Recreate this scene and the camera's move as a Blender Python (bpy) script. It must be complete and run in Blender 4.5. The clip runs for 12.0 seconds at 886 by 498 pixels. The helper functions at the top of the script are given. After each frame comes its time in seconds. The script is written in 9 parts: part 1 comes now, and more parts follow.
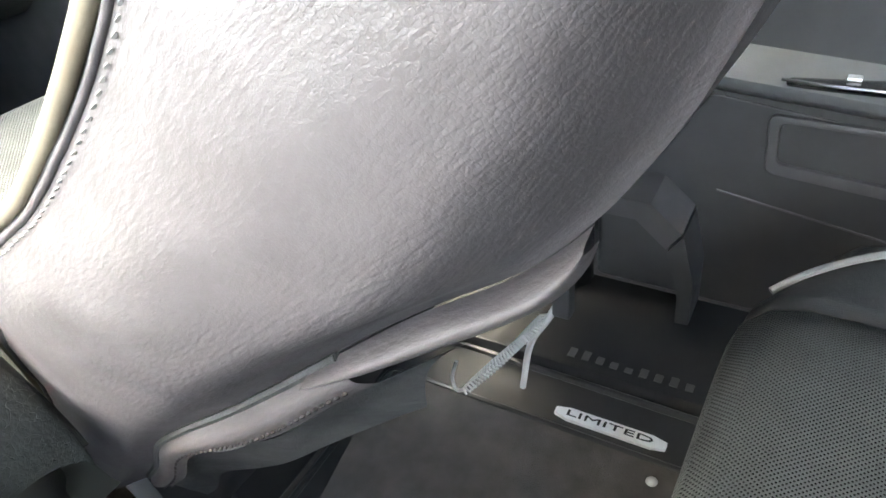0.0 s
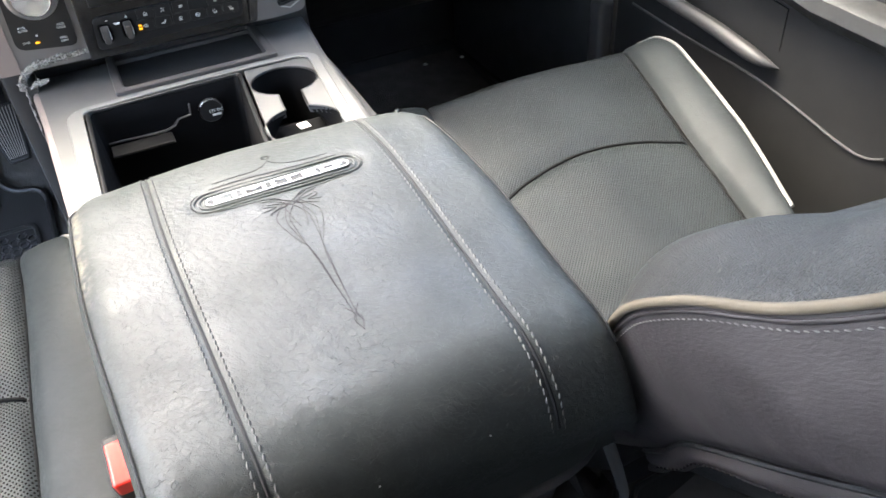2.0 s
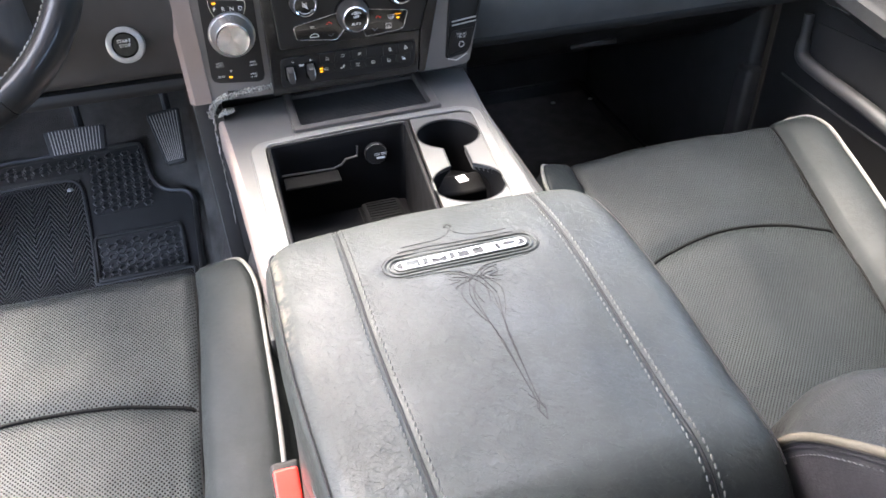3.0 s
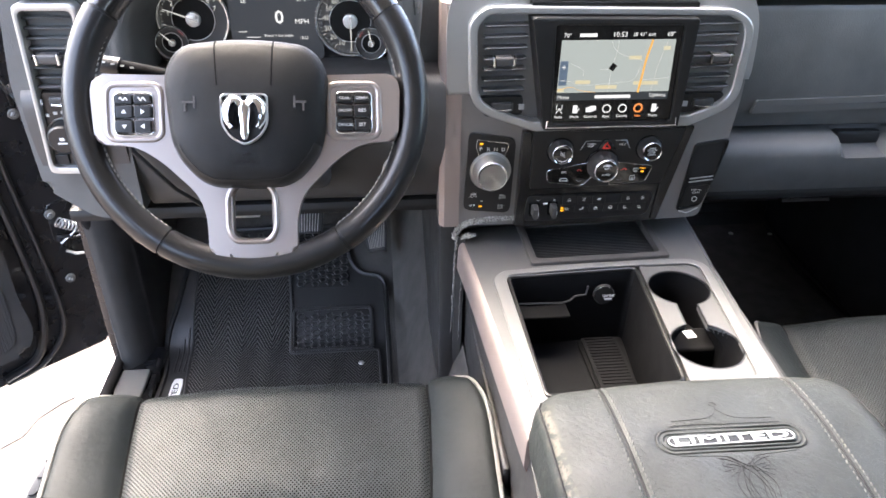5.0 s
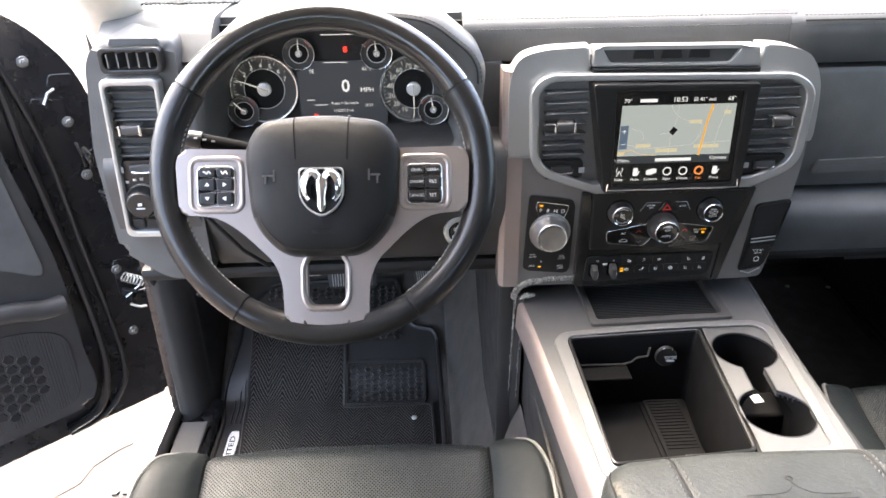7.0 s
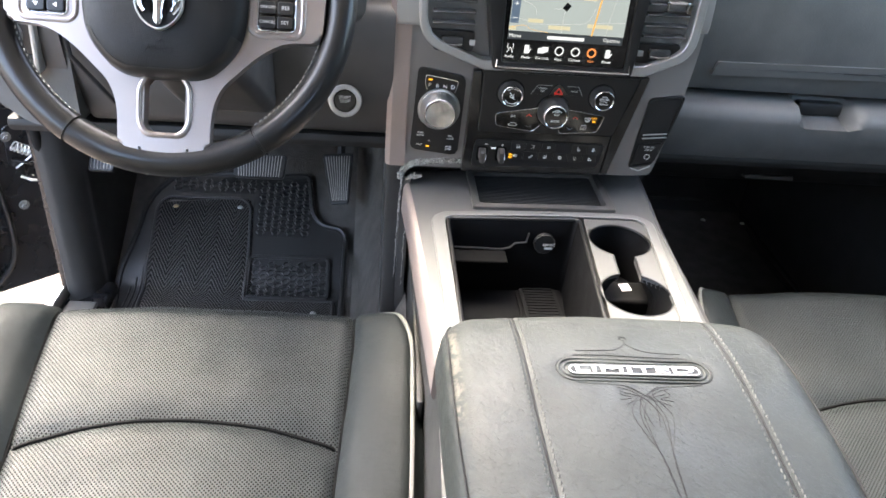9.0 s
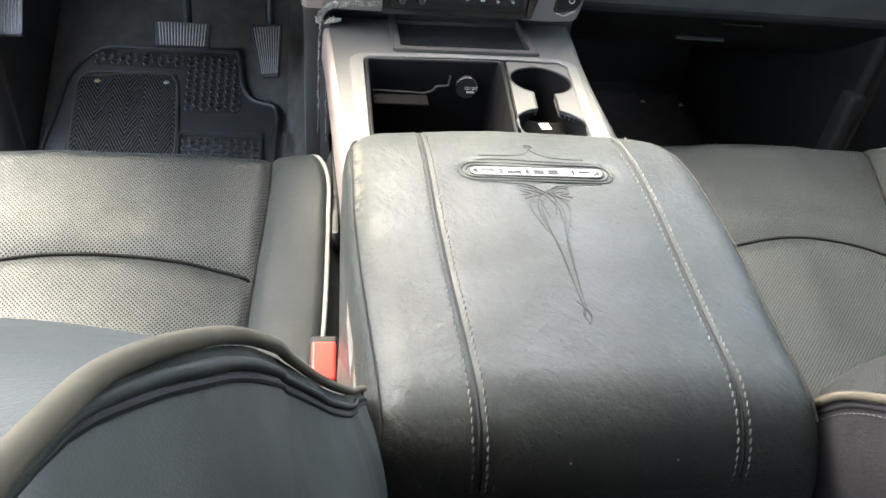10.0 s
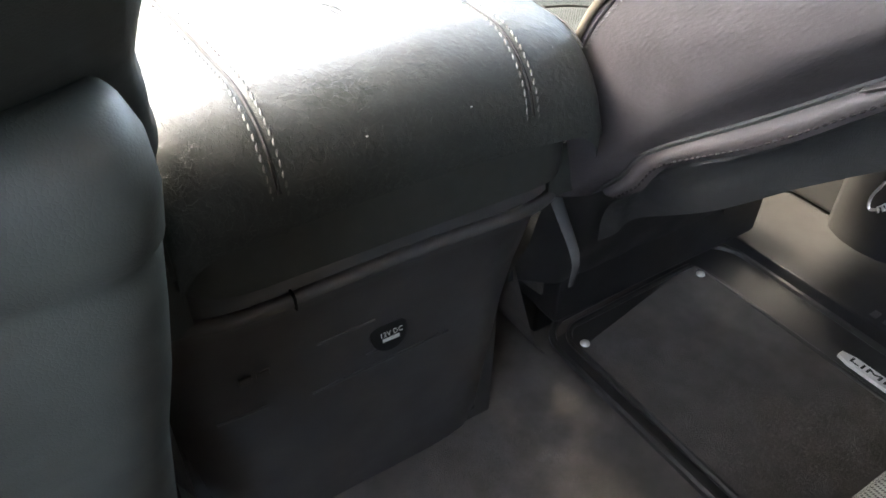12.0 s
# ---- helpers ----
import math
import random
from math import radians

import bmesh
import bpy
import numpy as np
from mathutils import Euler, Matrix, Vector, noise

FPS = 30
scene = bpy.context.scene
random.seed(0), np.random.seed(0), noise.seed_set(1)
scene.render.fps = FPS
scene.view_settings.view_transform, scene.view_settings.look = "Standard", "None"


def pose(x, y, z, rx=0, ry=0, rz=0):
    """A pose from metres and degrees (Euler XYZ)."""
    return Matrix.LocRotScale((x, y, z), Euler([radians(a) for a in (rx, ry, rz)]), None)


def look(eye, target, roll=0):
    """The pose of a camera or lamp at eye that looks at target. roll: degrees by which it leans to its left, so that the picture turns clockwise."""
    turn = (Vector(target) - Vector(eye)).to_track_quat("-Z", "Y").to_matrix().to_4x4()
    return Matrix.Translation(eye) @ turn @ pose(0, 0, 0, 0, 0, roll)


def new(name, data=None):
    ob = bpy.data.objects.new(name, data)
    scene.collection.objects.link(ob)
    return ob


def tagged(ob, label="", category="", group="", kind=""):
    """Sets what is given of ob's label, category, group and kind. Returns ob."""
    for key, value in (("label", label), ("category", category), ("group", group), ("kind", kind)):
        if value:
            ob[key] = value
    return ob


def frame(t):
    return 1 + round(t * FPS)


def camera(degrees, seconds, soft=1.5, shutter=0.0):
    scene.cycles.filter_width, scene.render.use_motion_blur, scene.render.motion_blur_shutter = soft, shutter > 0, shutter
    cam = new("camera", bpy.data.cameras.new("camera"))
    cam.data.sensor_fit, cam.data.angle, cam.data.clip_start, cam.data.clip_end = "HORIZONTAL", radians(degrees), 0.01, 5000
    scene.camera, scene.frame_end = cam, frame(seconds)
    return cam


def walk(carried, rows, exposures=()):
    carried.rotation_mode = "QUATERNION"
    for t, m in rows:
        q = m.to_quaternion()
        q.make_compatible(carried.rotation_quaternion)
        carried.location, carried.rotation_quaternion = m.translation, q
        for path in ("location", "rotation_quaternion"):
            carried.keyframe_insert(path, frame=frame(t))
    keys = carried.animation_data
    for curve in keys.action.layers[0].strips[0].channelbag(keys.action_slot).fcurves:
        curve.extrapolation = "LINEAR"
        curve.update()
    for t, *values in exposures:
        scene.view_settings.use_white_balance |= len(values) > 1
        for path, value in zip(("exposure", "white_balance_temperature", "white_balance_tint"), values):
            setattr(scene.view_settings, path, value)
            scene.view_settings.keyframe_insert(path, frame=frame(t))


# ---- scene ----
from mathutils.geometry import tessellate_polygon

cam = camera(63.3, 12.0, soft=1.6)
PATH = [
    (0, (0.06, -1.107, 0.778), (1.4, -0.206, -0.403), -7.5),
    (0.3, (0.031, -1.108, 0.804), (1.252, -0.046, -0.37), -8.4),
    (0.5, (0.022, -1.094, 0.804), (1.121, 0.032, -0.432), -7.6),
    (1, (-0.019, -1.081, 0.843), (0.924, 0.182, -0.388), -6.2),
    (1.5, (-0.056, -1.06, 0.884), (0.746, 0.287, -0.358), -5.1),
    (2, (-0.097, -1.039, 0.922), (0.549, 0.407, -0.299), -4.4),
    (2.5, (-0.13, -1.016, 0.953), (0.409, 0.489, -0.249), -3.3),
    (3, (-0.173, -1.001, 1.001), (0.277, 0.542, -0.189), -2.0),
    (3.5, (-0.218, -0.989, 1.035), (0.137, 0.594, -0.136), -1.7),
    (5.5, (-0.375, -0.963, 1.135), (-0.23, 0.778, 0.16), 0.8),
    (6, (-0.383, -0.961, 1.146), (-0.28, 0.803, 0.21), -0.3),
    (6.5, (-0.385, -0.962, 1.15), (-0.311, 0.815, 0.235), -0.7),
    (8.5, (-0.31, -0.977, 1.081), (-0.132, 0.75, 0.089), 1.6),
    (9, (-0.261, -0.998, 1.038), (-0.067, 0.698, -0.004), 5.5),
    (9.5, (-0.229, -1.015, 0.986), (-0.003, 0.617, -0.148), 6.1),
    (10, (-0.201, -1.062, 0.942), (0.11, 0.502, -0.267), 7.4),
    (10.5, (-0.177, -1.081, 0.894), (0.162, 0.477, -0.313), 6.7),
    (11, (-0.169, -1.102, 0.852), (0.31, 0.407, -0.369), 6.4),
    (11.5, (-0.172, -1.118, 0.796), (0.503, 0.282, -0.463), 5.2),
    (12, (-0.213, -1.134, 0.76), (0.648, 0.17, -0.487), 1.3),
]
EXPOSURES = [(0.0, 7.05, 7250, 1), (0.5, 6.4, 7050, 4), (1.0, 5.45, 6750, 4), (1.5, 4.9, 6650, 3), (2.0, 4.85, 6500, 5), (3.0, 4.8, 6450, 9), (3.5, 4.78, 6450, 10), (6.5, 4.38, 6950, 9), (8.5, 4.5, 6800, 7), (9.0, 4.65, 6750, 6), (9.5, 4.72, 6600, 5), (10.0, 4.8, 6850, 1), (10.5, 5.03, 6800, 3), (11.5, 5.9, 6900, 6), (12.0, 6.3, 7250, 5)]
walk(cam, [(t, look(eye, target, roll)) for t, eye, target, roll in PATH], EXPOSURES)

# ---- daylight: a bright, hazy sky and a soft sun ----
world = bpy.data.worlds.new("sky")
scene.world = world
world.use_nodes = True
wn = world.node_tree.nodes
sky = wn.new("ShaderNodeTexSky")
sky.sky_type = "NISHITA"
sky.sun_disc = False
SUN_EL, SUN_AZ = 60.0, -42.0
sky.sun_elevation, sky.sun_rotation = radians(SUN_EL), radians(SUN_AZ)
sky.dust_density, sky.air_density, sky.ozone_density = 5.0, 0.74, 0.55
wn["Background"].inputs["Strength"].default_value = 0.15
world.node_tree.links.new(sky.outputs[0], wn["Background"].inputs["Color"])
sun = new("sun", bpy.data.lights.new("sun", "SUN"))
sun.data.energy, sun.data.angle, sun.data.color = 0.1, radians(28.0), (0.90, 1.0, 0.95)
sun_dir = Vector((math.sin(radians(SUN_AZ)) * math.cos(radians(SUN_EL)), math.cos(radians(SUN_AZ)) * math.cos(radians(SUN_EL)), math.sin(radians(SUN_EL))))
sun.matrix_world = look(sun_dir * 20, (0, 0, 0))

# ---- helpers of this scene ----
def bm_new():
    return bmesh.new()


def finish(name, bm, mat, smooth=40):
    """A mesh from a bmesh; smooth: the angle in degrees under which edges look rounded (0: flat)."""
    bmesh.ops.recalc_face_normals(bm, faces=bm.faces)
    me = bpy.data.meshes.new(name)
    bm.to_mesh(me)
    bm.free()
    me.materials.append(mat)
    if smooth:
        me.polygons.foreach_set("use_smooth", [True] * len(me.polygons))
        me.set_sharp_from_angle(angle=radians(smooth))
    return me


def even(ob, smooth):
    """Keeps large flat faces flat beside rounded edges."""
    if 20 < smooth <= 50:
        w = ob.modifiers.new("even_normals", "WEIGHTED_NORMAL")
        w.keep_sharp = True
    return ob


def thing(name, at, label, category, group="", kind=""):
    ob = new(name)
    ob.empty_display_size = 0.02
    ob.location = at
    return tagged(ob, label, category, group, kind)


def part(name, bm, material, parent=None, label="", smooth=40):
    ob = even(new(name, finish(name, bm, material, smooth)), smooth)
    if parent is not None:
        at = parent.location if parent.type == "EMPTY" else Vector((0, 0, 0))
        ob.parent = parent
        ob.matrix_parent_inverse = Matrix.Translation(-Vector(at))
    return tagged(ob, label)


def solo(name, bm, material, label, category, group="", kind="", smooth=40):
    ob = even(new(name, finish(name, bm, material, smooth)), smooth)
    return tagged(ob, label, category, group, kind)


def box(bm, lo, hi, bevel=0.0, seg=2, m=None):
    """A box between two corners with rounded edges."""
    lo, hi = Vector(lo), Vector(hi)
    c, d = (lo + hi) / 2, hi - lo
    r = bmesh.ops.create_cube(bm, size=1.0, matrix=Matrix.Translation(c) @ Matrix.Diagonal((d.x, d.y, d.z, 1)))
    vs = r["verts"]
    if bevel:
        es = list({e for v in vs for e in v.link_edges})
        g = bmesh.ops.bevel(bm, geom=es, offset=bevel, segments=seg, affect="EDGES", profile=0.5)
        vs = list({v for f in g["faces"] for v in f.verts} | {v for v in vs if v.is_valid})
    if m is not None:
        bmesh.ops.transform(bm, matrix=m, verts=vs)
    return vs


def skin(bm, rings, closed=True, caps=True):
    """Quads between rings of points of one length."""
    vs = [[bm.verts.new(p) for p in ring] for ring in rings]
    n = len(vs[0])
    for a, b in zip(vs, vs[1:]):
        for i in range(n if closed else n - 1):
            j = (i + 1) % n
            bm.faces.new((a[i], a[j], b[j], b[i]))
    if caps and closed:
        bm.faces.new(vs[0])
        bm.faces.new(list(reversed(vs[-1])))
    return vs


def prism(bm, outline, place, depth, bevel=0.0, seg=2, hole=None):
    """A plate: an outline in its own x, z plane, thickness along y (towards minus y is the face); place: its pose."""
    a = [place @ Vector((x, 0, z)) for x, z in outline]
    b = [place @ Vector((x, depth, z)) for x, z in outline]
    if hole is None:
        vs = skin(bm, [a, b])
        if bevel:
            ring = set(vs[0])
            es = [e for e in bm.edges if e.verts[0] in ring and e.verts[1] in ring]
            bmesh.ops.bevel(bm, geom=es, offset=bevel, segments=seg, affect="EDGES", profile=0.5)
        return
    ha = [place @ Vector((x, 0, z)) for x, z in hole]
    hb = [place @ Vector((x, depth, z)) for x, z in hole]
    vs = skin(bm, [a, b, hb, ha, a], caps=False)
    bmesh.ops.remove_doubles(bm, verts=[v for r in vs for v in r], dist=1e-6)
    if bevel:
        def near(v, ps):
            return any((v.co - p).length < 1e-5 for p in ps)
        es = [e for e in bm.edges if e.is_valid and ((near(e.verts[0], a) and near(e.verts[1], a)) or (near(e.verts[0], ha) and near(e.verts[1], ha)))]
        bmesh.ops.bevel(bm, geom=es, offset=bevel, segments=seg, affect="EDGES", profile=0.5)


def rrect(x0, z0, x1, z1, r, n=5):
    """A rectangle with round corners; r: one radius or four (bottom left, bottom right, top right, top left)."""
    rs = r if isinstance(r, (tuple, list)) else (r, r, r, r)
    out = []
    for (cx, cz, a0), q in zip(((x0, z0, 180), (x1, z0, 270), (x1, z1, 0), (x0, z1, 90)), rs):
        q = max(q, 1e-4)
        ox, oz = cx + (q if cx == x0 else -q), cz + (q if cz == z0 else -q)
        for i in range(n + 1):
            t = radians(a0 + 90 * i / n)
            out.append((ox + q * math.cos(t), oz + q * math.sin(t)))
    return out


def rpoly(pts, r, n=4):
    """A polygon with rounded corners."""
    out = []
    m = len(pts)
    for i in range(m):
        p, a, b = Vector(pts[i]), Vector(pts[i - 1]), Vector(pts[(i + 1) % m])
        q = r[i] if isinstance(r, (tuple, list)) else r
        da, db = (a - p), (b - p)
        k = min(q, da.length * 0.48, db.length * 0.48)
        s, e = p + da.normalized() * k, p + db.normalized() * k
        for j in range(n + 1):
            t = j / n
            out.append(tuple((1 - t) ** 2 * s + 2 * t * (1 - t) * p + t * t * e))
    return out


def ellipse(cx, cz, rx, rz, n=40, a0=0, a1=360):
    return [(cx + rx * math.cos(radians(a0 + (a1 - a0) * i / n)), cz + rz * math.sin(radians(a0 + (a1 - a0) * i / n))) for i in range(n)]


def smooth_line(pts, n=6):
    """A curve through the points (Catmull-Rom), n steps between two of them."""
    p = [Vector(q) for q in pts]
    p = [2 * p[0] - p[1]] + p + [2 * p[-1] - p[-2]]
    out = []
    for i in range(1, len(p) - 2):
        a, b, c, d = p[i - 1 : i + 3]
        for j in range(n):
            t = j / n
            out.append(0.5 * (2 * b + (c - a) * t + (2 * a - 5 * b + 4 * c - d) * t * t + (3 * b - a - 3 * c + d) * t ** 3))
    out.append(p[-2])
    return out


def tube(bm, path, radius, sides=8, closed=False, caps=True, flat=1.0):
    """A tube along a path; radius: a number or one per point."""
    ps = [Vector(q) for q in path]
    n = len(ps)
    rings = []
    prev = None
    for i, p in enumerate(ps):
        a = ps[i - 1] if (i or closed) else p
        b = ps[(i + 1) % n] if (i < n - 1 or closed) else p
        d = (b - a).normalized()
        if prev is None:
            ref = Vector((0, 0, 1)) if abs(d.z) < 0.9 else Vector((1, 0, 0))
            prev = d.cross(ref).normalized()
        u = (prev - d * prev.dot(d)).normalized()
        v = d.cross(u)
        prev = u
        r = radius[i] if isinstance(radius, (list, tuple)) else radius
        rings.append([p + u * r * math.cos(2 * math.pi * k / sides) + v * r * flat * math.sin(2 * math.pi * k / sides) for k in range(sides)])
    if closed:
        skin(bm, rings + [rings[0]], caps=False)
        bmesh.ops.remove_doubles(bm, verts=bm.verts, dist=1e-6)
    else:
        skin(bm, rings, caps=caps)


def lathe(bm, profile, place, sides=32):
    """A turned body: profile of (radius, height) along its own z."""
    rings = []
    for r, h in profile:
        rings.append([place @ Vector((r * math.cos(2 * math.pi * k / sides), r * math.sin(2 * math.pi * k / sides), h)) for k in range(sides)])
    vs = skin(bm, rings, caps=False)
    for ring, (r, h) in ((vs[0], profile[0]), (vs[-1], profile[-1])):
        if r < 1e-6:
            bmesh.ops.remove_doubles(bm, verts=ring, dist=1e-6)


def sheet(bm, f, us, vs, thick=0.0, down=Vector((0, 0, -1))):
    """A surface f(u, v); with thick it gets a back side along down."""
    top = [[bm.verts.new(f(u, v)) for u in us] for v in vs]
    for a, b in zip(top, top[1:]):
        for i in range(len(us) - 1):
            bm.faces.new((a[i], a[i + 1], b[i + 1], b[i]))
    if thick:
        low = [[bm.verts.new(v.co + down * thick) for v in row] for row in top]
        for a, b in zip(low, low[1:]):
            for i in range(len(us) - 1):
                bm.faces.new((a[i], b[i], b[i + 1], a[i + 1]))
        for r0, r1 in ((top[0], low[0]), (low[-1], top[-1])):
            for i in range(len(us) - 1):
                bm.faces.new((r0[i], r1[i], r1[i + 1], r0[i + 1]))
        for k in (0, -1):
            for a in range(len(vs) - 1):
                q = (top[a][k], top[a + 1][k], low[a + 1][k], low[a][k])
                bm.faces.new(q if k == 0 else tuple(reversed(q)))


def span(a, b, n):
    return [a + (b - a) * i / n for i in range(n + 1)]


def stitch(bm, path, length=0.0045, gap=0.002, width=0.0011, normal=None, slant=0.0):
    """Single threads along a path, each a small bead."""
    ps = [Vector(q) for q in path]
    acc, step = 0.0, length + gap
    pos = 0.0
    seg = [(ps[i + 1] - ps[i]).length for i in range(len(ps) - 1)]
    total = sum(seg)
    i, base = 0, 0.0
    while pos + length < total:
        mid = pos + length / 2
        while i < len(seg) - 1 and base + seg[i] < mid:
            base += seg[i]
            i += 1
        t = (mid - base) / max(seg[i], 1e-9)
        p = ps[i].lerp(ps[i + 1], t)
        d = (ps[i + 1] - ps[i]).normalized()
        n = Vector(normal(p) if callable(normal) else (normal or (0, 0, 1))).normalized()
        s = d.cross(n).normalized()
        d = (d + s * slant).normalized()
        s = d.cross(n).normalized()
        h = width
        a, b = p - d * length / 2, p + d * length / 2
        ring = lambda c, k: [bm.verts.new(c + s * width * k + n * 0.0002), bm.verts.new(c + n * h * k + n * 0.0002), bm.verts.new(c - s * width * k + n * 0.0002)]
        r0, r1, r2, r3 = ring(a - d * 0.0, 0.35), ring(a.lerp(b, 0.25), 1), ring(a.lerp(b, 0.75), 1), ring(b, 0.35)
        for q, w in ((r0, r1), (r1, r2), (r2, r3)):
            bm.faces.new((q[0], q[1], w[1], w[0]))
            bm.faces.new((q[1], q[2], w[2], w[1]))
        pos += step


def smoothstep(a, b, x):
    t = min(1.0, max(0.0, (x - a) / (b - a)))
    return t * t * (3 - 2 * t)


TEXTS = {}


def text(name, words, size, place, mat, parent, label="", align="CENTER", depth=0.0003, bold=0.0):
    """Flat lettering in the built-in font; place: its pose (x to the right, y up, z out of the face)."""
    cu = bpy.data.curves.new(name, "FONT")
    cu.body, cu.size, cu.align_x, cu.align_y = words, size, align, "CENTER"
    cu.extrude, cu.offset, cu.resolution_u = depth, bold, 2
    tmp = bpy.data.objects.new(name, cu)
    scene.collection.objects.link(tmp)
    dg = bpy.context.evaluated_depsgraph_get()
    me = bpy.data.meshes.new_from_object(tmp.evaluated_get(dg))
    bpy.data.objects.remove(tmp)
    bpy.data.curves.remove(cu)
    me.transform(place)
    me.materials.clear()
    me.materials.append(mat)
    ob = new(name, me)
    at = parent.location if parent.type == "EMPTY" else Vector((0, 0, 0))
    ob.parent = parent
    ob.matrix_parent_inverse = Matrix.Translation(-Vector(at))
    return tagged(ob, label)


def facing(x, y, z, tilt=0.0):
    """The pose of lettering on an upright face that looks to minus y; tilt: degrees by which the face leans back."""
    return pose(x, y, z, 90 - tilt, 0, 0)

# ---- materials ----
class Nodes:
    def __init__(self, name):
        self.mat = bpy.data.materials.new(name)
        self.mat.use_nodes = True
        self.t = self.mat.node_tree
        self.b = self.t.nodes["Principled BSDF"]
        self.co = self.t.nodes.new("ShaderNodeTexCoord").outputs["Object"]

    def add(self, kind, **inputs):
        n = self.t.nodes.new(kind)
        for k, v in inputs.items():
            key = int(k[1:]) if k[0] == "_" and k[1:].isdigit() else k.replace("_", " ")
            self.put(n.inputs[key], v)
        return n

    def put(self, socket, v):
        if isinstance(v, bpy.types.NodeSocket):
            self.t.links.new(v, socket)
        else:
            socket.default_value = v

    def set(self, **inputs):
        for k, v in inputs.items():
            self.put(self.b.inputs[k.replace("_", " ")], v)
        return self

    def math(self, op, a, b=0.0, c=0.0):
        n = self.t.nodes.new("ShaderNodeMath")
        n.operation = op
        for s, v in zip(n.inputs, (a, b, c)):
            self.put(s, v)
        return n.outputs[0]

    def scale(self, sx, sy, sz, rot=(0, 0, 0)):
        n = self.t.nodes.new("ShaderNodeMapping")
        self.put(n.inputs["Vector"], self.co)
        n.vector_type = "TEXTURE"
        n.inputs["Scale"].default_value = (1 / sx, 1 / sy, 1 / sz)
        n.inputs["Rotation"].default_value = rot
        return n.outputs[0]

    def noise(self, scale, detail=3.0, rough=0.55, vec=None, distort=0.0):
        n = self.add("ShaderNodeTexNoise", Vector=vec or self.co, Scale=scale, Detail=detail, Roughness=rough, Distortion=distort)
        return n.outputs["Fac"]

    def voronoi(self, scale, feature="F1", vec=None, rand=1.0):
        n = self.add("ShaderNodeTexVoronoi", Vector=vec or self.co, Scale=scale, Randomness=rand)
        n.feature = feature
        return n.outputs["Distance"]

    def ramp(self, fac, lo, hi, a=0.3, b=0.7):
        n = self.t.nodes.new("ShaderNodeValToRGB")
        self.put(n.inputs[0], fac)
        e = n.color_ramp.elements
        e[0].position, e[1].position = a, b
        e[0].color, e[1].color = [(*c, 1) if isinstance(c, tuple) else (c, c, c, 1) for c in (lo, hi)]
        return n.outputs[0]

    def bump(self, height, strength=0.3, distance=0.001, normal=None):
        n = self.t.nodes.new("ShaderNodeBump")
        n.inputs["Strength"].default_value, n.inputs["Distance"].default_value = strength, distance
        self.put(n.inputs["Height"], height)
        if normal is not None:
            self.put(n.inputs["Normal"], normal)
        return n.outputs[0]


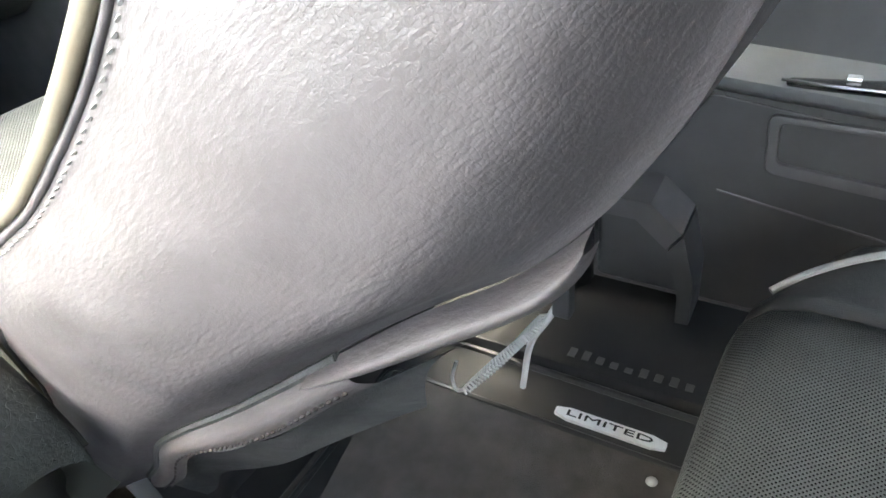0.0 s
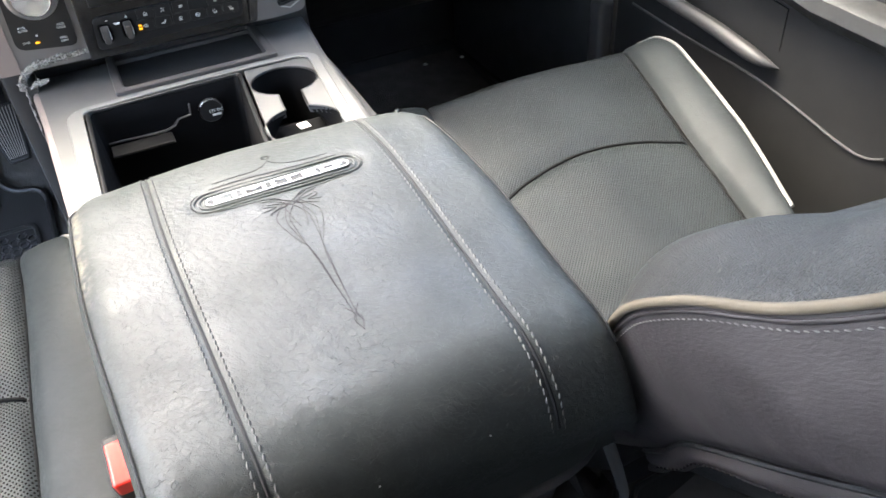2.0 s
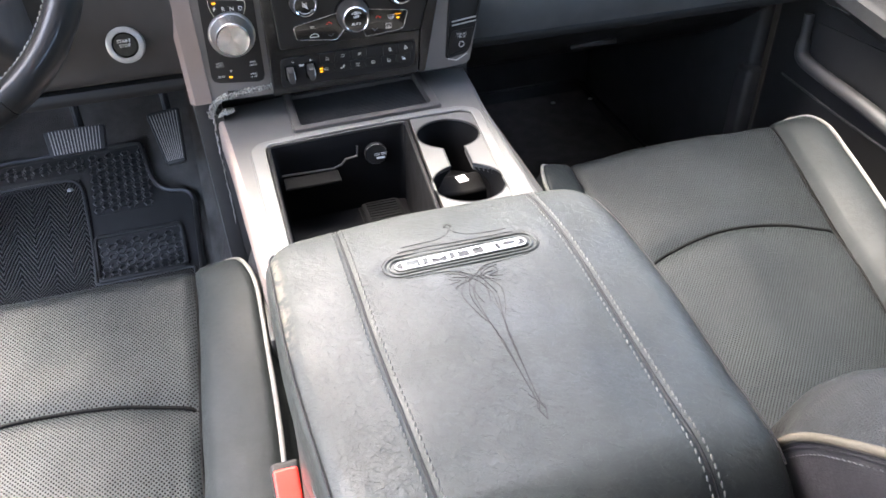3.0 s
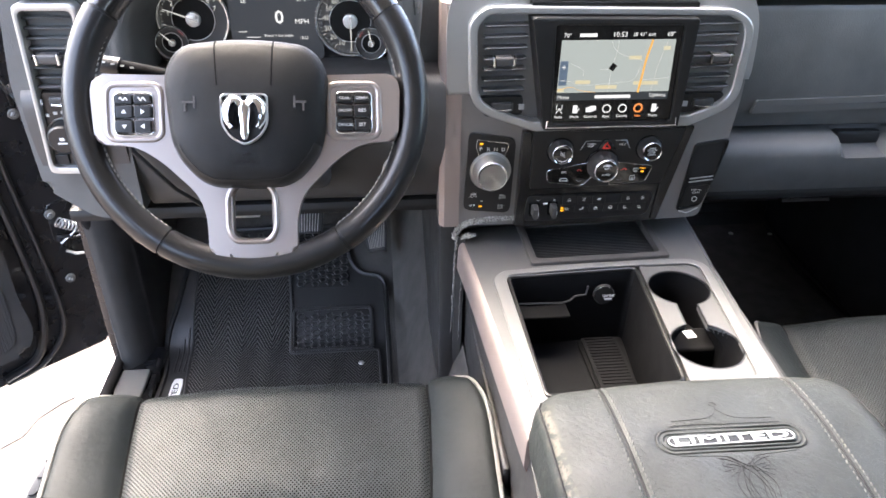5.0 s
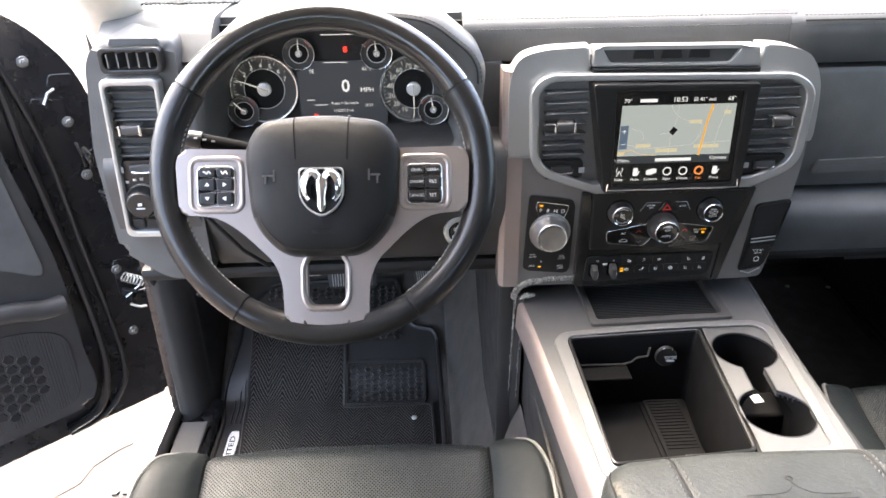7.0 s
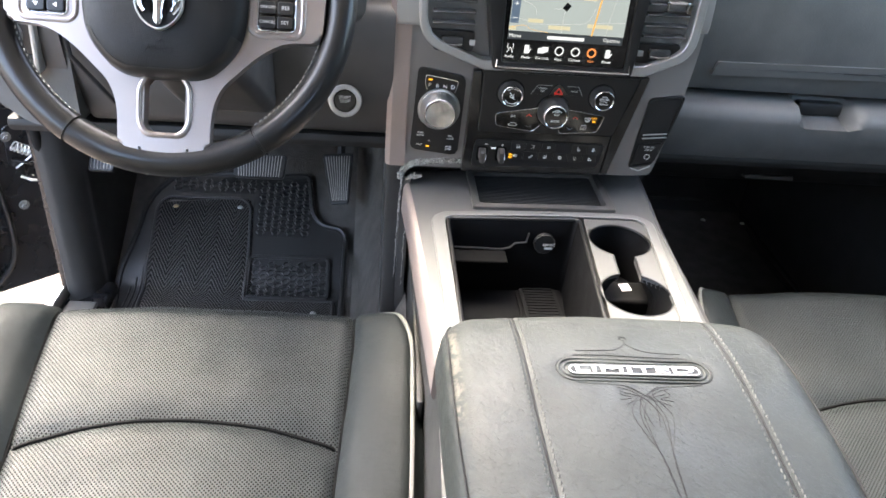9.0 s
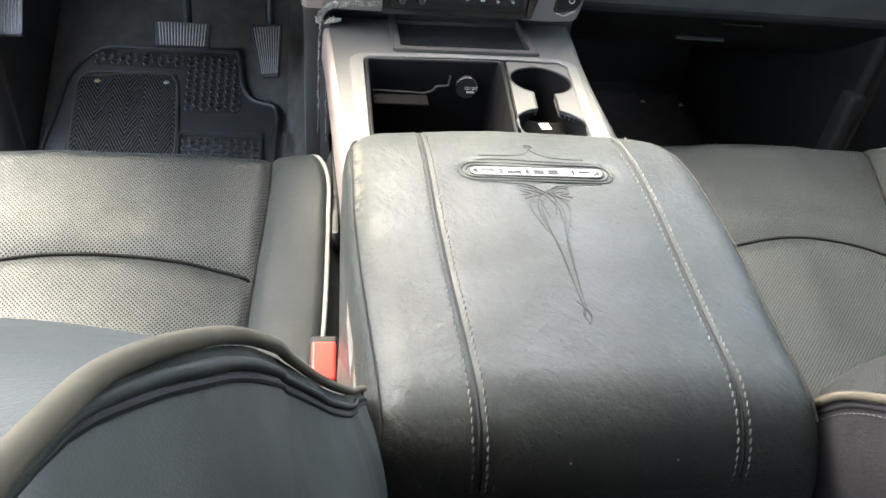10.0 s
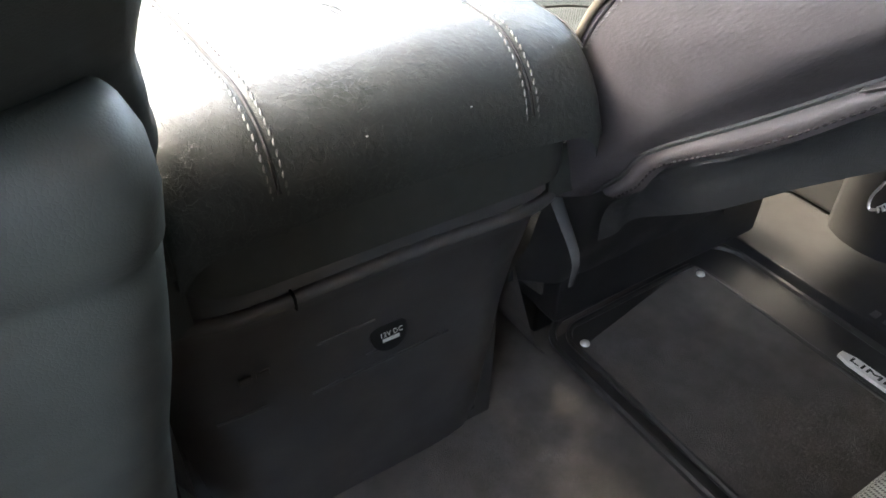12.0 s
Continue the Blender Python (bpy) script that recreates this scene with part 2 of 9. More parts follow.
def leather(name, base, rough, coat=0.0, grain=420, wrinkle=0.3, wrinkle_scale=110, stretch=(1, 1, 1), rot=(0, 0, 0), holes=0.0, spec=0.5, dents=0.15, scuffs=0.0, pebbles=0.4, worn_edge=None, coat_rough=0.34):
    n = Nodes(name)
    big = n.noise(9, 4)
    tone = n.ramp(n.math("ADD", n.math("MULTIPLY", big, 0.6), n.math("MULTIPLY", n.noise(70, 5, 0.65), 0.4)), tuple(0.72 * c for c in base), tuple(1.32 * c for c in base))
    n.set(Base_Color=tone)
    n.set(Roughness=n.math("ADD", n.ramp(n.noise(16, 5), rough - 0.10, rough + 0.09), n.math("MULTIPLY", n.noise(160, 3), 0.06)))
    n.set(Specular_IOR_Level=spec, Coat_Weight=coat, Coat_Roughness=coat_rough)
    pebble = n.ramp(n.voronoi(grain, "DISTANCE_TO_EDGE"), 0.0, 1.0, 0.0, 0.2)
    nb = n.bump(n.noise(22, 4, 0.5), dents, 0.004)
    folds = n.noise(wrinkle_scale, 2, 0.5, n.scale(*stretch, rot), 0.25)
    nb = n.bump(folds, wrinkle, 0.0025, nb)
    nb = n.bump(pebble, pebbles, 0.0005, nb)
    if scuffs:
        line = n.ramp(n.voronoi(scuffs, "DISTANCE_TO_EDGE", n.add("ShaderNodeVectorMath", _0=n.co, _1=n.add("ShaderNodeTexNoise", Vector=n.co, Scale=9.0, Detail=4.0).outputs["Color"]).outputs[0]), 0.0, 1.0, 0.0, 0.012)
        patch = n.ramp(n.noise(13, 4), 0.0, 1.0, 0.5, 0.62)
        nb = n.bump(n.math("MAXIMUM", line, patch), 0.75, 0.0008, nb)
    if worn_edge is not None:
        # bare, pale hide where the edge has rubbed through
        sx = n.add("ShaderNodeSeparateXYZ", Vector=n.co)
        near = n.ramp(n.math("ABSOLUTE", n.math("SUBTRACT", sx.outputs[0], worn_edge)), 1.0, 0.0, 0.001, 0.007)
        along = n.ramp(n.math("ABSOLUTE", n.math("ADD", sx.outputs[1], 0.46)), 1.0, 0.0, 0.05, 0.085)
        rub = n.math("MULTIPLY", n.math("MULTIPLY", near, along), n.ramp(n.noise(90, 4, 0.65), 0.0, 1.0, 0.46, 0.56))
        wm = n.t.nodes.new("ShaderNodeMix")
        wm.data_type = "RGBA"
        n.put(wm.inputs[0], rub)
        n.put(wm.inputs[6], tone)
        wm.inputs[7].default_value = (0.14, 0.128, 0.10, 1)
        n.set(Base_Color=wm.outputs[2])
    if holes:
        vec = n.scale(1 / holes, 1 / holes, 1 / holes)
        sep = n.add("ShaderNodeSeparateXYZ", Vector=vec)
        fx = n.math("PINGPONG", n.math("ADD", sep.outputs[0], sep.outputs[1]), 0.5)
        fy = n.math("PINGPONG", n.math("SUBTRACT", sep.outputs[0], sep.outputs[1]), 0.5)
        d = n.math("SQRT", n.math("ADD", n.math("POWER", fx, 2.0), n.math("POWER", fy, 2.0)))
        pit = n.ramp(d, 0.0, 1.0, 0.23, 0.33)
        nb = n.bump(pit, 0.8, 0.0012, nb)
        mix = n.t.nodes.new("ShaderNodeMix")
        mix.data_type = "RGBA"
        n.put(mix.inputs[0], pit)
        mix.inputs[6].default_value = (0.003, 0.003, 0.003, 1)
        n.put(mix.inputs[7], tone)
        n.set(Base_Color=mix.outputs[2])
        n.set(Specular_IOR_Level=n.math("MULTIPLY", pit, spec))
    n.set(Normal=nb)
    return n.mat


def plastic(name, base, rough, grain=900, depth=0.25, spec=0.5, coat=0.0):
    n = Nodes(name)
    n.set(Base_Color=n.ramp(n.noise(12, 4), tuple(0.85 * c for c in base), tuple(1.18 * c for c in base)))
    n.set(Roughness=n.ramp(n.noise(22, 5), rough - 0.05, rough + 0.06), Specular_IOR_Level=spec, Coat_Weight=coat)
    if depth:
        n.set(Normal=n.bump(n.noise(grain, 2), depth, 0.0006))
    return n.mat


def metal(name, base, rough, metallic=1.0, brush=None):
    n = Nodes(name)
    n.set(Base_Color=n.ramp(n.noise(8, 3), tuple(0.96 * c for c in base), tuple(min(1, 1.03 * c) for c in base)), Metallic=metallic)
    vec = n.scale(*brush) if brush else None
    n.set(Roughness=n.ramp(n.noise(40, 4, 0.6, vec), max(0.02, rough - 0.02), rough + 0.03))
    if brush:
        n.set(Normal=n.bump(n.noise(60, 3, 0.6, vec), 0.06, 0.0005))
    return n.mat


def turned(name, base, rough):
    n = Nodes(name)
    tg = n.t.nodes.new("ShaderNodeTangent")
    tg.direction_type, tg.axis = "RADIAL", "Y"
    n.set(Base_Color=(*base, 1), Metallic=1.0, Roughness=rough, Anisotropic=0.85, Tangent=tg.outputs[0])
    return n.mat


def glow(name, base, strength):
    n = Nodes(name)
    n.set(Base_Color=(*[0.12 * c for c in base], 1), Emission_Color=(*base, 1), Emission_Strength=strength, Roughness=0.3)
    return n.mat


def carpet(name, base):
    n = Nodes(name)
    tuft = n.noise(700, 3, 0.7)
    n.set(Base_Color=n.ramp(n.noise(25, 5), tuple(0.82 * c for c in base), tuple(1.2 * c for c in base)), Roughness=0.97, Specular_IOR_Level=0.15)
    n.set(Normal=n.bump(n.math("ADD", tuft, n.math("MULTIPLY", n.noise(120, 3), 0.7)), 0.8, 0.003))
    return n.mat


def herringbone(name, base):
    n = Nodes(name)
    sep = n.add("ShaderNodeSeparateXYZ", Vector=n.co)
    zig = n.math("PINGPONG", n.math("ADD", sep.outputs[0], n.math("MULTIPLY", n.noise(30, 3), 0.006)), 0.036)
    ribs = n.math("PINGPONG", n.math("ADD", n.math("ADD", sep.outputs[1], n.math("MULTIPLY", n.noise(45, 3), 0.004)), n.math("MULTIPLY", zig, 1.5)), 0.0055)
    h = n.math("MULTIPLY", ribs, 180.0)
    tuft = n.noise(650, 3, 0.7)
    # groove shade is put into the colour by rib height, besides the bump
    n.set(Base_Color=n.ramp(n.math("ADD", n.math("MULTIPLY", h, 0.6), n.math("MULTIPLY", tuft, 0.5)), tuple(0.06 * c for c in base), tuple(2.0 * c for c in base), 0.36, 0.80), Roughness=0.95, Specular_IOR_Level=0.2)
    n.set(Normal=n.bump(n.math("ADD", h, n.math("MULTIPLY", tuft, 0.5)), 1.0, 0.006))
    return n.mat


def streaked(name, a, b, rough):
    n = Nodes(name)
    s = n.noise(26, 4, 0.6, n.scale(1.2, 4.0, 26.0), 0.3)
    n.set(Base_Color=n.ramp(s, a, b, 0.42, 0.62), Roughness=rough, Coat_Weight=0.6, Coat_Roughness=0.12)
    n.set(Normal=n.bump(s, 0.25, 0.0006))
    return n.mat


def crumbly(name, lo, hi):
    n = Nodes(name)
    pore = n.math("ADD", n.math("MULTIPLY", n.noise(420, 4, 0.7), 0.6), n.math("MULTIPLY", n.noise(120, 4, 0.65), 0.4))
    n.set(Base_Color=n.ramp(pore, lo, hi, 0.38, 0.56), Roughness=0.95, Specular_IOR_Level=0.1)
    n.set(Normal=n.bump(pore, 1.0, 0.003))
    return n.mat


def concrete(name):
    n = Nodes(name)
    c = n.math("ADD", n.math("MULTIPLY", n.noise(1.4, 6, 0.65), 0.6), n.math("MULTIPLY", n.noise(60, 4, 0.7), 0.4))
    n.set(Base_Color=n.ramp(c, (0.054, 0.042, 0.035), (0.108, 0.087, 0.074), 0.3, 0.7), Roughness=0.9)
    n.set(Normal=n.bump(n.noise(90, 5, 0.7), 0.5, 0.004))
    return n.mat


def mesh_grille(name, base, cell):
    n = Nodes(name)
    d = n.voronoi(1 / cell, "F1", None, 0.0)
    hole = n.ramp(d, 0.0, 1.0, 0.28, 0.36)
    n.set(Base_Color=n.ramp(hole, (0.003, 0.003, 0.003), base, 0.0, 1.0), Roughness=0.6, Normal=n.bump(hole, 0.8, 0.001))
    return n.mat


BLACK_LEATHER = leather("black_leather", (0.022, 0.0225, 0.0222), 0.42, spec=0.32, grain=600, pebbles=0.35)
LID_LEATHER = leather("worn_black_leather", (0.028, 0.0312, 0.0285), 0.47, spec=0.36, grain=500, wrinkle=0.34, wrinkle_scale=170, stretch=(1.4, 0.7, 1), rot=(0, 0, 0.7), dents=0.45, pebbles=0.18, scuffs=30.0, worn_edge=-0.176)
SIDE_LEATHER = leather("creased_black_leather", (0.031, 0.0272, 0.0275), 0.47, spec=0.42, grain=800, wrinkle=0.16, wrinkle_scale=380, stretch=(1.0, 0.40, 1.4), rot=(2.45, 0, 0), dents=0.08, pebbles=0.1)
SMOOTH_SIDE = leather("smooth_black_leather", (0.031, 0.0335, 0.029), 0.5, grain=900, wrinkle=0.10, wrinkle_scale=40, dents=0.06, pebbles=0.08)
PERF_LEATHER = leather("perforated_black_leather", (0.0180, 0.0212, 0.0218), 0.36, spec=0.29, wrinkle=0.30, holes=0.0052)
REAR_PERF = leather("rear_perforated_leather", (0.034, 0.036, 0.034), 0.42, wrinkle=0.2, holes=0.0036)
WHEEL_SILVER = metal("wheel_silver_paint", (0.35, 0.308, 0.285), 0.33, 0.8)
SHADED_SILVER = metal("shaded_stack_silver", (0.215, 0.204, 0.195), 0.42, 0.4)
WHEEL_LEATHER = leather("shiny_worn_leather", (0.008, 0.008, 0.0081), 0.38, spec=0.28, coat=0.38, coat_rough=0.10, grain=700, wrinkle=0.14, wrinkle_scale=90, dents=0.22, pebbles=0.15)
BLACK_PLASTIC = plastic("black_grained_plastic", (0.036, 0.0355, 0.0345), 0.50, spec=0.4)
TRIM_BLACK = plastic("satin_black_trim", (0.0095, 0.0095, 0.0095), 0.34, depth=0.1)
SLAT = plastic("satin_grey_slat", (0.070, 0.070, 0.068), 0.36, depth=0.05)
VOID = plastic("deep_black_plastic", (0.004, 0.004, 0.004), 0.8, depth=0.0, spec=0.1)
PAD_SKIN = leather("grained_airbag_skin", (0.0075, 0.0074, 0.0073), 0.46, spec=0.25, grain=620, wrinkle=0.10, dents=0.05, pebbles=0.28)
DASH_PLASTIC = plastic("soft_dash_skin", (0.082, 0.083, 0.081), 0.46, grain=420, depth=0.6, spec=0.36)
DASH_TOP = plastic("dash_top_skin", (0.078, 0.080, 0.080), 0.5, grain=420, depth=0.4, spec=0.36)
GREY_PLASTIC = plastic("dark_grey_plastic", (0.052, 0.050, 0.048), 0.48)
DARK_PLASTIC = plastic("matt_black_plastic", (0.014, 0.014, 0.014), 0.5, spec=0.3)
GLOSS_BLACK = plastic("gloss_black_plastic", (0.006, 0.006, 0.006), 0.14, depth=0.0, coat=0.6)
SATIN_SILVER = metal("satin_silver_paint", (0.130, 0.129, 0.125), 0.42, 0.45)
BRIGHT_SILVER = metal("bright_satin_silver", (0.185, 0.185, 0.18), 0.32, 0.4)
PEWTER = metal("pewter_paint", (0.105, 0.105, 0.102), 0.46, 0.35)
DOOR_LIT_SILVER = metal("door_lit_silver", (0.30, 0.245, 0.222), 0.42, 0.35)
CHROME = metal("chrome", (0.86, 0.86, 0.87), 0.08)
STEEL = metal("zinc_steel", (0.55, 0.55, 0.53), 0.32, 0.75)
TURNED = turned("turned_aluminium", (0.62, 0.62, 0.61), 0.26)
BRUSHED = metal("brushed_aluminium", (0.66, 0.66, 0.65), 0.3, 1.0, (1, 1, 40))
PIPING = leather("tan_piping", (0.128, 0.107, 0.077), 0.6, spec=0.12, grain=900, wrinkle=0.06, pebbles=0.03, dents=0.05)
PALE_PIPING = leather("pale_grey_piping", (0.150, 0.146, 0.132), 0.5, grain=900, wrinkle=0.1)
THREAD = plastic("pale_thread", (0.070, 0.070, 0.065), 0.8, depth=0.0)
WEBBING = plastic("grey_belt_webbing", (0.050, 0.050, 0.048), 0.7, grain=700, depth=0.5)
FLAP_THREAD = plastic("dull_mauve_thread", (0.011, 0.0098, 0.010), 0.9, depth=0.0, spec=0.1)
PALE_THREAD = plastic("bright_thread", (0.24, 0.24, 0.225), 0.8, depth=0.0)
BROWN_THREAD = plastic("faded_dark_thread", (0.012, 0.012, 0.011), 0.8, depth=0.0)
DARK_THREAD = plastic("dark_thread", (0.012, 0.012, 0.012), 0.8, depth=0.0)
RUBBER = plastic("black_rubber", (0.021, 0.0206, 0.020), 0.40, grain=500, depth=0.4)
LIT_TREAD = plastic("shiny_lit_tread", (0.085, 0.083, 0.080), 0.30, grain=500, depth=0.3)
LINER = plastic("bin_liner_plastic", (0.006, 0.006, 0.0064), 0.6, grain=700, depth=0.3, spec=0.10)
BOLSTER_LEATHER = leather("pebbled_black_leather", (0.0265, 0.0262, 0.0235), 0.42, spec=0.28, grain=380, wrinkle=0.22, pebbles=0.8, dents=0.15)
FOAM = crumbly("torn_grey_foam", (0.06, 0.058, 0.052), (0.40, 0.39, 0.36))
CUSHION_HIDE = leather("smooth_bolster_leather", (0.0130, 0.0155, 0.0158), 0.50, spec=0.16, grain=620, wrinkle=0.22, pebbles=0.25, dents=0.2)
RIB_GREY = metal("worn_pedal_rib", (0.42, 0.39, 0.355), 0.45, 0.4)
SEAL_RUBBER = plastic("dull_seal_rubber", (0.011, 0.0105, 0.0105), 0.75, grain=500, depth=0.3, spec=0.15)
BROW_SILVER = metal("brow_light_silver", (0.42, 0.42, 0.405), 0.30, 0.6)
BOLT_ZINC = metal("dull_zinc_bolt", (0.26, 0.255, 0.24), 0.42, 0.8)
SHADE_RUBBER = plastic("shade_rubber", (0.012, 0.012, 0.012), 0.5, grain=500, depth=0.4)
POLISHED = metal("polished_plate", (0.74, 0.74, 0.72), 0.35, 0.15)
RUBBER_DULL = plastic("dull_black_rubber", (0.016, 0.016, 0.016), 0.6, grain=500, depth=0.4)
CARPET = carpet("black_carpet", (0.090, 0.083, 0.076))
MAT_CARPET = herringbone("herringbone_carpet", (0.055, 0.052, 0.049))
BLACK_WOOD = streaked("dark_streaked_veneer", (0.005, 0.005, 0.005), (0.020, 0.0195, 0.019), 0.24)
CONCRETE = concrete("tan_concrete")
DOOR_PAINT = plastic("dark_body_paint", (0.010, 0.010, 0.011), 0.28, depth=0.0, coat=0.5)
GRILLE = mesh_grille("speaker_mesh", (0.03, 0.03, 0.03), 0.0045)
BEIGE = plastic("beige_pillar_cloth", (0.55, 0.49, 0.40), 0.9, grain=600, depth=0.5)
RED = plastic("red_button_plastic", (0.75, 0.025, 0.015), 0.4, depth=0.0)
WHITE = plastic("white_print", (0.75, 0.75, 0.73), 0.6, depth=0.0)
GREY_PRINT = plastic("grey_print", (0.35, 0.35, 0.34), 0.6, depth=0.0)
WHITE_STEP = metal("bright_step_metal", (0.80, 0.80, 0.80), 0.25, 0.6)
ROOF_CLOTH = plastic("roof_cloth", (0.66, 0.65, 0.62), 0.95, grain=600, depth=0.5)
AMBER = glow("amber_lamp", (1.0, 0.42, 0.02), 0.09)
RED_LAMP = glow("red_lamp", (1.0, 0.05, 0.03), 0.08)

# ---- the ground outside, and the cab's shell ----
bm = bm_new()
sheet(bm, lambda u, v: Vector((u, v, -0.62)), span(-400, 400, 8), span(-400, 400, 8))
ground = solo("ground", bm, CONCRETE, "sunlit tan concrete pavement beside the truck", "ground", kind="structure")

bm = bm_new()
crack = [Vector((-1.1 - 0.055 * i + 0.018 * math.sin(i * 1.7) + 0.01 * math.sin(i * 4.1), 1.45 - 0.075 * i, -0.618)) for i in range(22)]
tube(bm, crack, [0.007 + 0.003 * math.sin(i * 2.3) for i in range(22)], 5, flat=0.3)
part("crack", bm, DARK_PLASTIC, ground, "dark crack in the concrete")

# floor with a sloped toe board; y from the back wall to the firewall
def floor_z(x, y):
    if x < 0:
        return -0.02 + 0.64 * max(0.0, y - 0.45) * smoothstep(0.42, 0.52, y)
    return -0.02 + 0.18 * max(0.0, y - 0.70)


bm = bm_new()
sheet(bm, lambda u, v: Vector((u, v, floor_z(u, v))), span(-0.90, -0.001, 10) + span(0.001, 0.93, 10), span(-2.1, 1.25, 60), 0.03)
solo("floor", bm, CARPET, "black carpeted cab floor rising to the toe board", "floor", kind="structure")

bm = bm_new()
box(bm, (-0.95, 0.98, -0.1), (0.95, 1.02, 0.96))
solo("wall_firewall", bm, BLACK_PLASTIC, "black insulated firewall behind the pedals", "wall", kind="structure")
bm = bm_new()
box(bm, (-0.95, -2.14, -0.05), (0.95, -2.1, 0.85), 0.01)
box(bm, (-0.95, -2.14, 1.3), (0.95, -2.1, 1.43), 0.01)
box(bm, (-0.95, -2.14, 0.85), (-0.8, -2.1, 1.3))
box(bm, (0.8, -2.14, 0.85), (0.95, -2.1, 1.3))
solo("wall_rear", bm, BLACK_PLASTIC, "rear cab wall with a wide window opening", "wall", kind="structure")
bm = bm_new()
sheet(bm, lambda u, v: Vector((u, v, 1.43 - 0.03 * (u / 0.9) ** 2 - 0.05 * smoothstep(-0.5, -0.1, v))), span(-0.86, 0.86, 10), span(-2.14, -0.1, 10), 0.04, Vector((0, 0, 1)))
solo("ceiling", bm, ROOF_CLOTH, "pale cloth headliner of the cab", "ceiling", kind="structure")


def pillar(name, a, b, w, d, mat, label):
    bm = bm_new()
    a, b = Vector(a), Vector(b)
    rings = []
    for i in range(7):
        p = a.lerp(b, i / 6) + Vector((0, 0, 0.03 * math.sin(math.pi * i / 6)))
        rings.append([p + Vector((x, y, 0)) for x, y in ellipse(0, 0, w, d, 14)])
    skin(bm, rings)
    return solo(name, bm, mat, label, "pillar", kind="structure")


pillar("trim_pillar_front", (-0.872, 0.34, 0.88), (-0.80, -0.12, 1.42), 0.050, 0.06, BEIGE, "beige cloth trim of the windscreen pillar")
pillar("trim_pillar_front", (0.84, 0.36, 0.93), (0.80, -0.12, 1.42), 0.055, 0.07, BEIGE, "beige cloth trim of the windscreen pillar")
pillar("trim_pillar_middle", (-0.93, -0.82, 0.0), (-0.80, -0.85, 1.42), 0.05, 0.08, BLACK_PLASTIC, "dark trim of the pillar between the doors")
pillar("trim_pillar_middle", (0.94, -0.72, 0.0), (0.80, -0.76, 1.42), 0.05, 0.08, DARK_PLASTIC, "dark trim of the pillar between the doors")

# lower right side, under the windows, behind the door panels
bm = bm_new()
box(bm, (0.985, -2.1, -0.1), (1.02, 1.0, 0.78), 0.01)
solo("wall_right", bm, BLACK_PLASTIC, "dark right body side under the windows", "wall", kind="structure")
bm = bm_new()
box(bm, (-1.0, -2.1, -0.1), (-0.965, -0.80, 0.80), 0.01)
solo("wall_left", bm, BLACK_PLASTIC, "dark left rear body side under the window", "wall", kind="structure")
bm = bm_new()
box(bm, (-0.985, 0.44, -0.1), (-0.945, 1.0, 0.92), 0.01)
solo("wall_cowl", bm, DOOR_PAINT, "dark painted body side ahead of the driver's door", "wall", kind="structure")
# front of the bonnet line, below the windscreen
bm = bm_new()
box(bm, (-0.95, 0.66, 0.80), (0.95, 1.6, 0.93), 0.02)
solo("wall_cowl_top", bm, DOOR_PAINT, "dark cowl ahead of the windscreen", "wall", kind="structure")

# unseen panes added to dim the right windows: slightly in front, strongly behind
def dimming_glass(name, colour):
    n = Nodes(name)
    tr_ = n.t.nodes.new("ShaderNodeBsdfTransparent")
    tr_.inputs["Color"].default_value = (*colour, 1)
    gl_ = n.t.nodes.new("ShaderNodeBsdfGlossy")
    gl_.inputs["Roughness"].default_value = 0.02
    mx_ = n.t.nodes.new("ShaderNodeMixShader")
    mx_.inputs[0].default_value = 0.05
    n.t.links.new(tr_.outputs[0], mx_.inputs[1])
    n.t.links.new(gl_.outputs[0], mx_.inputs[2])
    n.t.links.new(mx_.outputs[0], n.t.nodes["Material Output"].inputs["Surface"])
    return n.mat


bm = bm_new()
skin(bm, [[Vector((x, y, z)) for x, z in ((0.985, 0.78), (0.830, 1.405), (0.834, 1.406), (0.989, 0.78))] for y in (-1.98, -0.76)])
solo("window_1", bm, dimming_glass("rear_dimming_glass", (0.22, 0.23, 0.22)), "unseen dark pane added to dim light through the right rear window", "window", kind="structure", smooth=0)
bm = bm_new()
skin(bm, [[Vector((0.985, y0, 0.78)), Vector((0.830, y1, 1.405)), Vector((0.834, y1, 1.406)), Vector((0.989, y0, 0.78))] for y0, y1 in ((-0.74, -0.74), (0.44, -0.12))])
solo("window_2", bm, dimming_glass("dimming_glass", (0.80, 0.82, 0.80)), "unseen lightly tinted pane added to dim the right front window", "window", kind="structure", smooth=0)

# door sill and step on the driver's side
sill = thing("door_sill", (-0.9, 0.1, 0.0), "black plastic door sill with a ribbed grey tread plate", "door sill", kind="structure")
bm = bm_new()
box(bm, (-0.975, -0.75, -0.12), (-0.86, 0.46, 0.022), 0.012, 3)
part("sill_body", bm, DOOR_PAINT, sill)
bm = bm_new()
box(bm, (-0.935, -0.7, 0.022), (-0.872, 0.36, 0.034), 0.005, 2)
part("tread_plate", bm, PEWTER, sill, "grey tread plate")
bm = bm_new()
for i in range(5):
    box(bm, (-0.925 + 0.009 * i, 0.12, 0.034), (-0.921 + 0.009 * i, 0.16, 0.036))
part("tread_marks", bm, WHITE, sill)
bm = bm_new()
tube(bm, smooth_line([(-0.945, -0.8, 0.04), (-0.945, 0.3, 0.04), (-0.942, 0.42, 0.08), (-0.938, 0.40, 0.3), (-0.93, 0.36, 0.55), (-0.92, 0.36, 0.9)]), 0.011, 10)
part("door_seal", bm, SEAL_RUBBER, sill, "black rubber door seal")

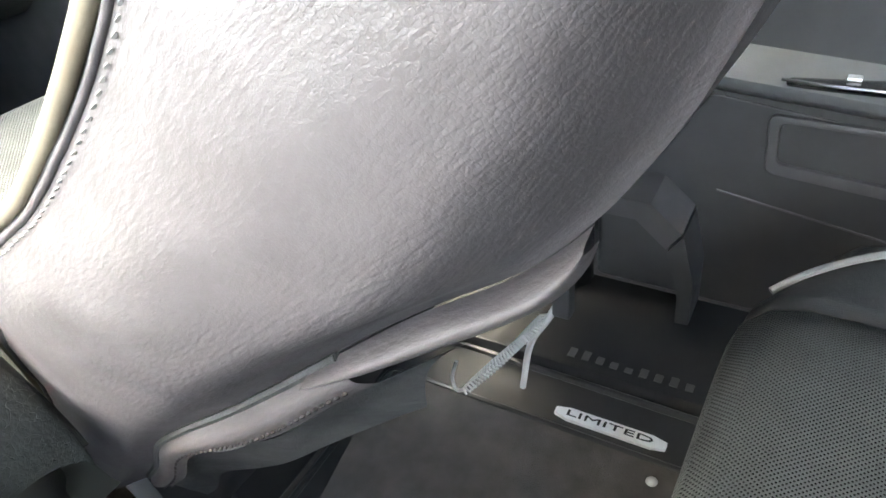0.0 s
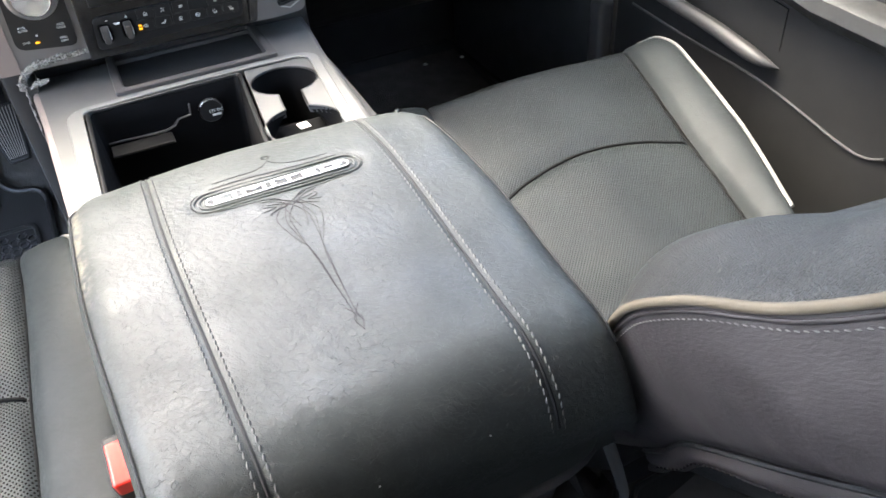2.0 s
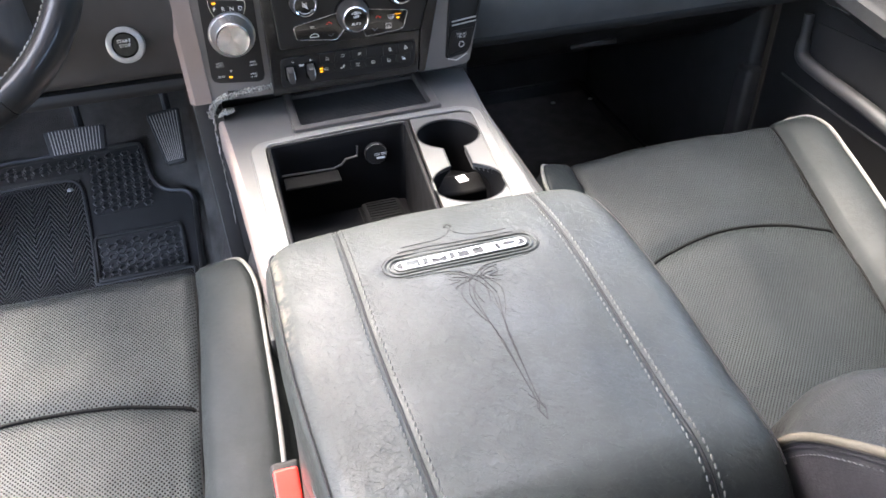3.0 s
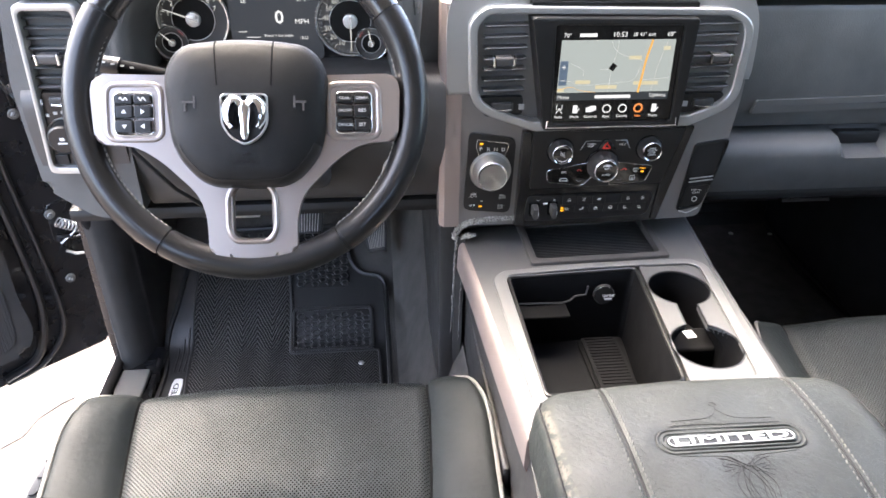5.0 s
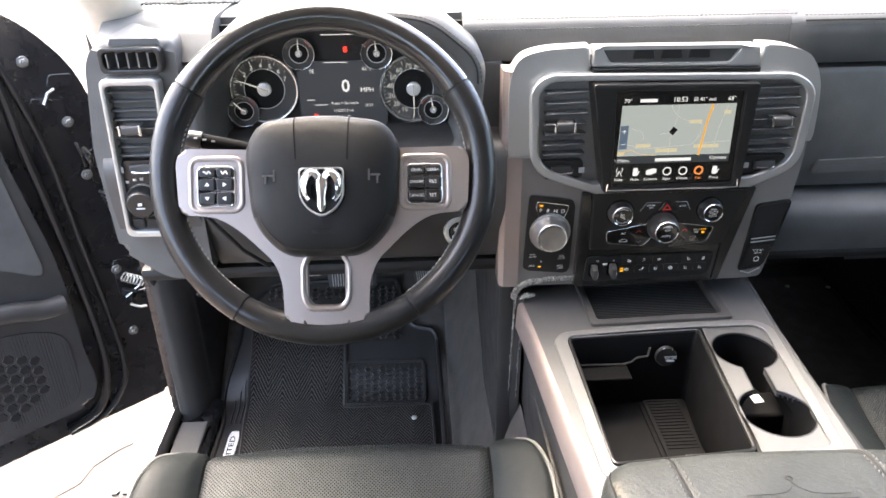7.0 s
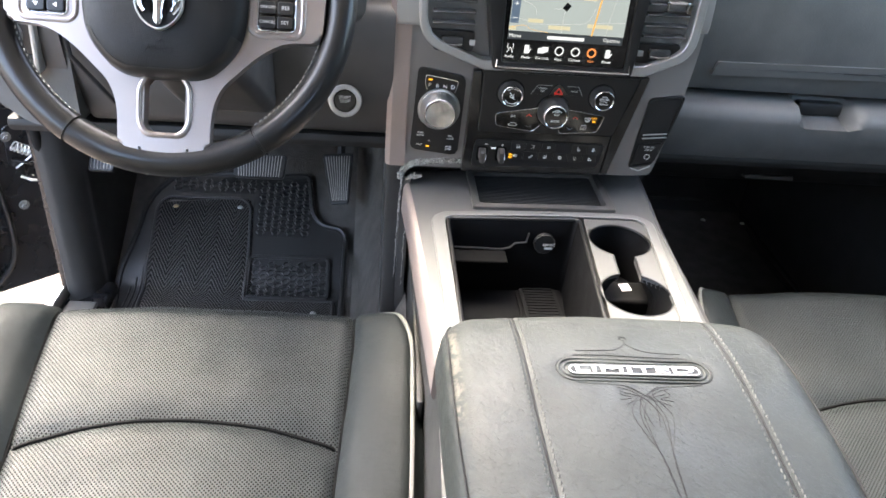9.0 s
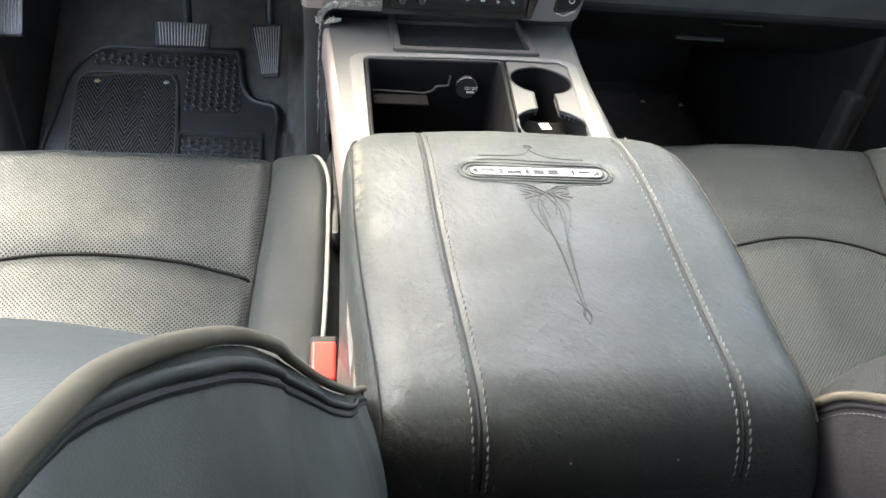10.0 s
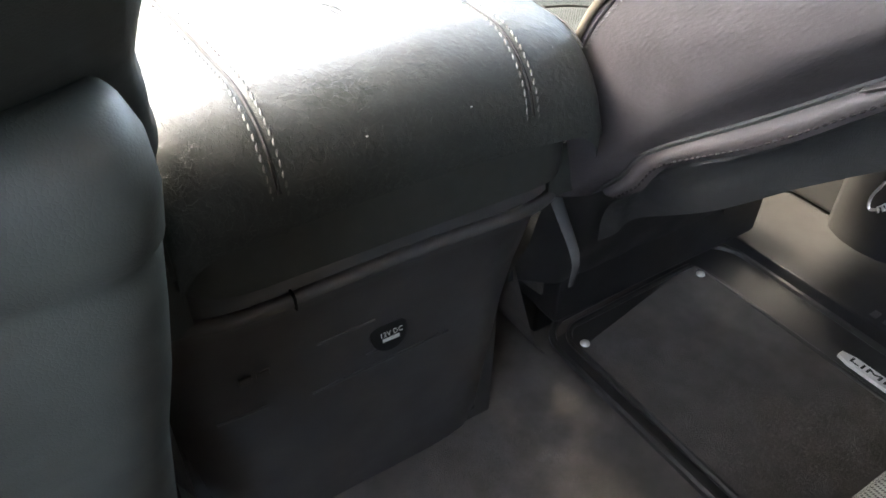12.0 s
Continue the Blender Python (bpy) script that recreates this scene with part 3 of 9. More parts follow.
step = thing("side_step", (-1.13, 0.1, -0.3), "bright metal side step with black rubber tread pads", "side step")
bm = bm_new()
rings = [[Vector((-1.13 + x, y, -0.27 + z)) for x, z in ellipse(0, 0, 0.062, 0.035, 18)] for y in span(-1.2, 0.80, 8)]
skin(bm, rings)
part("tube", bm, WHITE_STEP, step, "bright polished metal tube")
bm = bm_new()
box(bm, (-1.175, -0.35, -0.246), (-1.085, 0.43, -0.228), 0.006)
for i in range(26):
    for j in range(3):
        cx, cy = -1.16 + 0.028 * j + (0.014 if i % 2 else 0), 0.41 - 0.026 * i
        a = [Vector((cx + 0.011 * math.cos(radians(60 * k)), cy + 0.011 * math.sin(radians(60 * k)), -0.229)) for k in range(6)]
        b = [p + Vector((0, 0, 0.005)) for p in a]
        skin(bm, [a, b])
part("tread_pad", bm, RUBBER, step, "black rubber tread with hexagon studs")
for y in (-0.9, 0.65):
    bm = bm_new()
    box(bm, (-1.13, y - 0.03, -0.29), (-0.96, y + 0.03, -0.25), 0.008)
    part("bracket", bm, DOOR_PAINT, step)

# ---- dashboard ----
dash = thing("dashboard", (0, 0.3, 0.6), "black soft-skinned dashboard with a stitched edge and silver trim", "dashboard")


def profile_body(bm, prof, xs, shift=None):
    rings = []
    for x in xs:
        dy, dz = shift(x) if shift else (0, 0)
        rings.append([Vector((x, y + dy, z + dz)) for y, z in prof])
    skin(bm, rings)


def arc2(pts, n=5):
    return [(p.x, p.y) for p in smooth_line([Vector((a, b, 0)) for a, b in pts], n)]


# passenger side: upper pad, glovebox face, lower pad, knee panel
bm = bm_new()
profile_body(bm, arc2([(0.66, 0.945), (0.40, 0.965), (0.17, 0.968), (0.125, 0.958), (0.112, 0.938), (0.118, 0.905), (0.128, 0.884)]) + [(0.20, 0.884), (0.66, 0.86)], span(0.19, 0.90, 14))
part("upper_pad", bm, DASH_TOP, dash, "soft black upper pad")
bm = bm_new()
profile_body(bm, [(0.15, 0.878), (0.128, 0.876), (0.122, 0.868), (0.118, 0.80), (0.122, 0.737), (0.125, 0.700), (0.135, 0.676), (0.16, 0.674), (0.3, 0.674), (0.3, 0.878)], span(0.20, 0.90, 10))
part("glovebox_door", bm, DASH_PLASTIC, dash, "black grained upper glovebox door")


def pad_dent(x):
    return smoothstep(0.436, 0.450, x) * (1 - smoothstep(0.532, 0.546, x))


bm = bm_new()
xs = span(0.205, 0.90, 60)
rings = []
for x in xs:
    k = pad_dent(x)
    rings.append([Vector((x, y, z)) for y, z in [(0.30, 0.668), (0.152, 0.668)] + [(0.14 + 0.010 * k, 0.668 - 0.012 * k), (0.105 + 0.030 * k, 0.664 - 0.022 * k), (0.090 + 0.024 * k, 0.654 - 0.022 * k), (0.083 + 0.004 * k, 0.638 - 0.006 * k), (0.086, 0.60), (0.105, 0.562), (0.13, 0.552), (0.30, 0.55)]])
skin(bm, rings)
part("lower_pad", bm, DASH_TOP, dash, "black padded lower glovebox lid")
bm = bm_new()
box(bm, (0.450, 0.128, 0.640), (0.532, 0.150, 0.664), 0.006)
part("latch", bm, DARK_PLASTIC, dash, "recessed glovebox latch")
bm = bm_new()
profile_body(bm, [(0.15, 0.548), (0.17, 0.535), (0.24, 0.49), (0.31, 0.44), (0.40, 0.39), (0.55, 0.36), (0.55, 0.40), (0.35, 0.548)], span(0.215, 0.90, 8))
part("knee_panel", bm, BLACK_PLASTIC, dash, "matt black panel under the glovebox")
bm = bm_new()
rings = [[Vector((x, 0.300 + d, 0.449 + h)) for d, h in ((0.02, 0.008), (0.002, 0.009), (-0.014, 0.003), (-0.016, -0.003), (0.01, -0.005))] for x in span(0.489, 0.593, 6)]
skin(bm, rings)
part("knee_handle", bm, GREY_PLASTIC, dash, "grey pull handle")
bm = bm_new()
box(bm, (0.535, 0.212, 0.505), (0.62, 0.222, 0.509), 0.002)
part("slot_trim", bm, GREY_PLASTIC, dash)

# silver strip across the glovebox door
strip = rpoly([(0.277, 0.7045), (0.90, 0.7185), (0.90, 0.738), (0.284, 0.7265)], 0.002)
bm = bm_new()
prism(bm, strip, Matrix.Translation((0, 0.1165, 0)), 0.01, 0.0015)
part("silver_strip", bm, PEWTER, dash, "dark silver trim strip with a fine engraved line")
bm = bm_new()
tube(bm, [(x, 0.1158, 0.7165 + (x - 0.28) * 0.0185) for x in span(0.30, 0.66, 10)], [0.0002 + 0.0011 * i / 10 for i in range(11)], 6, flat=0.5)
for s in (1, -1):
    tube(bm, [(0.50 + 0.16 * t, 0.1158, 0.7195 + 0.004 * t + s * 0.0045 * math.sin(3 * math.pi * t) * t) for t in span(0, 1, 24)], 0.0007, 5)
part("engraving", bm, DARK_PLASTIC, dash)
bm = bm_new()
prism(bm, rrect(0.672, 0.7165, 0.80, 0.7325, 0.006), Matrix.Translation((0, 0.1135, 0)), 0.004, 0.001)
part("badge_plate", bm, CHROME, dash, "chrome badge plate")

# stitched edge along the upper pad
bm = bm_new()
tube(bm, [(x, 0.1135, 0.951) for x in span(0.21, 0.9, 20)], 0.0016, 6)
part("seam_bead", bm, DARK_THREAD, dash)
bm = bm_new()
for y, z in ((0.1195, 0.9575), (0.1125, 0.944)):
    stitch(bm, [(x, y, z) for x in span(0.21, 0.9, 20)], normal=(0, -0.7, 0.7))
part("stitching", bm, THREAD, dash, "pale thread stitching")

# the pad above the stack, dropping to the instrument hood
bm = bm_new()
profile_body(bm, arc2([(0.66, 0.945), (0.40, 0.968), (0.17, 0.970), (0.128, 0.960), (0.115, 0.940), (0.12, 0.90)]) + [(0.3, 0.88), (0.66, 0.86)], span(-0.30, 0.20, 8))
part("middle_pad", bm, DASH_TOP, dash, "soft black pad behind the centre stack")
bm = bm_new()
for y, z in ((0.122, 0.960), (0.1145, 0.946)):
    stitch(bm, [(x, y, z) for x in span(-0.28, 0.2, 12)], normal=(0, -0.7, 0.7))
part("stitching", bm, THREAD, dash, "pale thread stitching")
bm = bm_new()
box(bm, (-0.30, 0.115, 0.62), (-0.24, 0.3, 0.90), 0.006)
part("filler_panel", bm, DASH_PLASTIC, dash)

# instrument hood
HOOD_OUT = rpoly([(-0.708, 0.765), (-0.285, 0.765), (-0.272, 0.925), (-0.345, 0.984), (-0.40, 0.992), (-0.56, 0.995), (-0.61, 0.982), (-0.700, 0.908)], [0.02, 0.02, 0.03, 0.03, 0.05, 0.05, 0.04, 0.04], 6)
HOOD_IN = rpoly([(-0.675, 0.795), (-0.312, 0.79), (-0.305, 0.905), (-0.358, 0.952), (-0.40, 0.962), (-0.55, 0.965), (-0.60, 0.953), (-0.668, 0.892)], [0.02, 0.02, 0.03, 0.03, 0.05, 0.05, 0.04, 0.04], 6)
bm = bm_new()
n = len(HOOD_IN)
back_in = [Vector((x * 0.93 - 0.034, 0.155, z * 0.90 + 0.078)) for x, z in HOOD_IN]
rings = [back_in, [Vector((x, 0.050, z)) for x, z in HOOD_IN], [Vector((x, 0.036, z)) for x, z in [(0.7 * a + 0.3 * c, 0.7 * b + 0.3 * d) for (a, b), (c, d) in zip(HOOD_IN, HOOD_OUT)]],
         [Vector((x, 0.036, z)) for x, z in [(0.3 * a + 0.7 * c, 0.3 * b + 0.7 * d) for (a, b), (c, d) in zip(HOOD_IN, HOOD_OUT)]], [Vector((x, 0.050, z)) for x, z in HOOD_OUT], [Vector((x, 0.12, z + 0.002)) for x, z in HOOD_OUT], [Vector((x, 0.22, z - 0.012)) for x, z in HOOD_OUT], [Vector((x, 0.36, z - 0.04)) for x, z in HOOD_OUT]]
skin(bm, rings, caps=False)
part("instrument_hood", bm, DASH_PLASTIC, dash, "black leather-look instrument hood", smooth=60)
bm = bm_new()
ridge = [(x, 0.0355, z) for x, z in [(0.35 * a + 0.65 * c, 0.35 * b + 0.65 * d) for (a, b), (c, d) in zip(HOOD_IN, HOOD_OUT)] if z > 0.86]
ridge.sort(key=lambda p: p[0])
tube(bm, ridge, 0.0013, 6)
part("seam_bead", bm, DARK_THREAD, dash)
bm = bm_new()
for k in (0.2, 0.8):
    row = [(x, 0.0345 + 0.006 * abs(k - 0.5), z) for x, z in [((1 - k) * a + k * c, (1 - k) * b + k * d) for (a, b), (c, d) in zip(HOOD_IN, HOOD_OUT)] if z > 0.87]
    row.sort(key=lambda p: p[0])
    stitch(bm, row, normal=(0, -1, 0.2))
part("stitching", bm, THREAD, dash, "pale thread stitching")
# top of the dash on the driver's side, with the defroster grille
bm = bm_new()
profile_body(bm, arc2([(0.66, 0.945), (0.40, 0.968), (0.16, 0.972), (0.11, 0.962), (0.09, 0.945), (0.07, 0.92)]) + [(0.3, 0.80), (0.66, 0.86)], span(-0.86, -0.66, 6), lambda x: (0.10 * smoothstep(-0.72, -0.86, x), -0.02 * smoothstep(-0.72, -0.86, x)))
part("end_pad", bm, DASH_PLASTIC, dash)
bm = bm_new()
profile_body(bm, arc2([(0.66, 0.945), (0.40, 0.966), (0.20, 0.968), (0.16, 0.965)]) + [(0.16, 0.93), (0.66, 0.86)], span(-0.68, -0.29, 8))
part("hood_top", bm, DASH_TOP, dash)
bm = bm_new()
for i in range(22):
    for j in range(7):
        box(bm, (-0.80 + 0.007 * i, 0.24 + 0.008 * j, 0.972), (-0.796 + 0.007 * i, 0.245 + 0.008 * j, 0.975))
part("defroster_grille", bm, DARK_PLASTIC, dash)

# driver's lower panel and the outer vent panel
bm = bm_new()
profile_body(bm, arc2([(0.12, 0.80), (0.055, 0.79), (0.045, 0.74), (0.055, 0.66), (0.085, 0.595), (0.12, 0.572)]) + [(0.30, 0.56), (0.30, 0.80)], span(-0.70, -0.24, 8))
part("knee_bolster", bm, GREY_PLASTIC, dash, "dark grey lower panel under the steering column")
bm = bm_new()
profile_body(bm, arc2([(0.12, 0.80), (0.045, 0.79), (0.035, 0.74), (0.050, 0.66), (0.085, 0.60), (0.12, 0.582)]) + [(0.30, 0.58), (0.30, 0.80)], span(-0.828, -0.705, 4))
part("knee_bolster_outer", bm, GREY_PLASTIC, dash, "dark grey outer lower panel")
bm = bm_new()
tube(bm, [(-0.70, 0.0385, 0.78), (-0.695, 0.036, 0.70), (-0.65, 0.05, 0.63), (-0.62, 0.08, 0.585)], 0.0035, 6)
part("panel_gap", bm, DARK_PLASTIC, dash)

side = rpoly([(-0.835, 0.64), (-0.77, 0.588), (-0.70, 0.585), (-0.70, 0.958), (-0.800, 0.958), (-0.822, 0.93), (-0.840, 0.80)], 0.02, 5)
bm = bm_new()
prism(bm, side, Matrix.Translation((0, 0.045, 0)), 0.25, 0.012, 3)
part("outer_panel", bm, DASH_PLASTIC, dash, "black grained end panel")


def louvre(name, x0, z0, x1, z1, y, count, parent, upright=False, skew=0.0):
    """A dark recess with a row of curved slats."""
    bm = bm_new()
    prism(bm, rrect(x0, z0, x1, z1, 0.006), Matrix.Translation((0, y + 0.03, 0)), 0.004)
    v = part(name, bm, VOID, parent, "dark air vent")
    for i in range(count):
        bm = bm_new()
        t = (i + 0.5) / count
        if upright:
            x = x0 + (x1 - x0) * t
            rings = [[Vector((x + dx + skew * 0.4, y + dy, z)) for dx, dy in ((-0.004, 0.0), (-0.002, -0.001), (0.004, 0.018), (0.002, 0.02))] for z in span(z0 + 0.002, z1 - 0.002, 3)]
        else:
            z = z0 + (z1 - z0) * t
            rings = [[Vector((x, y + dy, z + dz + skew * (x - x0))) for dy, dz in ((0.002, 0.0022), (-0.0015, 0.0016), (-0.003, 0.0), (-0.0015, -0.0016), (0.022, -0.0030), (0.022, 0.0002))] for x in span(x0 + 0.002, x1 - 0.002, 4)]
        skin(bm, rings)
        part("slat", bm, SLAT, v)
    return v


def vent_tab(x, y, z, parent):
    bm = bm_new()
    box(bm, (x - 0.014, y - 0.012, z - 0.007), (x + 0.014, y + 0.006, z + 0.007), 0.004, 3)
    tab = part("vent_tab", bm, GREY_PLASTIC, parent, "grey adjuster tab with chrome ends")
    for s in (-1, 1):
        bm = bm_new()
        box(bm, (x + s * 0.014 - 0.002, y - 0.013, z - 0.0075), (x + s * 0.014 + 0.002, y + 0.004, z + 0.0075), 0.0015)
        part("tab_end", bm, CHROME, tab)


def thumb_wheel(x, y, z, w, parent):
    bm = bm_new()
    box(bm, (x - w, y, z - 0.0075), (x + w, y + 0.008, z + 0.0075), 0.004, 3)
    tw = part("thumb_wheel", bm, BLACK_PLASTIC, parent, "ridged thumb wheel with a chrome edge")
    bm = bm_new()
    tube(bm, [(x - w * 0.8, y - 0.001, z - 0.003), (x, y - 0.003, z - 0.004), (x + w * 0.8, y - 0.001, z - 0.003)], 0.0013, 6)
    part("chrome_edge", bm, CHROME, tw)
    for s in (-1, 1):
        bm = bm_new()
        box(bm, (x + s * (w + 0.012) - 0.004, y + 0.001, z - 0.004), (x + s * (w + 0.012) + 0.004, y + 0.003, z + 0.004))
        part("vent_mark", bm, GREY_PRINT, tw)


# outer vents and the light switch
outer = thing("side_vent_unit", (-0.78, 0.03, 0.75), "outer dashboard vents and light switch in a silver frame", "air vent")
louvre("demister_vent", -0.790, 0.920, -0.721, 0.943, 0.030, 5, outer, True)
bm = bm_new()
prism(bm, rrect(-0.798, 0.914, -0.714, 0.949, 0.008), Matrix.Translation((0, 0.030, 0)), 0.02, 0.002, hole=rrect(-0.791, 0.920, -0.721, 0.943, 0.006))
part("vent_frame", bm, TRIM_BLACK, outer)
ring_o = rpoly([(-0.812, 0.672), (-0.735, 0.670), (-0.722, 0.909), (-0.803, 0.909)], 0.012, 5)
ring_i = rpoly([(-0.804, 0.682), (-0.742, 0.680), (-0.730, 0.899), (-0.796, 0.899)], 0.009, 5)
bm = bm_new()
prism(bm, ring_o, Matrix.Translation((0, 0.024, 0)), 0.03, 0.003, hole=ring_i)
part("silver_frame", bm, BROW_SILVER, outer, "satin silver frame")
louvre("face_vent", -0.802, 0.790, -0.733, 0.895, 0.036, 8, outer)
vent_tab(-0.772, 0.030, 0.838, outer)
bm = bm_new()
prism(bm, rpoly([(-0.805, 0.681), (-0.741, 0.680), (-0.735, 0.789), (-0.800, 0.789)], 0.006), Matrix.Translation((0, 0.034, 0)), 0.02, 0.002)
part("switch_plate", bm, TRIM_BLACK, outer)
thumb_wheel(-0.769, 0.028, 0.777, 0.020, outer)
bm = bm_new()
lathe(bm, [(0.0, 0.02), (0.018, 0.02), (0.021, 0.017), (0.023, 0.0), (0.023, -0.004)], pose(-0.778, 0.034, 0.727, 90, 0, 0))
knob = part("light_knob", bm, TRIM_BLACK, outer, "round black light switch")
bm = bm_new()
box(bm, (-0.784, 0.0125, 0.722), (-0.772, 0.0135, 0.724))
box(bm, (-0.781, 0.0125, 0.727), (-0.775, 0.0135, 0.731))
part("switch_mark", bm, WHITE, knob)
for x, z in ((-0.797, 0.757), (-0.786, 0.760), (-0.776, 0.761), (-0.762, 0.760), (-0.790, 0.692), (-0.768, 0.688)):
    bm = bm_new()
    box(bm, (x - 0.0025, 0.0325, z - 0.002), (x + 0.0025, 0.0345, z + 0.002))
    part("switch_symbol", bm, GREY_PRINT, outer)
for x in (-0.792, -0.770, -0.750):
    bm = bm_new()
    box(bm, (x - 0.009, 0.030, 0.684), (x + 0.009, 0.036, 0.699), 0.002)
    part("push_key", bm, DARK_PLASTIC, outer)
bm = bm_new()
lathe(bm, [(0.0235, 0.001), (0.0255, 0.003), (0.0265, 0.0), (0.0265, -0.003)], pose(-0.778, 0.034, 0.727, 90, 0, 0))
part("knob_ring", bm, STEEL, knob)

# ---- centre console ----
con = thing("centre_console", (0, -0.3, 0.0), "black centre console with a satin silver top panel and cup holders", "centre console")
bm = bm_new()
# side walls and the tunnel below, narrower towards the floor
def con_ring(y, zt, w, wb):
    return [Vector((x, y, z)) for x, z in [(-wb, -0.02), (-wb, 0.12), (-w, zt - 0.05), (-w + 0.006, zt - 0.004), (-w + 0.016, zt), (-w + 0.02, zt), (-w + 0.02, 0.0), (w - 0.02, 0.0), (w - 0.02, zt), (w - 0.016, zt), (w - 0.006, zt - 0.004), (w, zt - 0.05), (wb, 0.12), (wb, -0.02)]]
skin(bm, [con_ring(0.12, 0.500, 0.20, 0.195), con_ring(-0.05, 0.500, 0.198, 0.19), con_ring(-0.35, 0.492, 0.188, 0.19), con_ring(-0.55, 0.455, 0.190, 0.192), con_ring(-0.645, 0.44, 0.186, 0.190)])
part("side_wall", bm, BLACK_PLASTIC, con, "black plastic side walls")
for sx in (-1, 1):
    bm = bm_new()
    rings = [[Vector((sx * (w + a), y, z + c)) for a, c in ((0.0, 0.0), (-0.016, 0.055), (-0.03, 0.058), (-0.03, 0.0))] for y, z, w in ((-0.41, 0.415, 0.186), (-0.5, 0.40, 0.190), (-0.64, 0.395, 0.196), (-0.72, 0.392, 0.197), (-0.738, 0.392, 0.190))]
    skin(bm, rings)
    part("side_rail", bm, SMOOTH_SIDE, con, "black rail under the armrest")
# rear face: bezel ledge, recess with sockets
bm = bm_new()
rings = []
for y, z, w in ((-0.655, -0.02, 0.19), (-0.685, 0.20, 0.193), (-0.705, 0.29, 0.196), (-0.728, 0.365, 0.198), (-0.737, 0.384, 0.199), (-0.743, 0.389, 0.199), (-0.747, 0.396, 0.199), (-0.748, 0.403, 0.1985), (-0.746, 0.410, 0.197), (-0.742, 0.415, 0.195), (-0.737, 0.420, 0.192), (-0.735, 0.45, 0.184), (-0.70, 0.458, 0.18)):
    rings.append([Vector((x, y + 0.05 * (abs(x) / 0.2) ** 6, z - 0.012 * (x / 0.2) ** 2)) for x in span(-w, w, 16)] + [Vector((w - 0.005, y + 0.09, z)), Vector((-w + 0.005, y + 0.09, z))])
skin(bm, rings)
# the grey puts a lift by haze into this black panel's colour
part("rear_panel", bm, GREY_PLASTIC, con, "black rear panel with a moulded ledge, greyed as by haze")
bm = bm_new()
tube(bm, [(x, -0.749 + 0.05 * (abs(x) / 0.2) ** 6, 0.401 - 0.012 * (x / 0.2) ** 2) for x in span(-0.178, 0.178, 30)], 0.0065, 10)
part("ledge_rail", bm, GREY_PLASTIC, con, "rounded rail along the ledge", smooth=75)
def rear_y(z):
    """The rear panel's face at a height."""
    return -0.655 - 0.03 * min(1.0, max(0.0, (z + 0.02) / 0.22)) - 0.02 * min(1.0, max(0.0, (z - 0.20) / 0.09)) - 0.023 * min(1.0, max(0.0, (z - 0.29) / 0.075))


for pts, r in (([(-0.066, 0.219), (0.088, 0.224)], 0.0016), ([(-0.158, 0.236), (-0.11, 0.232)], 0.0014), ([(-0.062, 0.300), (-0.005, 0.302)], 0.0010), ([(-0.010, 0.246), (0.030, 0.247)], 0.0012)):
    bm = bm_new()
    tube(bm, [(x, rear_y(z) - 0.001, z) for x, z in pts], r, 6)
    part("recess_edge", bm, GREY_PLASTIC, con, "thin moulded edge")
bm = bm_new()
box(bm, (-0.0915, -0.7562, 0.393), (-0.0895, -0.742, 0.4065), 0.0005)
part("rail_joint", bm, VOID, con)
for x, z in ((-0.128, 0.288), (-0.112, 0.288)):
    bm = bm_new()
    box(bm, (x - 0.006, rear_y(z) - 0.002, z - 0.004), (x + 0.006, rear_y(z) + 0.002, z + 0.004), 0.001)
    part("charging_port", bm, GREY_PLASTIC, con, "small dark charging port")
bm = bm_new()
lathe(bm, [(0.0, 0.004), (0.017, 0.004), (0.02, 0.002), (0.02, -0.01)], pose(0.012, -0.702, 0.272, 78, 0, 0))
rs = part("rear_socket", bm, DARK_PLASTIC, con, "round black power socket cap")
text("socket_text", "12V DC", 0.0075, pose(0.012, -0.7085, 0.276, 78, 0, 0), WHITE, rs)
bm = bm_new()
box(bm, (0.003, -0.7082, 0.266), (0.021, -0.7072, 0.270))
part("socket_mark", bm, WHITE, rs)

# top panel: pewter surround and bright plate with openings


# outlines on the flat use (x, y)
def slab(bm, outline, z, depth, bevel=0.0, hole=None, seg=2):
    m = Matrix(((1, 0, 0, 0), (0, 0, 1, 0), (0, -1, 0, z), (0, 0, 0, 1)))
    prism(bm, outline, m, depth, bevel, seg, hole)


CAVITY = rpoly([(-0.152, -0.327), (0.027, -0.314), (0.053, -0.051), (-0.152, -0.061)], 0.010, 5)
FRAME = rpoly([(-0.168, -0.351), (0.134, -0.331), (0.165, -0.056), (0.147, -0.036), (0.0, -0.036), (-0.160, -0.050), (-0.175, -0.070)], [0.016, 0.022, 0.02, 0.016, 0.1, 0.014, 0.014], 5)
INNER = rpoly([(-0.156, -0.336), (0.124, -0.319), (0.154, -0.058), (0.142, -0.0455), (0.0, -0.0455), (-0.150, -0.0575), (-0.158, -0.070)], [0.010, 0.016, 0.014, 0.012, 0.1, 0.008, 0.008], 5)
CUP_A, CUP_B = (0.1005, -0.108, 0.0455), (0.0855, -0.246, 0.0480)


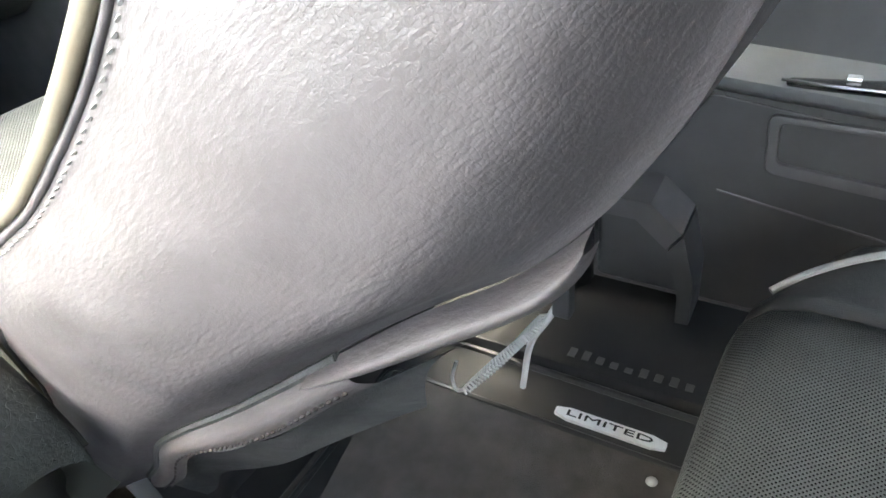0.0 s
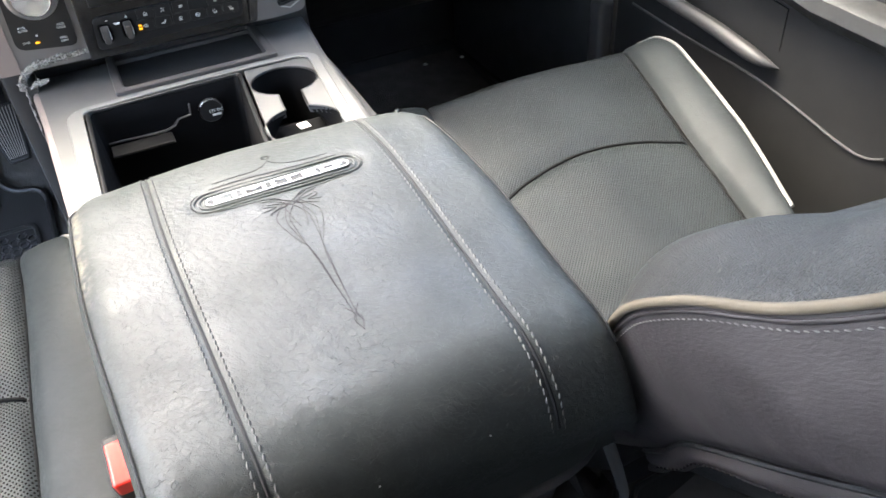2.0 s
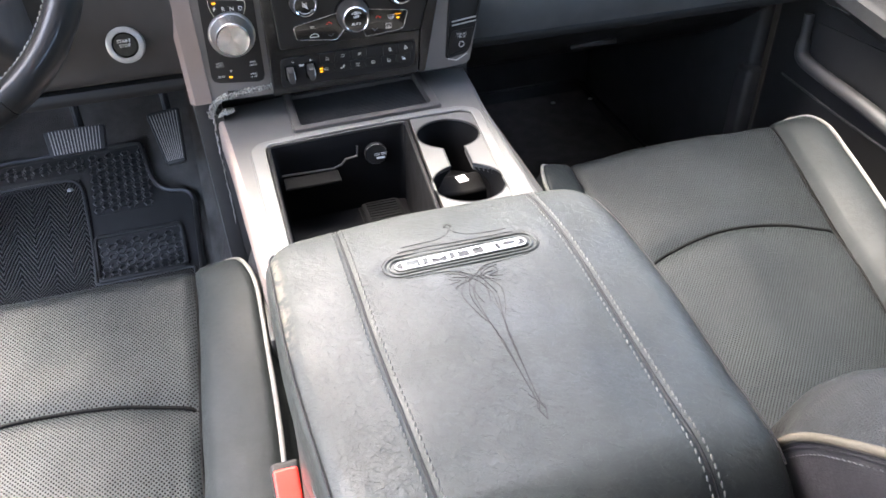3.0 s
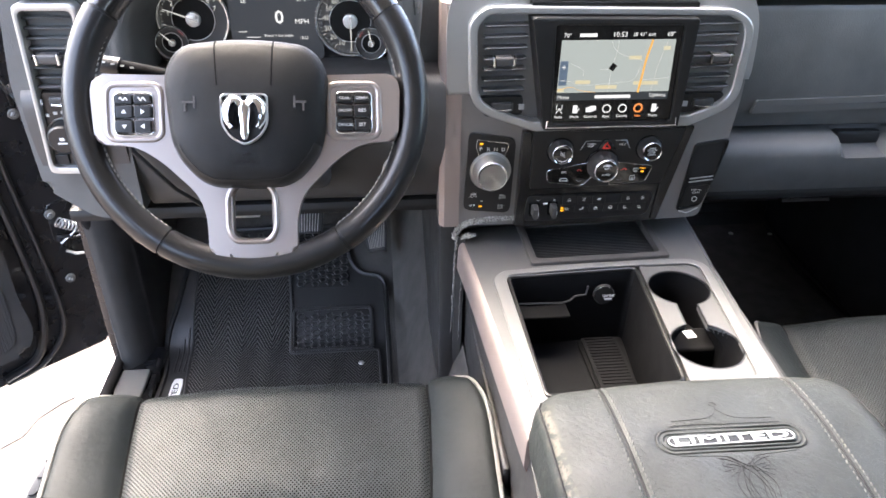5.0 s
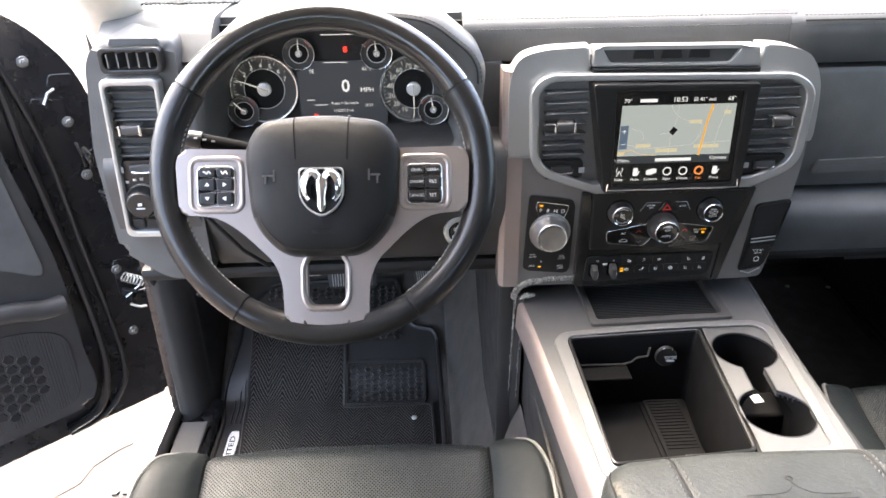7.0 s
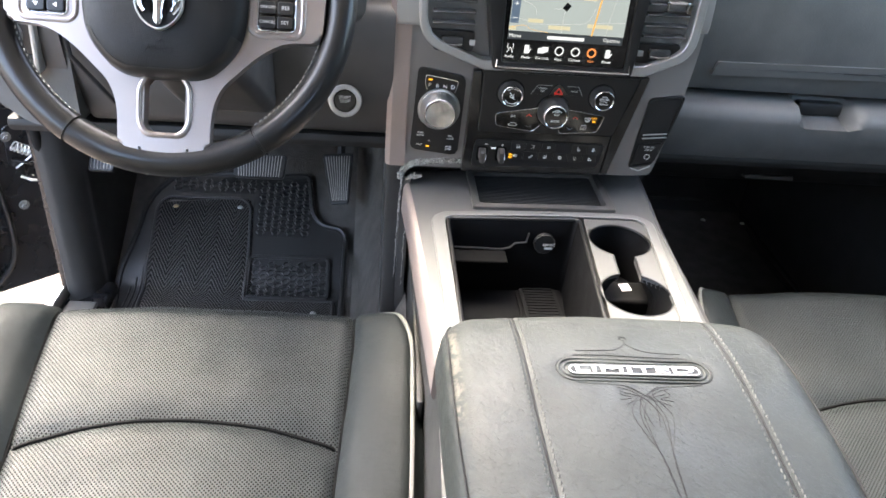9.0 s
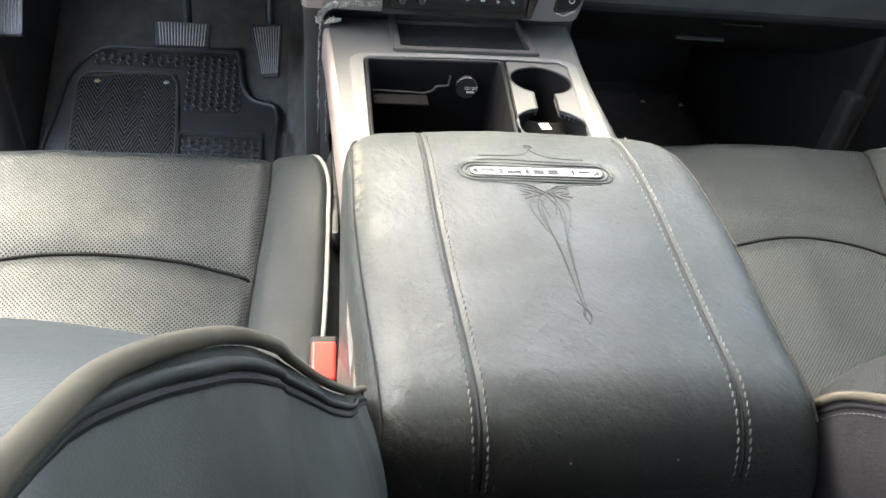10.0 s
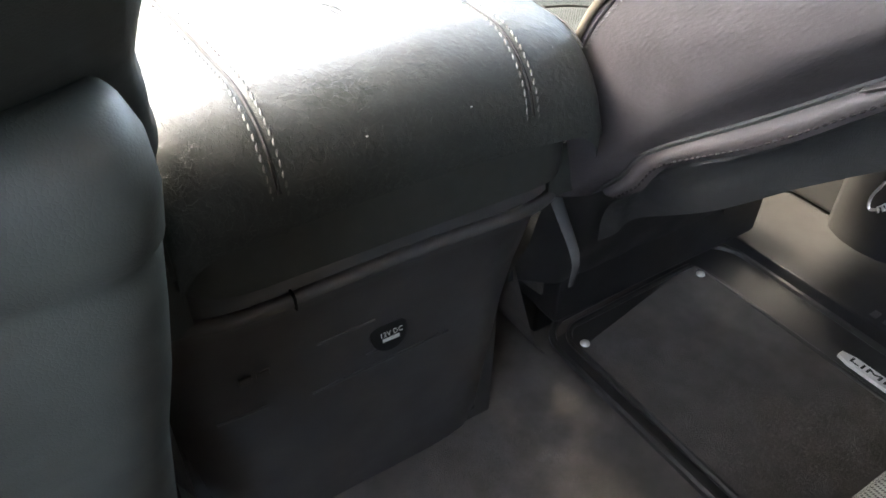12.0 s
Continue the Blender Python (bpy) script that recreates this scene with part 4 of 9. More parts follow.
def cup_outline(neck=0.0155):
    """Two round wells joined by a short neck of a given half width."""
    ca, cb = Vector(CUP_A[:2]), Vector(CUP_B[:2])
    a0 = math.atan2((cb - ca).y, (cb - ca).x)
    pa, pb = math.asin(neck / CUP_A[2]), math.asin(neck / CUP_B[2])
    out = [tuple(ca + CUP_A[2] * Vector((math.cos(t), math.sin(t)))) for t in span(a0 + pa, a0 + 2 * math.pi - pa, 40)]
    out += [tuple(cb + CUP_B[2] * Vector((math.cos(t), math.sin(t)))) for t in span(a0 + math.pi + pb, a0 + 3 * math.pi - pb, 40)]
    return out


def plate(bm, outer, holes, z, depth):
    """A flat plate with openings of any outline, in (x, y) at the height z."""
    loops = [[Vector((x, y, z)) for x, y in o] for o in [outer] + holes]
    vs = [bm.verts.new(p) for o in loops for p in o]
    for t in tessellate_polygon(loops):
        bm.faces.new([vs[i] for i in t])
    i = 0
    for o in loops:
        low = [bm.verts.new(p - Vector((0, 0, depth))) for p in o]
        for k in range(len(o)):
            n = (k + 1) % len(o)
            bm.faces.new((vs[i + k], vs[i + n], low[n], low[k]))
        i += len(o)


def scaled(pts, k):
    cx, cy = sum(p[0] for p in pts) / len(pts), sum(p[1] for p in pts) / len(pts)
    return [(cx + (x - cx) * k, cy + (y - cy) * k) for x, y in pts]


def bead(bm, pts, z, r, sides=8):
    tube(bm, [Vector((x, y, z)) for x, y in pts], r, sides, closed=True)


CUPS = cup_outline()
# surround with a hole for the framed plate and one for the front tray
SUR = rpoly([(-0.214, 0.090), (-0.203, -0.05), (-0.182, -0.40), (0.147, -0.40), (0.177, -0.05), (0.196, 0.115), (0.0, 0.115), (-0.12, 0.100)], [0.004, 0.05, 0.004, 0.004, 0.05, 0.004, 0.004, 0.004], 5)
TRAY_HOLE = rpoly([(-0.108, -0.031), (0.115, -0.0235), (0.117, 0.108), (-0.107, 0.096)], 0.005, 3)
bm = bm_new()
plate(bm, SUR, [FRAME, TRAY_HOLE], 0.519, 0.012)
part("top_surround", bm, SATIN_SILVER, con, "satin silver top surround", smooth=30)
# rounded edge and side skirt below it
# driver's side gets a lighter, warmer silver: door light put into colour
for sx, line, mat, lab in ((-1, [(-0.214, 0.088), (-0.2085, 0.02), (-0.203, -0.05), (-0.1965, -0.16), (-0.1895, -0.28), (-0.183, -0.39)], DOOR_LIT_SILVER, "worn silver side skirt, coloured light and warm as by the open door"), (1, [(0.196, 0.113), (0.187, 0.03), (0.177, -0.05), (0.1665, -0.17), (0.1565, -0.29), (0.1475, -0.39)], SATIN_SILVER, "satin silver side skirt")):
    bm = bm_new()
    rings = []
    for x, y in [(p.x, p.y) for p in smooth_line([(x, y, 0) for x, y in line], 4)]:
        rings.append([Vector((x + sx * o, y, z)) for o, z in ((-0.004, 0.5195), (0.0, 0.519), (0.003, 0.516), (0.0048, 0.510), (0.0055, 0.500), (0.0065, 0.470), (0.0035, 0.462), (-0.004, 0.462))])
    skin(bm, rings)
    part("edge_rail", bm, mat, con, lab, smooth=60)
# bright rim round bin and cups
bm = bm_new()
plate(bm, FRAME, [INNER], 0.5215, 0.010)
bead(bm, FRAME, 0.5195, 0.0022)
bead(bm, INNER, 0.5200, 0.0018)
part("bin_frame", bm, BRIGHT_SILVER, con, "bright satin silver frame round bin and cup holders", smooth=50)
bm = bm_new()
CUP_PLATE = rpoly([(0.033, -0.328), (0.126, -0.320), (0.155, -0.058), (0.142, -0.0450), (0.060, -0.0450)], [0.002, 0.016, 0.014, 0.012, 0.002], 5)
plate(bm, CUP_PLATE, [CUPS], 0.5175, 0.010)
part("cup_plate", bm, PEWTER, con, "grey satin cup holder plate", smooth=30)
# dark lip and well of the cups
bm = bm_new()
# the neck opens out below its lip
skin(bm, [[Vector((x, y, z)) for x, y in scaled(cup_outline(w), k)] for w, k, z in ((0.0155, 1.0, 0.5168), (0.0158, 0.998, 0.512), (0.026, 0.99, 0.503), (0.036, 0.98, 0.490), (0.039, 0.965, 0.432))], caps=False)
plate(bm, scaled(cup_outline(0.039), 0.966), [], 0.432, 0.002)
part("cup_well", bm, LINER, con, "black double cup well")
bm = bm_new()
bead(bm, CUPS, 0.5165, 0.0016, 6)
part("cup_lip", bm, TRIM_BLACK, con, "thin black lip of the cup holders")
bm = bm_new()
box(bm, (0.052, -0.200, 0.433), (0.134, -0.148, 0.4725), 0.006, 3)
part("well_saddle", bm, LINER, con, "low black saddle between the cup wells")
bm = bm_new()
box(bm, (-0.0075, -0.008, 0.0), (0.0075, 0.008, 0.0006), m=pose(0.102, -0.166, 0.4732, 3, 0, 8))
part("paper_label", bm, WHITE, con, "small white paper scrap")
# the bin
bm = bm_new()
cav = lambda k, z: [Vector((x, y, z)) for x, y in scaled(CAVITY, k)]
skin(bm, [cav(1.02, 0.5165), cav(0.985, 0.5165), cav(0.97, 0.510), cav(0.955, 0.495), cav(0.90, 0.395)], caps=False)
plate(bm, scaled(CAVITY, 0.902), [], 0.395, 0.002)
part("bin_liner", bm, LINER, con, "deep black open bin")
bm = bm_new()
bead(bm, scaled(CAVITY, 1.0), 0.5175, 0.0028, 8)
part("bin_lip", bm, TRIM_BLACK, con, "rounded black lip of the bin")
bm = bm_new()
tube(bm, [(-0.14, -0.068, 0.472), (-0.065, -0.068, 0.470), (-0.052, -0.068, 0.474), (-0.045, -0.068, 0.482), (-0.028, -0.068, 0.484), (-0.026, -0.068, 0.50)], 0.0016, 6)
part("bin_shelf_edge", bm, BLACK_PLASTIC, con)
bm = bm_new()
box(bm, (-0.140, -0.10, 0.462), (-0.058, -0.066, 0.468), 0.003)
part("bin_shelf", bm, VOID, con)
bm = bm_new()
lathe(bm, [(0.0, 0.003), (0.015, 0.003), (0.0165, 0.0), (0.0165, -0.003)], pose(0.0, -0.070, 0.484, 80, 0, 0))
so = part("power_socket", bm, DARK_PLASTIC, con, "round black power socket")
bm = bm_new()
tube(bm, [(0.0 + 0.0165 * math.cos(a), -0.0722, 0.484 + 0.0165 * math.sin(a)) for a in [radians(t) for t in range(20, 215, 12)]], 0.0008, 6)
part("socket_rim", bm, CHROME, so)
text("socket_text", "12V DC", 0.006, pose(0.006, -0.0745, 0.484, 80, 0, 0), WHITE, so)
bm = bm_new()
box(bm, (0.000, -0.0745, 0.4765), (0.012, -0.0738, 0.4795))
part("socket_mark", bm, WHITE, so)
bm = bm_new()
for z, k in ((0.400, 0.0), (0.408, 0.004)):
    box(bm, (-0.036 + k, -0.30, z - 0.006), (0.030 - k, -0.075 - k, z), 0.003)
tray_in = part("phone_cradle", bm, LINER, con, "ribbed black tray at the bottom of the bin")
bm = bm_new()
for i in range(16):
    box(bm, (-0.026, -0.082 - 0.007 * i, 0.408), (0.020, -0.0855 - 0.007 * i, 0.4095))
part("ribs", bm, LINER, tray_in)
bm = bm_new()
for i in range(4):
    for j in range(6):
        if (i * 7 + j * 3) % 4:
            box(bm, (-0.012 + 0.006 * i, -0.205 - 0.006 * j, 0.4096), (-0.008 + 0.006 * i, -0.209 - 0.006 * j, 0.4102))
part("label_marks", bm, GREY_PRINT, tray_in)

# front tray with a ribbed mat
bm = bm_new()
slab(bm, rpoly([(-0.111, -0.0345), (0.118, -0.0265), (0.120, 0.115), (-0.110, 0.115)], 0.006, 3), 0.525, 0.02, 0.003, hole=rpoly([(-0.098, -0.020), (0.104, -0.013), (0.107, 0.113), (-0.098, 0.113)], 0.006, 3))
tr = part("tray_frame", bm, GREY_PLASTIC, con, "grey tray frame")
bm = bm_new()
box(bm, (-0.105, -0.03, 0.505), (0.112, 0.12, 0.512), 0.002)
tm = part("tray_mat", bm, RUBBER_DULL, con, "ribbed black rubber tray mat")
for i in range(26):
    bm = bm_new()
    box(bm, (-0.097, -0.016 + 0.005 * i, 0.512), (0.104, -0.0135 + 0.005 * i, 0.5135))
    part("rib", bm, RUBBER_DULL, tm)

# broken trim at the foot of the stack
bm = bm_new()
random.seed(4)
pth = [Vector((-0.222, 0.046, 0.526)), Vector((-0.219, 0.047, 0.537)), Vector((-0.211, 0.048, 0.547)), Vector((-0.196, 0.048, 0.555)), Vector((-0.170, 0.048, 0.558)), Vector((-0.140, 0.048, 0.560)), Vector((-0.115, 0.048, 0.561))]
path = smooth_line(pth, 22)
rings = []
for i, p in enumerate(path):
    w = 0.0058 * (0.8 + 0.9 * noise.noise(Vector((i * 0.31, 3, 0)))) * (1 - 0.3 * smoothstep(70, 132, i))
    side = (path[min(i + 1, len(path) - 1)] - path[max(i - 1, 0)]).cross(Vector((0, 1, 0))).normalized()
    rings.append([p + side * (w * c + 0.0016 * noise.noise(Vector((i * 0.7, c * 3, 1)))) + Vector((0, -d - 0.0022 * noise.noise(Vector((i * 0.55, c * 4, 7))), 0)) for c, d in ((-1, -0.006), (-0.95, 0.0), (-0.6, 0.002), (-0.2, 0.0025), (0.2, 0.0022), (0.6, 0.002), (0.95, 0.0), (1, -0.006))])
skin(bm, rings)
part("torn_foam_edge", bm, FOAM, con, "torn pale foam edge of the broken trim", smooth=20)
bm = bm_new()
rings = []
for i in range(15):
    t = i / 14
    p = Vector((-0.213 + 0.026 * t, 0.046, 0.5260 + 0.010 * t + 0.002 * math.sin(t * 5)))
    w = 0.0062 * math.sin(math.pi * (0.12 + 0.76 * t)) * (0.8 + 0.8 * noise.noise(Vector((i * 0.6, 2, 8))))
    rings.append([p + Vector((0.0012 * noise.noise(Vector((i, a, 9))), 0.004 * math.cos(a), w * math.sin(a) + 0.0012 * noise.noise(Vector((i * 1.3, a, 2))))) for a in [2 * math.pi * q / 8 for q in range(8)]])
skin(bm, rings)
part("torn_foam_scrap", bm, FOAM, con, "torn scrap of pale foam", smooth=20)
for pts, r in (([(-0.2185, 0.0445, 0.528), (-0.2215, 0.046, 0.49), (-0.2225, 0.050, 0.44), (-0.2225, 0.054, 0.39), (-0.2235, 0.055, 0.33)], 0.0012), ([(-0.2075, 0.036, 0.50), (-0.2095, 0.045, 0.44), (-0.2105, 0.052, 0.38), (-0.2105, 0.056, 0.31)], 0.0007)):
    bm = bm_new()
    ps = smooth_line(pts, 9)
    tube(bm, [p + Vector((0.0012 * random.uniform(-1, 1), 0.001 * random.uniform(-1, 1), 0)) for p in ps], [r * random.uniform(0.35, 1.5) for _ in ps], 5)
    part("cracked_edge", bm, FOAM, con, "pale cracked edge of the side trim")
bm = bm_new()
rings = [[Vector((x, y + dy, z)) for x, dy in ((-0.205, -0.014), (-0.2195, -0.012), (-0.2215, 0.03), (-0.205, 0.035))] for y, z in ((0.058, 0.53), (0.062, 0.44), (0.067, 0.36), (0.075, 0.25))]
skin(bm, rings)
part("side_trim", bm, GREY_PLASTIC, con, "cracked dark side trim")
bm = bm_new()
box(bm, (-0.199, -0.33, 0.05), (-0.19, 0.02, 0.40), 0.004)
part("side_pocket", bm, BLACK_PLASTIC, con)

# ---- armrest lid ----
def lid_w(y):
    """Half width of the lid along its length."""
    return 0.186 - 0.018 * smoothstep(-0.50, -0.80, y) - 0.012 * smoothstep(-0.40, -0.365, y)


def lid_top(y):
    z = 0.586 - 0.018 * smoothstep(-0.42, -0.74, y)
    if y > -0.47:
        z -= 0.9 * max(0.0, y + 0.47) ** 2 + 0.006 * smoothstep(-0.40, -0.36, y)
    return z


LID_F, LID_B = -0.362, -0.780


def lid_point(s, u):
    """s: along the top from the front lip (0) over the top to the rear lip (1); u: from -1 to 1 across."""
    rear_r, front_r = 0.068, 0.030
    top_len = (LID_F - front_r) - (LID_B + rear_r)
    l_front, l_rear = front_r * 1.57, rear_r * 1.57
    total = l_front + top_len + l_rear + 0.012
    d = s * total
    if d < l_front:
        a = d / front_r
        y, z = LID_F - front_r + front_r * math.cos(a), -front_r + front_r * math.sin(a)
        base = lid_top(LID_F - front_r)
    elif d < l_front + top_len:
        y, z = LID_F - front_r - (d - l_front), 0.0
        base = lid_top(y)
    elif d < l_front + top_len + l_rear:
        a = (d - l_front - top_len) / rear_r
        y, z = LID_B + rear_r - rear_r * math.sin(a), -rear_r + rear_r * math.cos(a)
        base = lid_top(LID_B + rear_r)
    else:
        y, z = LID_B, -rear_r - (d - l_front - top_len - l_rear)
        base = lid_top(LID_B + rear_r)
    w = lid_w(y)
    x = u * w
    edge = 0.030
    q = max(0.0, abs(x) - (w - edge)) / edge
    x = math.copysign(w - edge + edge * math.sin(min(1.0, q) * math.pi / 2), x) if q > 0 else x
    drop = edge * 0.8 * (1 - math.cos(min(1.0, q) * math.pi / 2)) + 0.010 * (x / w) ** 2
    pz = base + z - drop
    # pulled seams along both sides, a hollow for the badge, gentle dents
    seam = 0.0022 * math.exp(-(((abs(x) - 0.1075 + 0.010 * smoothstep(-0.48, -0.80, y)) / 0.0028) ** 2))
    n = noise.noise(Vector((x * 11, y * 9, 3.1))) * 0.0022 + noise.noise(Vector((x * 26, y * 21, 7.7))) * 0.0007
    if z > -0.03:
        pz += n
    pz -= seam
    bd = max(abs(x) - 0.062, 0.0), abs(y + 0.4725)
    r = math.hypot(bd[0], bd[1])
    pz -= 0.0022 * (1 - smoothstep(0.012, 0.026, r))
    return Vector((x, y, pz))


def lid_surface(x, y, up=0.0):
    """The place on the lid's top at x, y."""
    rear_r, front_r = 0.068, 0.030
    total = front_r * 1.57 + (LID_F - front_r - LID_B - rear_r) + rear_r * 1.57 + 0.012
    if y > LID_F - front_r:
        a = math.acos(min(1, (y - LID_F + front_r) / front_r))
        d = a * front_r
    elif y > LID_B + rear_r:
        d = front_r * 1.57 + (LID_F - front_r - y)
    else:
        d = front_r * 1.57 + (LID_F - front_r - LID_B - rear_r) + rear_r * math.asin(min(1, (LID_B + rear_r - y) / rear_r))
    w = lid_w(y)
    return lid_point(d / total, x / w) + Vector((0, 0, up))


lid = thing("armrest_lid", (0, -0.58, 0.46), "worn black leather armrest lid with pale stitching and an oval badge", "armrest")
bm = bm_new()
us = span(-1, 1, 110)
sheet(bm, lambda u, v: lid_point(v, u), us, span(0, 1, 130))
# side skirts down to the rim
for s in (-1, 1):
    def skirt(u, v, s=s):
        p = lid_point(u, s)
        b = 0.476
        z0 = max(p.z, b)
        t = v
        return Vector((p.x + s * 0.004 * math.sin(math.pi * t) - s * 0.006 * t * t, p.y, z0 + (b - z0) * t))
    sheet(bm, skirt, span(0, 1, 90), span(0, 1, 8))
part("cover", bm, LID_LEATHER, lid, "worn black leather cover", smooth=60)
bm = bm_new()
rim = rpoly([(-0.176, -0.37), (0.176, -0.37), (0.180, -0.60), (0.166, -0.766), (-0.166, -0.766), (-0.180, -0.60)], [0.02, 0.02, 0.1, 0.05, 0.05, 0.1], 6)
m = Matrix(((1, 0, 0, 0), (0, 0, 1, 0), (0, -1, 0, 0.482), (0, 0, 0, 1)))
prism(bm, rim, m, 0.048, 0.004)
part("base_shell", bm, SMOOTH_SIDE, lid, "smooth black lower shell of the lid")
# seams
for s in (-1, 1):
    bm = bm_new()
    for off in (-0.0052, 0.0052):
        pts = [lid_surface(s * (0.1075 - 0.010 * smoothstep(-0.48, -0.80, y)) + off, y) for y in span(LID_F - 0.005, LID_B + 0.002, 90)]
        pts += [pts[-1] + Vector((0, -0.0005, -0.012 * k)) for k in (1, 2)]
        stitch(bm, pts, 0.0048, 0.0018, 0.00105, normal=lambda p: (0, -0.8 if p.y < -0.76 else 0, 1), slant=0.18)
    part("stitching", bm, THREAD, lid, "pale thread stitching")
    bm = bm_new()
    pts = [lid_surface(s * (0.1075 - 0.010 * smoothstep(-0.48, -0.80, y)), y, 0.0006) for y in span(LID_F - 0.003, LID_B + 0.002, 90)]
    tube(bm, pts, 0.0014, 5)
    part("seam", bm, DARK_THREAD, lid)
    bm = bm_new()
    pts = [lid_surface(s * 0.1725 * lid_w(y) / 0.186, y, 0.0004) + Vector((s * 0.0015, 0, 0)) for y in span(LID_F - 0.02, LID_B + 0.03, 60)]
    tube(bm, pts, 0.0011, 5)
    part("edge_seam", bm, DARK_THREAD, lid)
# badge with its frame
bz = lid_surface(0, -0.4725).z
bm = bm_new()
prism(bm, rrect(-0.0683, -0.4806, 0.0683, -0.4644, 0.0080, 8), Matrix(((1, 0, 0, 0), (0, 0, 1, 0), (0, -1, 0, bz + 0.0016), (0, 0, 0, 1))), 0.005, 0.0006, hole=rrect(-0.0665, -0.4788, 0.0665, -0.4662, 0.0062, 8))
part("badge_rim", bm, LID_LEATHER, lid)
for grow in (-0.0015, 0.0035):
    bm = bm_new()
    o = rrect(-0.0735 - grow, -0.4845 - grow, 0.0735 + grow, -0.4605 + grow, 0.0119 + grow, 10)
    tube(bm, [lid_surface(x, y, 0.0002) for x, y in o], 0.0016, 8, closed=True, flat=0.8)
    part("embossed_oval", bm, LID_LEATHER, lid, smooth=75)
bm = bm_new()
prism(bm, rrect(-0.0665, -0.4788, 0.0665, -0.4662, 0.0062, 8), Matrix(((1, 0, 0, 0), (0, 0, 1, 0), (0, -1, 0, bz + 0.0008), (0, 0, 0, 1))), 0.003, 0.0006)
badge = part("badge_plate", bm, DARK_PLASTIC, lid, "oval dark badge plate with bright letters")
bm = bm_new()
prism(bm, rrect(-0.0664, -0.4787, 0.0664, -0.4663, 0.0061, 8), Matrix(((1, 0, 0, 0), (0, 0, 1, 0), (0, -1, 0, bz + 0.0018), (0, 0, 0, 1))), 0.002, 0.0004, hole=rrect(-0.0652, -0.4777, 0.0652, -0.4673, 0.0051, 8))
part("badge_edge", bm, POLISHED, badge)
text("badge_text", "LIMITED", 0.0120, Matrix.Translation((0, -0.4725, bz + 0.0014)) @ Matrix.Diagonal((2.85, 1, 1, 1)), POLISHED, badge, "bright satin letters", depth=0.0007)
# sewn ornament, symmetrical about the middle
bm = bm_new()
def sew(pts, r=0.00033):
    line = smooth_line([(x, y, 0) for x, y in pts], 8)
    tube(bm, [lid_surface(p.x, p.y, 0.0003) for p in line], r, 5)
for s in (-1, 1):
    sew([(s * 0.055, -0.447), (s * 0.02, -0.446), (s * 0.006, -0.440), (s * 0.0, -0.430), (s * 0.004, -0.425), (s * 0.001, -0.421), (s * -0.004, -0.426)])
    sew([(s * 0.06, -0.453), (s * 0.03, -0.453), (0.0, -0.4535)])
    sew([(s * 0.062, -0.492), (s * 0.035, -0.494), (s * 0.014, -0.497), (s * 0.004, -0.505), (s * -0.006, -0.512)])
    sew([(s * 0.020, -0.505), (s * 0.010, -0.508), (s * 0.004, -0.512), (s * 0.012, -0.516), (s * 0.019, -0.530), (s * 0.014, -0.552), (s * 0.006, -0.572)])
    sew([(s * 0.002, -0.505), (s * 0.008, -0.518), (s * 0.012, -0.535), (s * 0.009, -0.556), (s * 0.004, -0.585), (s * 0.0015, -0.64)])
    sew([(s * 0.006, -0.572), (s * 0.0035, -0.61), (s * 0.001, -0.655), (s * 0.003, -0.664), (s * 0.0, -0.676)])
    sew([(s * 0.005, -0.650), (s * 0.001, -0.657), (s * -0.003, -0.668)])
    sew([(s * 0.026, -0.498), (s * 0.016, -0.501), (s * 0.007, -0.507), (s * -0.002, -0.517), (s * -0.006, -0.528), (s * -0.003, -0.545)])
    sew([(s * 0.021, -0.499), (s * 0.024, -0.507), (s * 0.014, -0.511), (s * 0.026, -0.514)])
    sew([(s * 0.0045, -0.508), (s * 0.0075, -0.516), (s * 0.0065, -0.524), (s * 0.0085, -0.534), (s * 0.0075, -0.556), (s * 0.0055, -0.580)])
    sew([(s * 0.016, -0.498), (s * 0.008, -0.503), (s * 0.010, -0.512), (s * 0.022, -0.520)])
part("ornament", bm, BROWN_THREAD, lid, "dark embroidered scroll ornament")
# oval stitching round the badge
bm = bm_new()
o = rrect(-0.0795, -0.4885, 0.0795, -0.4565, 0.0158, 9)
pts = [lid_surface(x, y, 0.0006) for x, y in o + o[:1]]
stitch(bm, pts, 0.003, 0.0012, 0.0006)
part("badge_stitching", bm, DARK_THREAD, lid)
# loose lint
for i, (x, y) in enumerate(((0.046, -0.773), (-0.034, -0.773))):
    bm = bm_new()
    p = lid_surface(x, y, 0.0008)
    box(bm, p - Vector((0.0007, 0.0005, 0.0004)), p + Vector((0.0007, 0.0006, 0.0004)), 0.0002)
    solo("lint", bm, GREY_PRINT, "tiny pale speck of lint on the armrest", "lint", group="lint on the armrest")

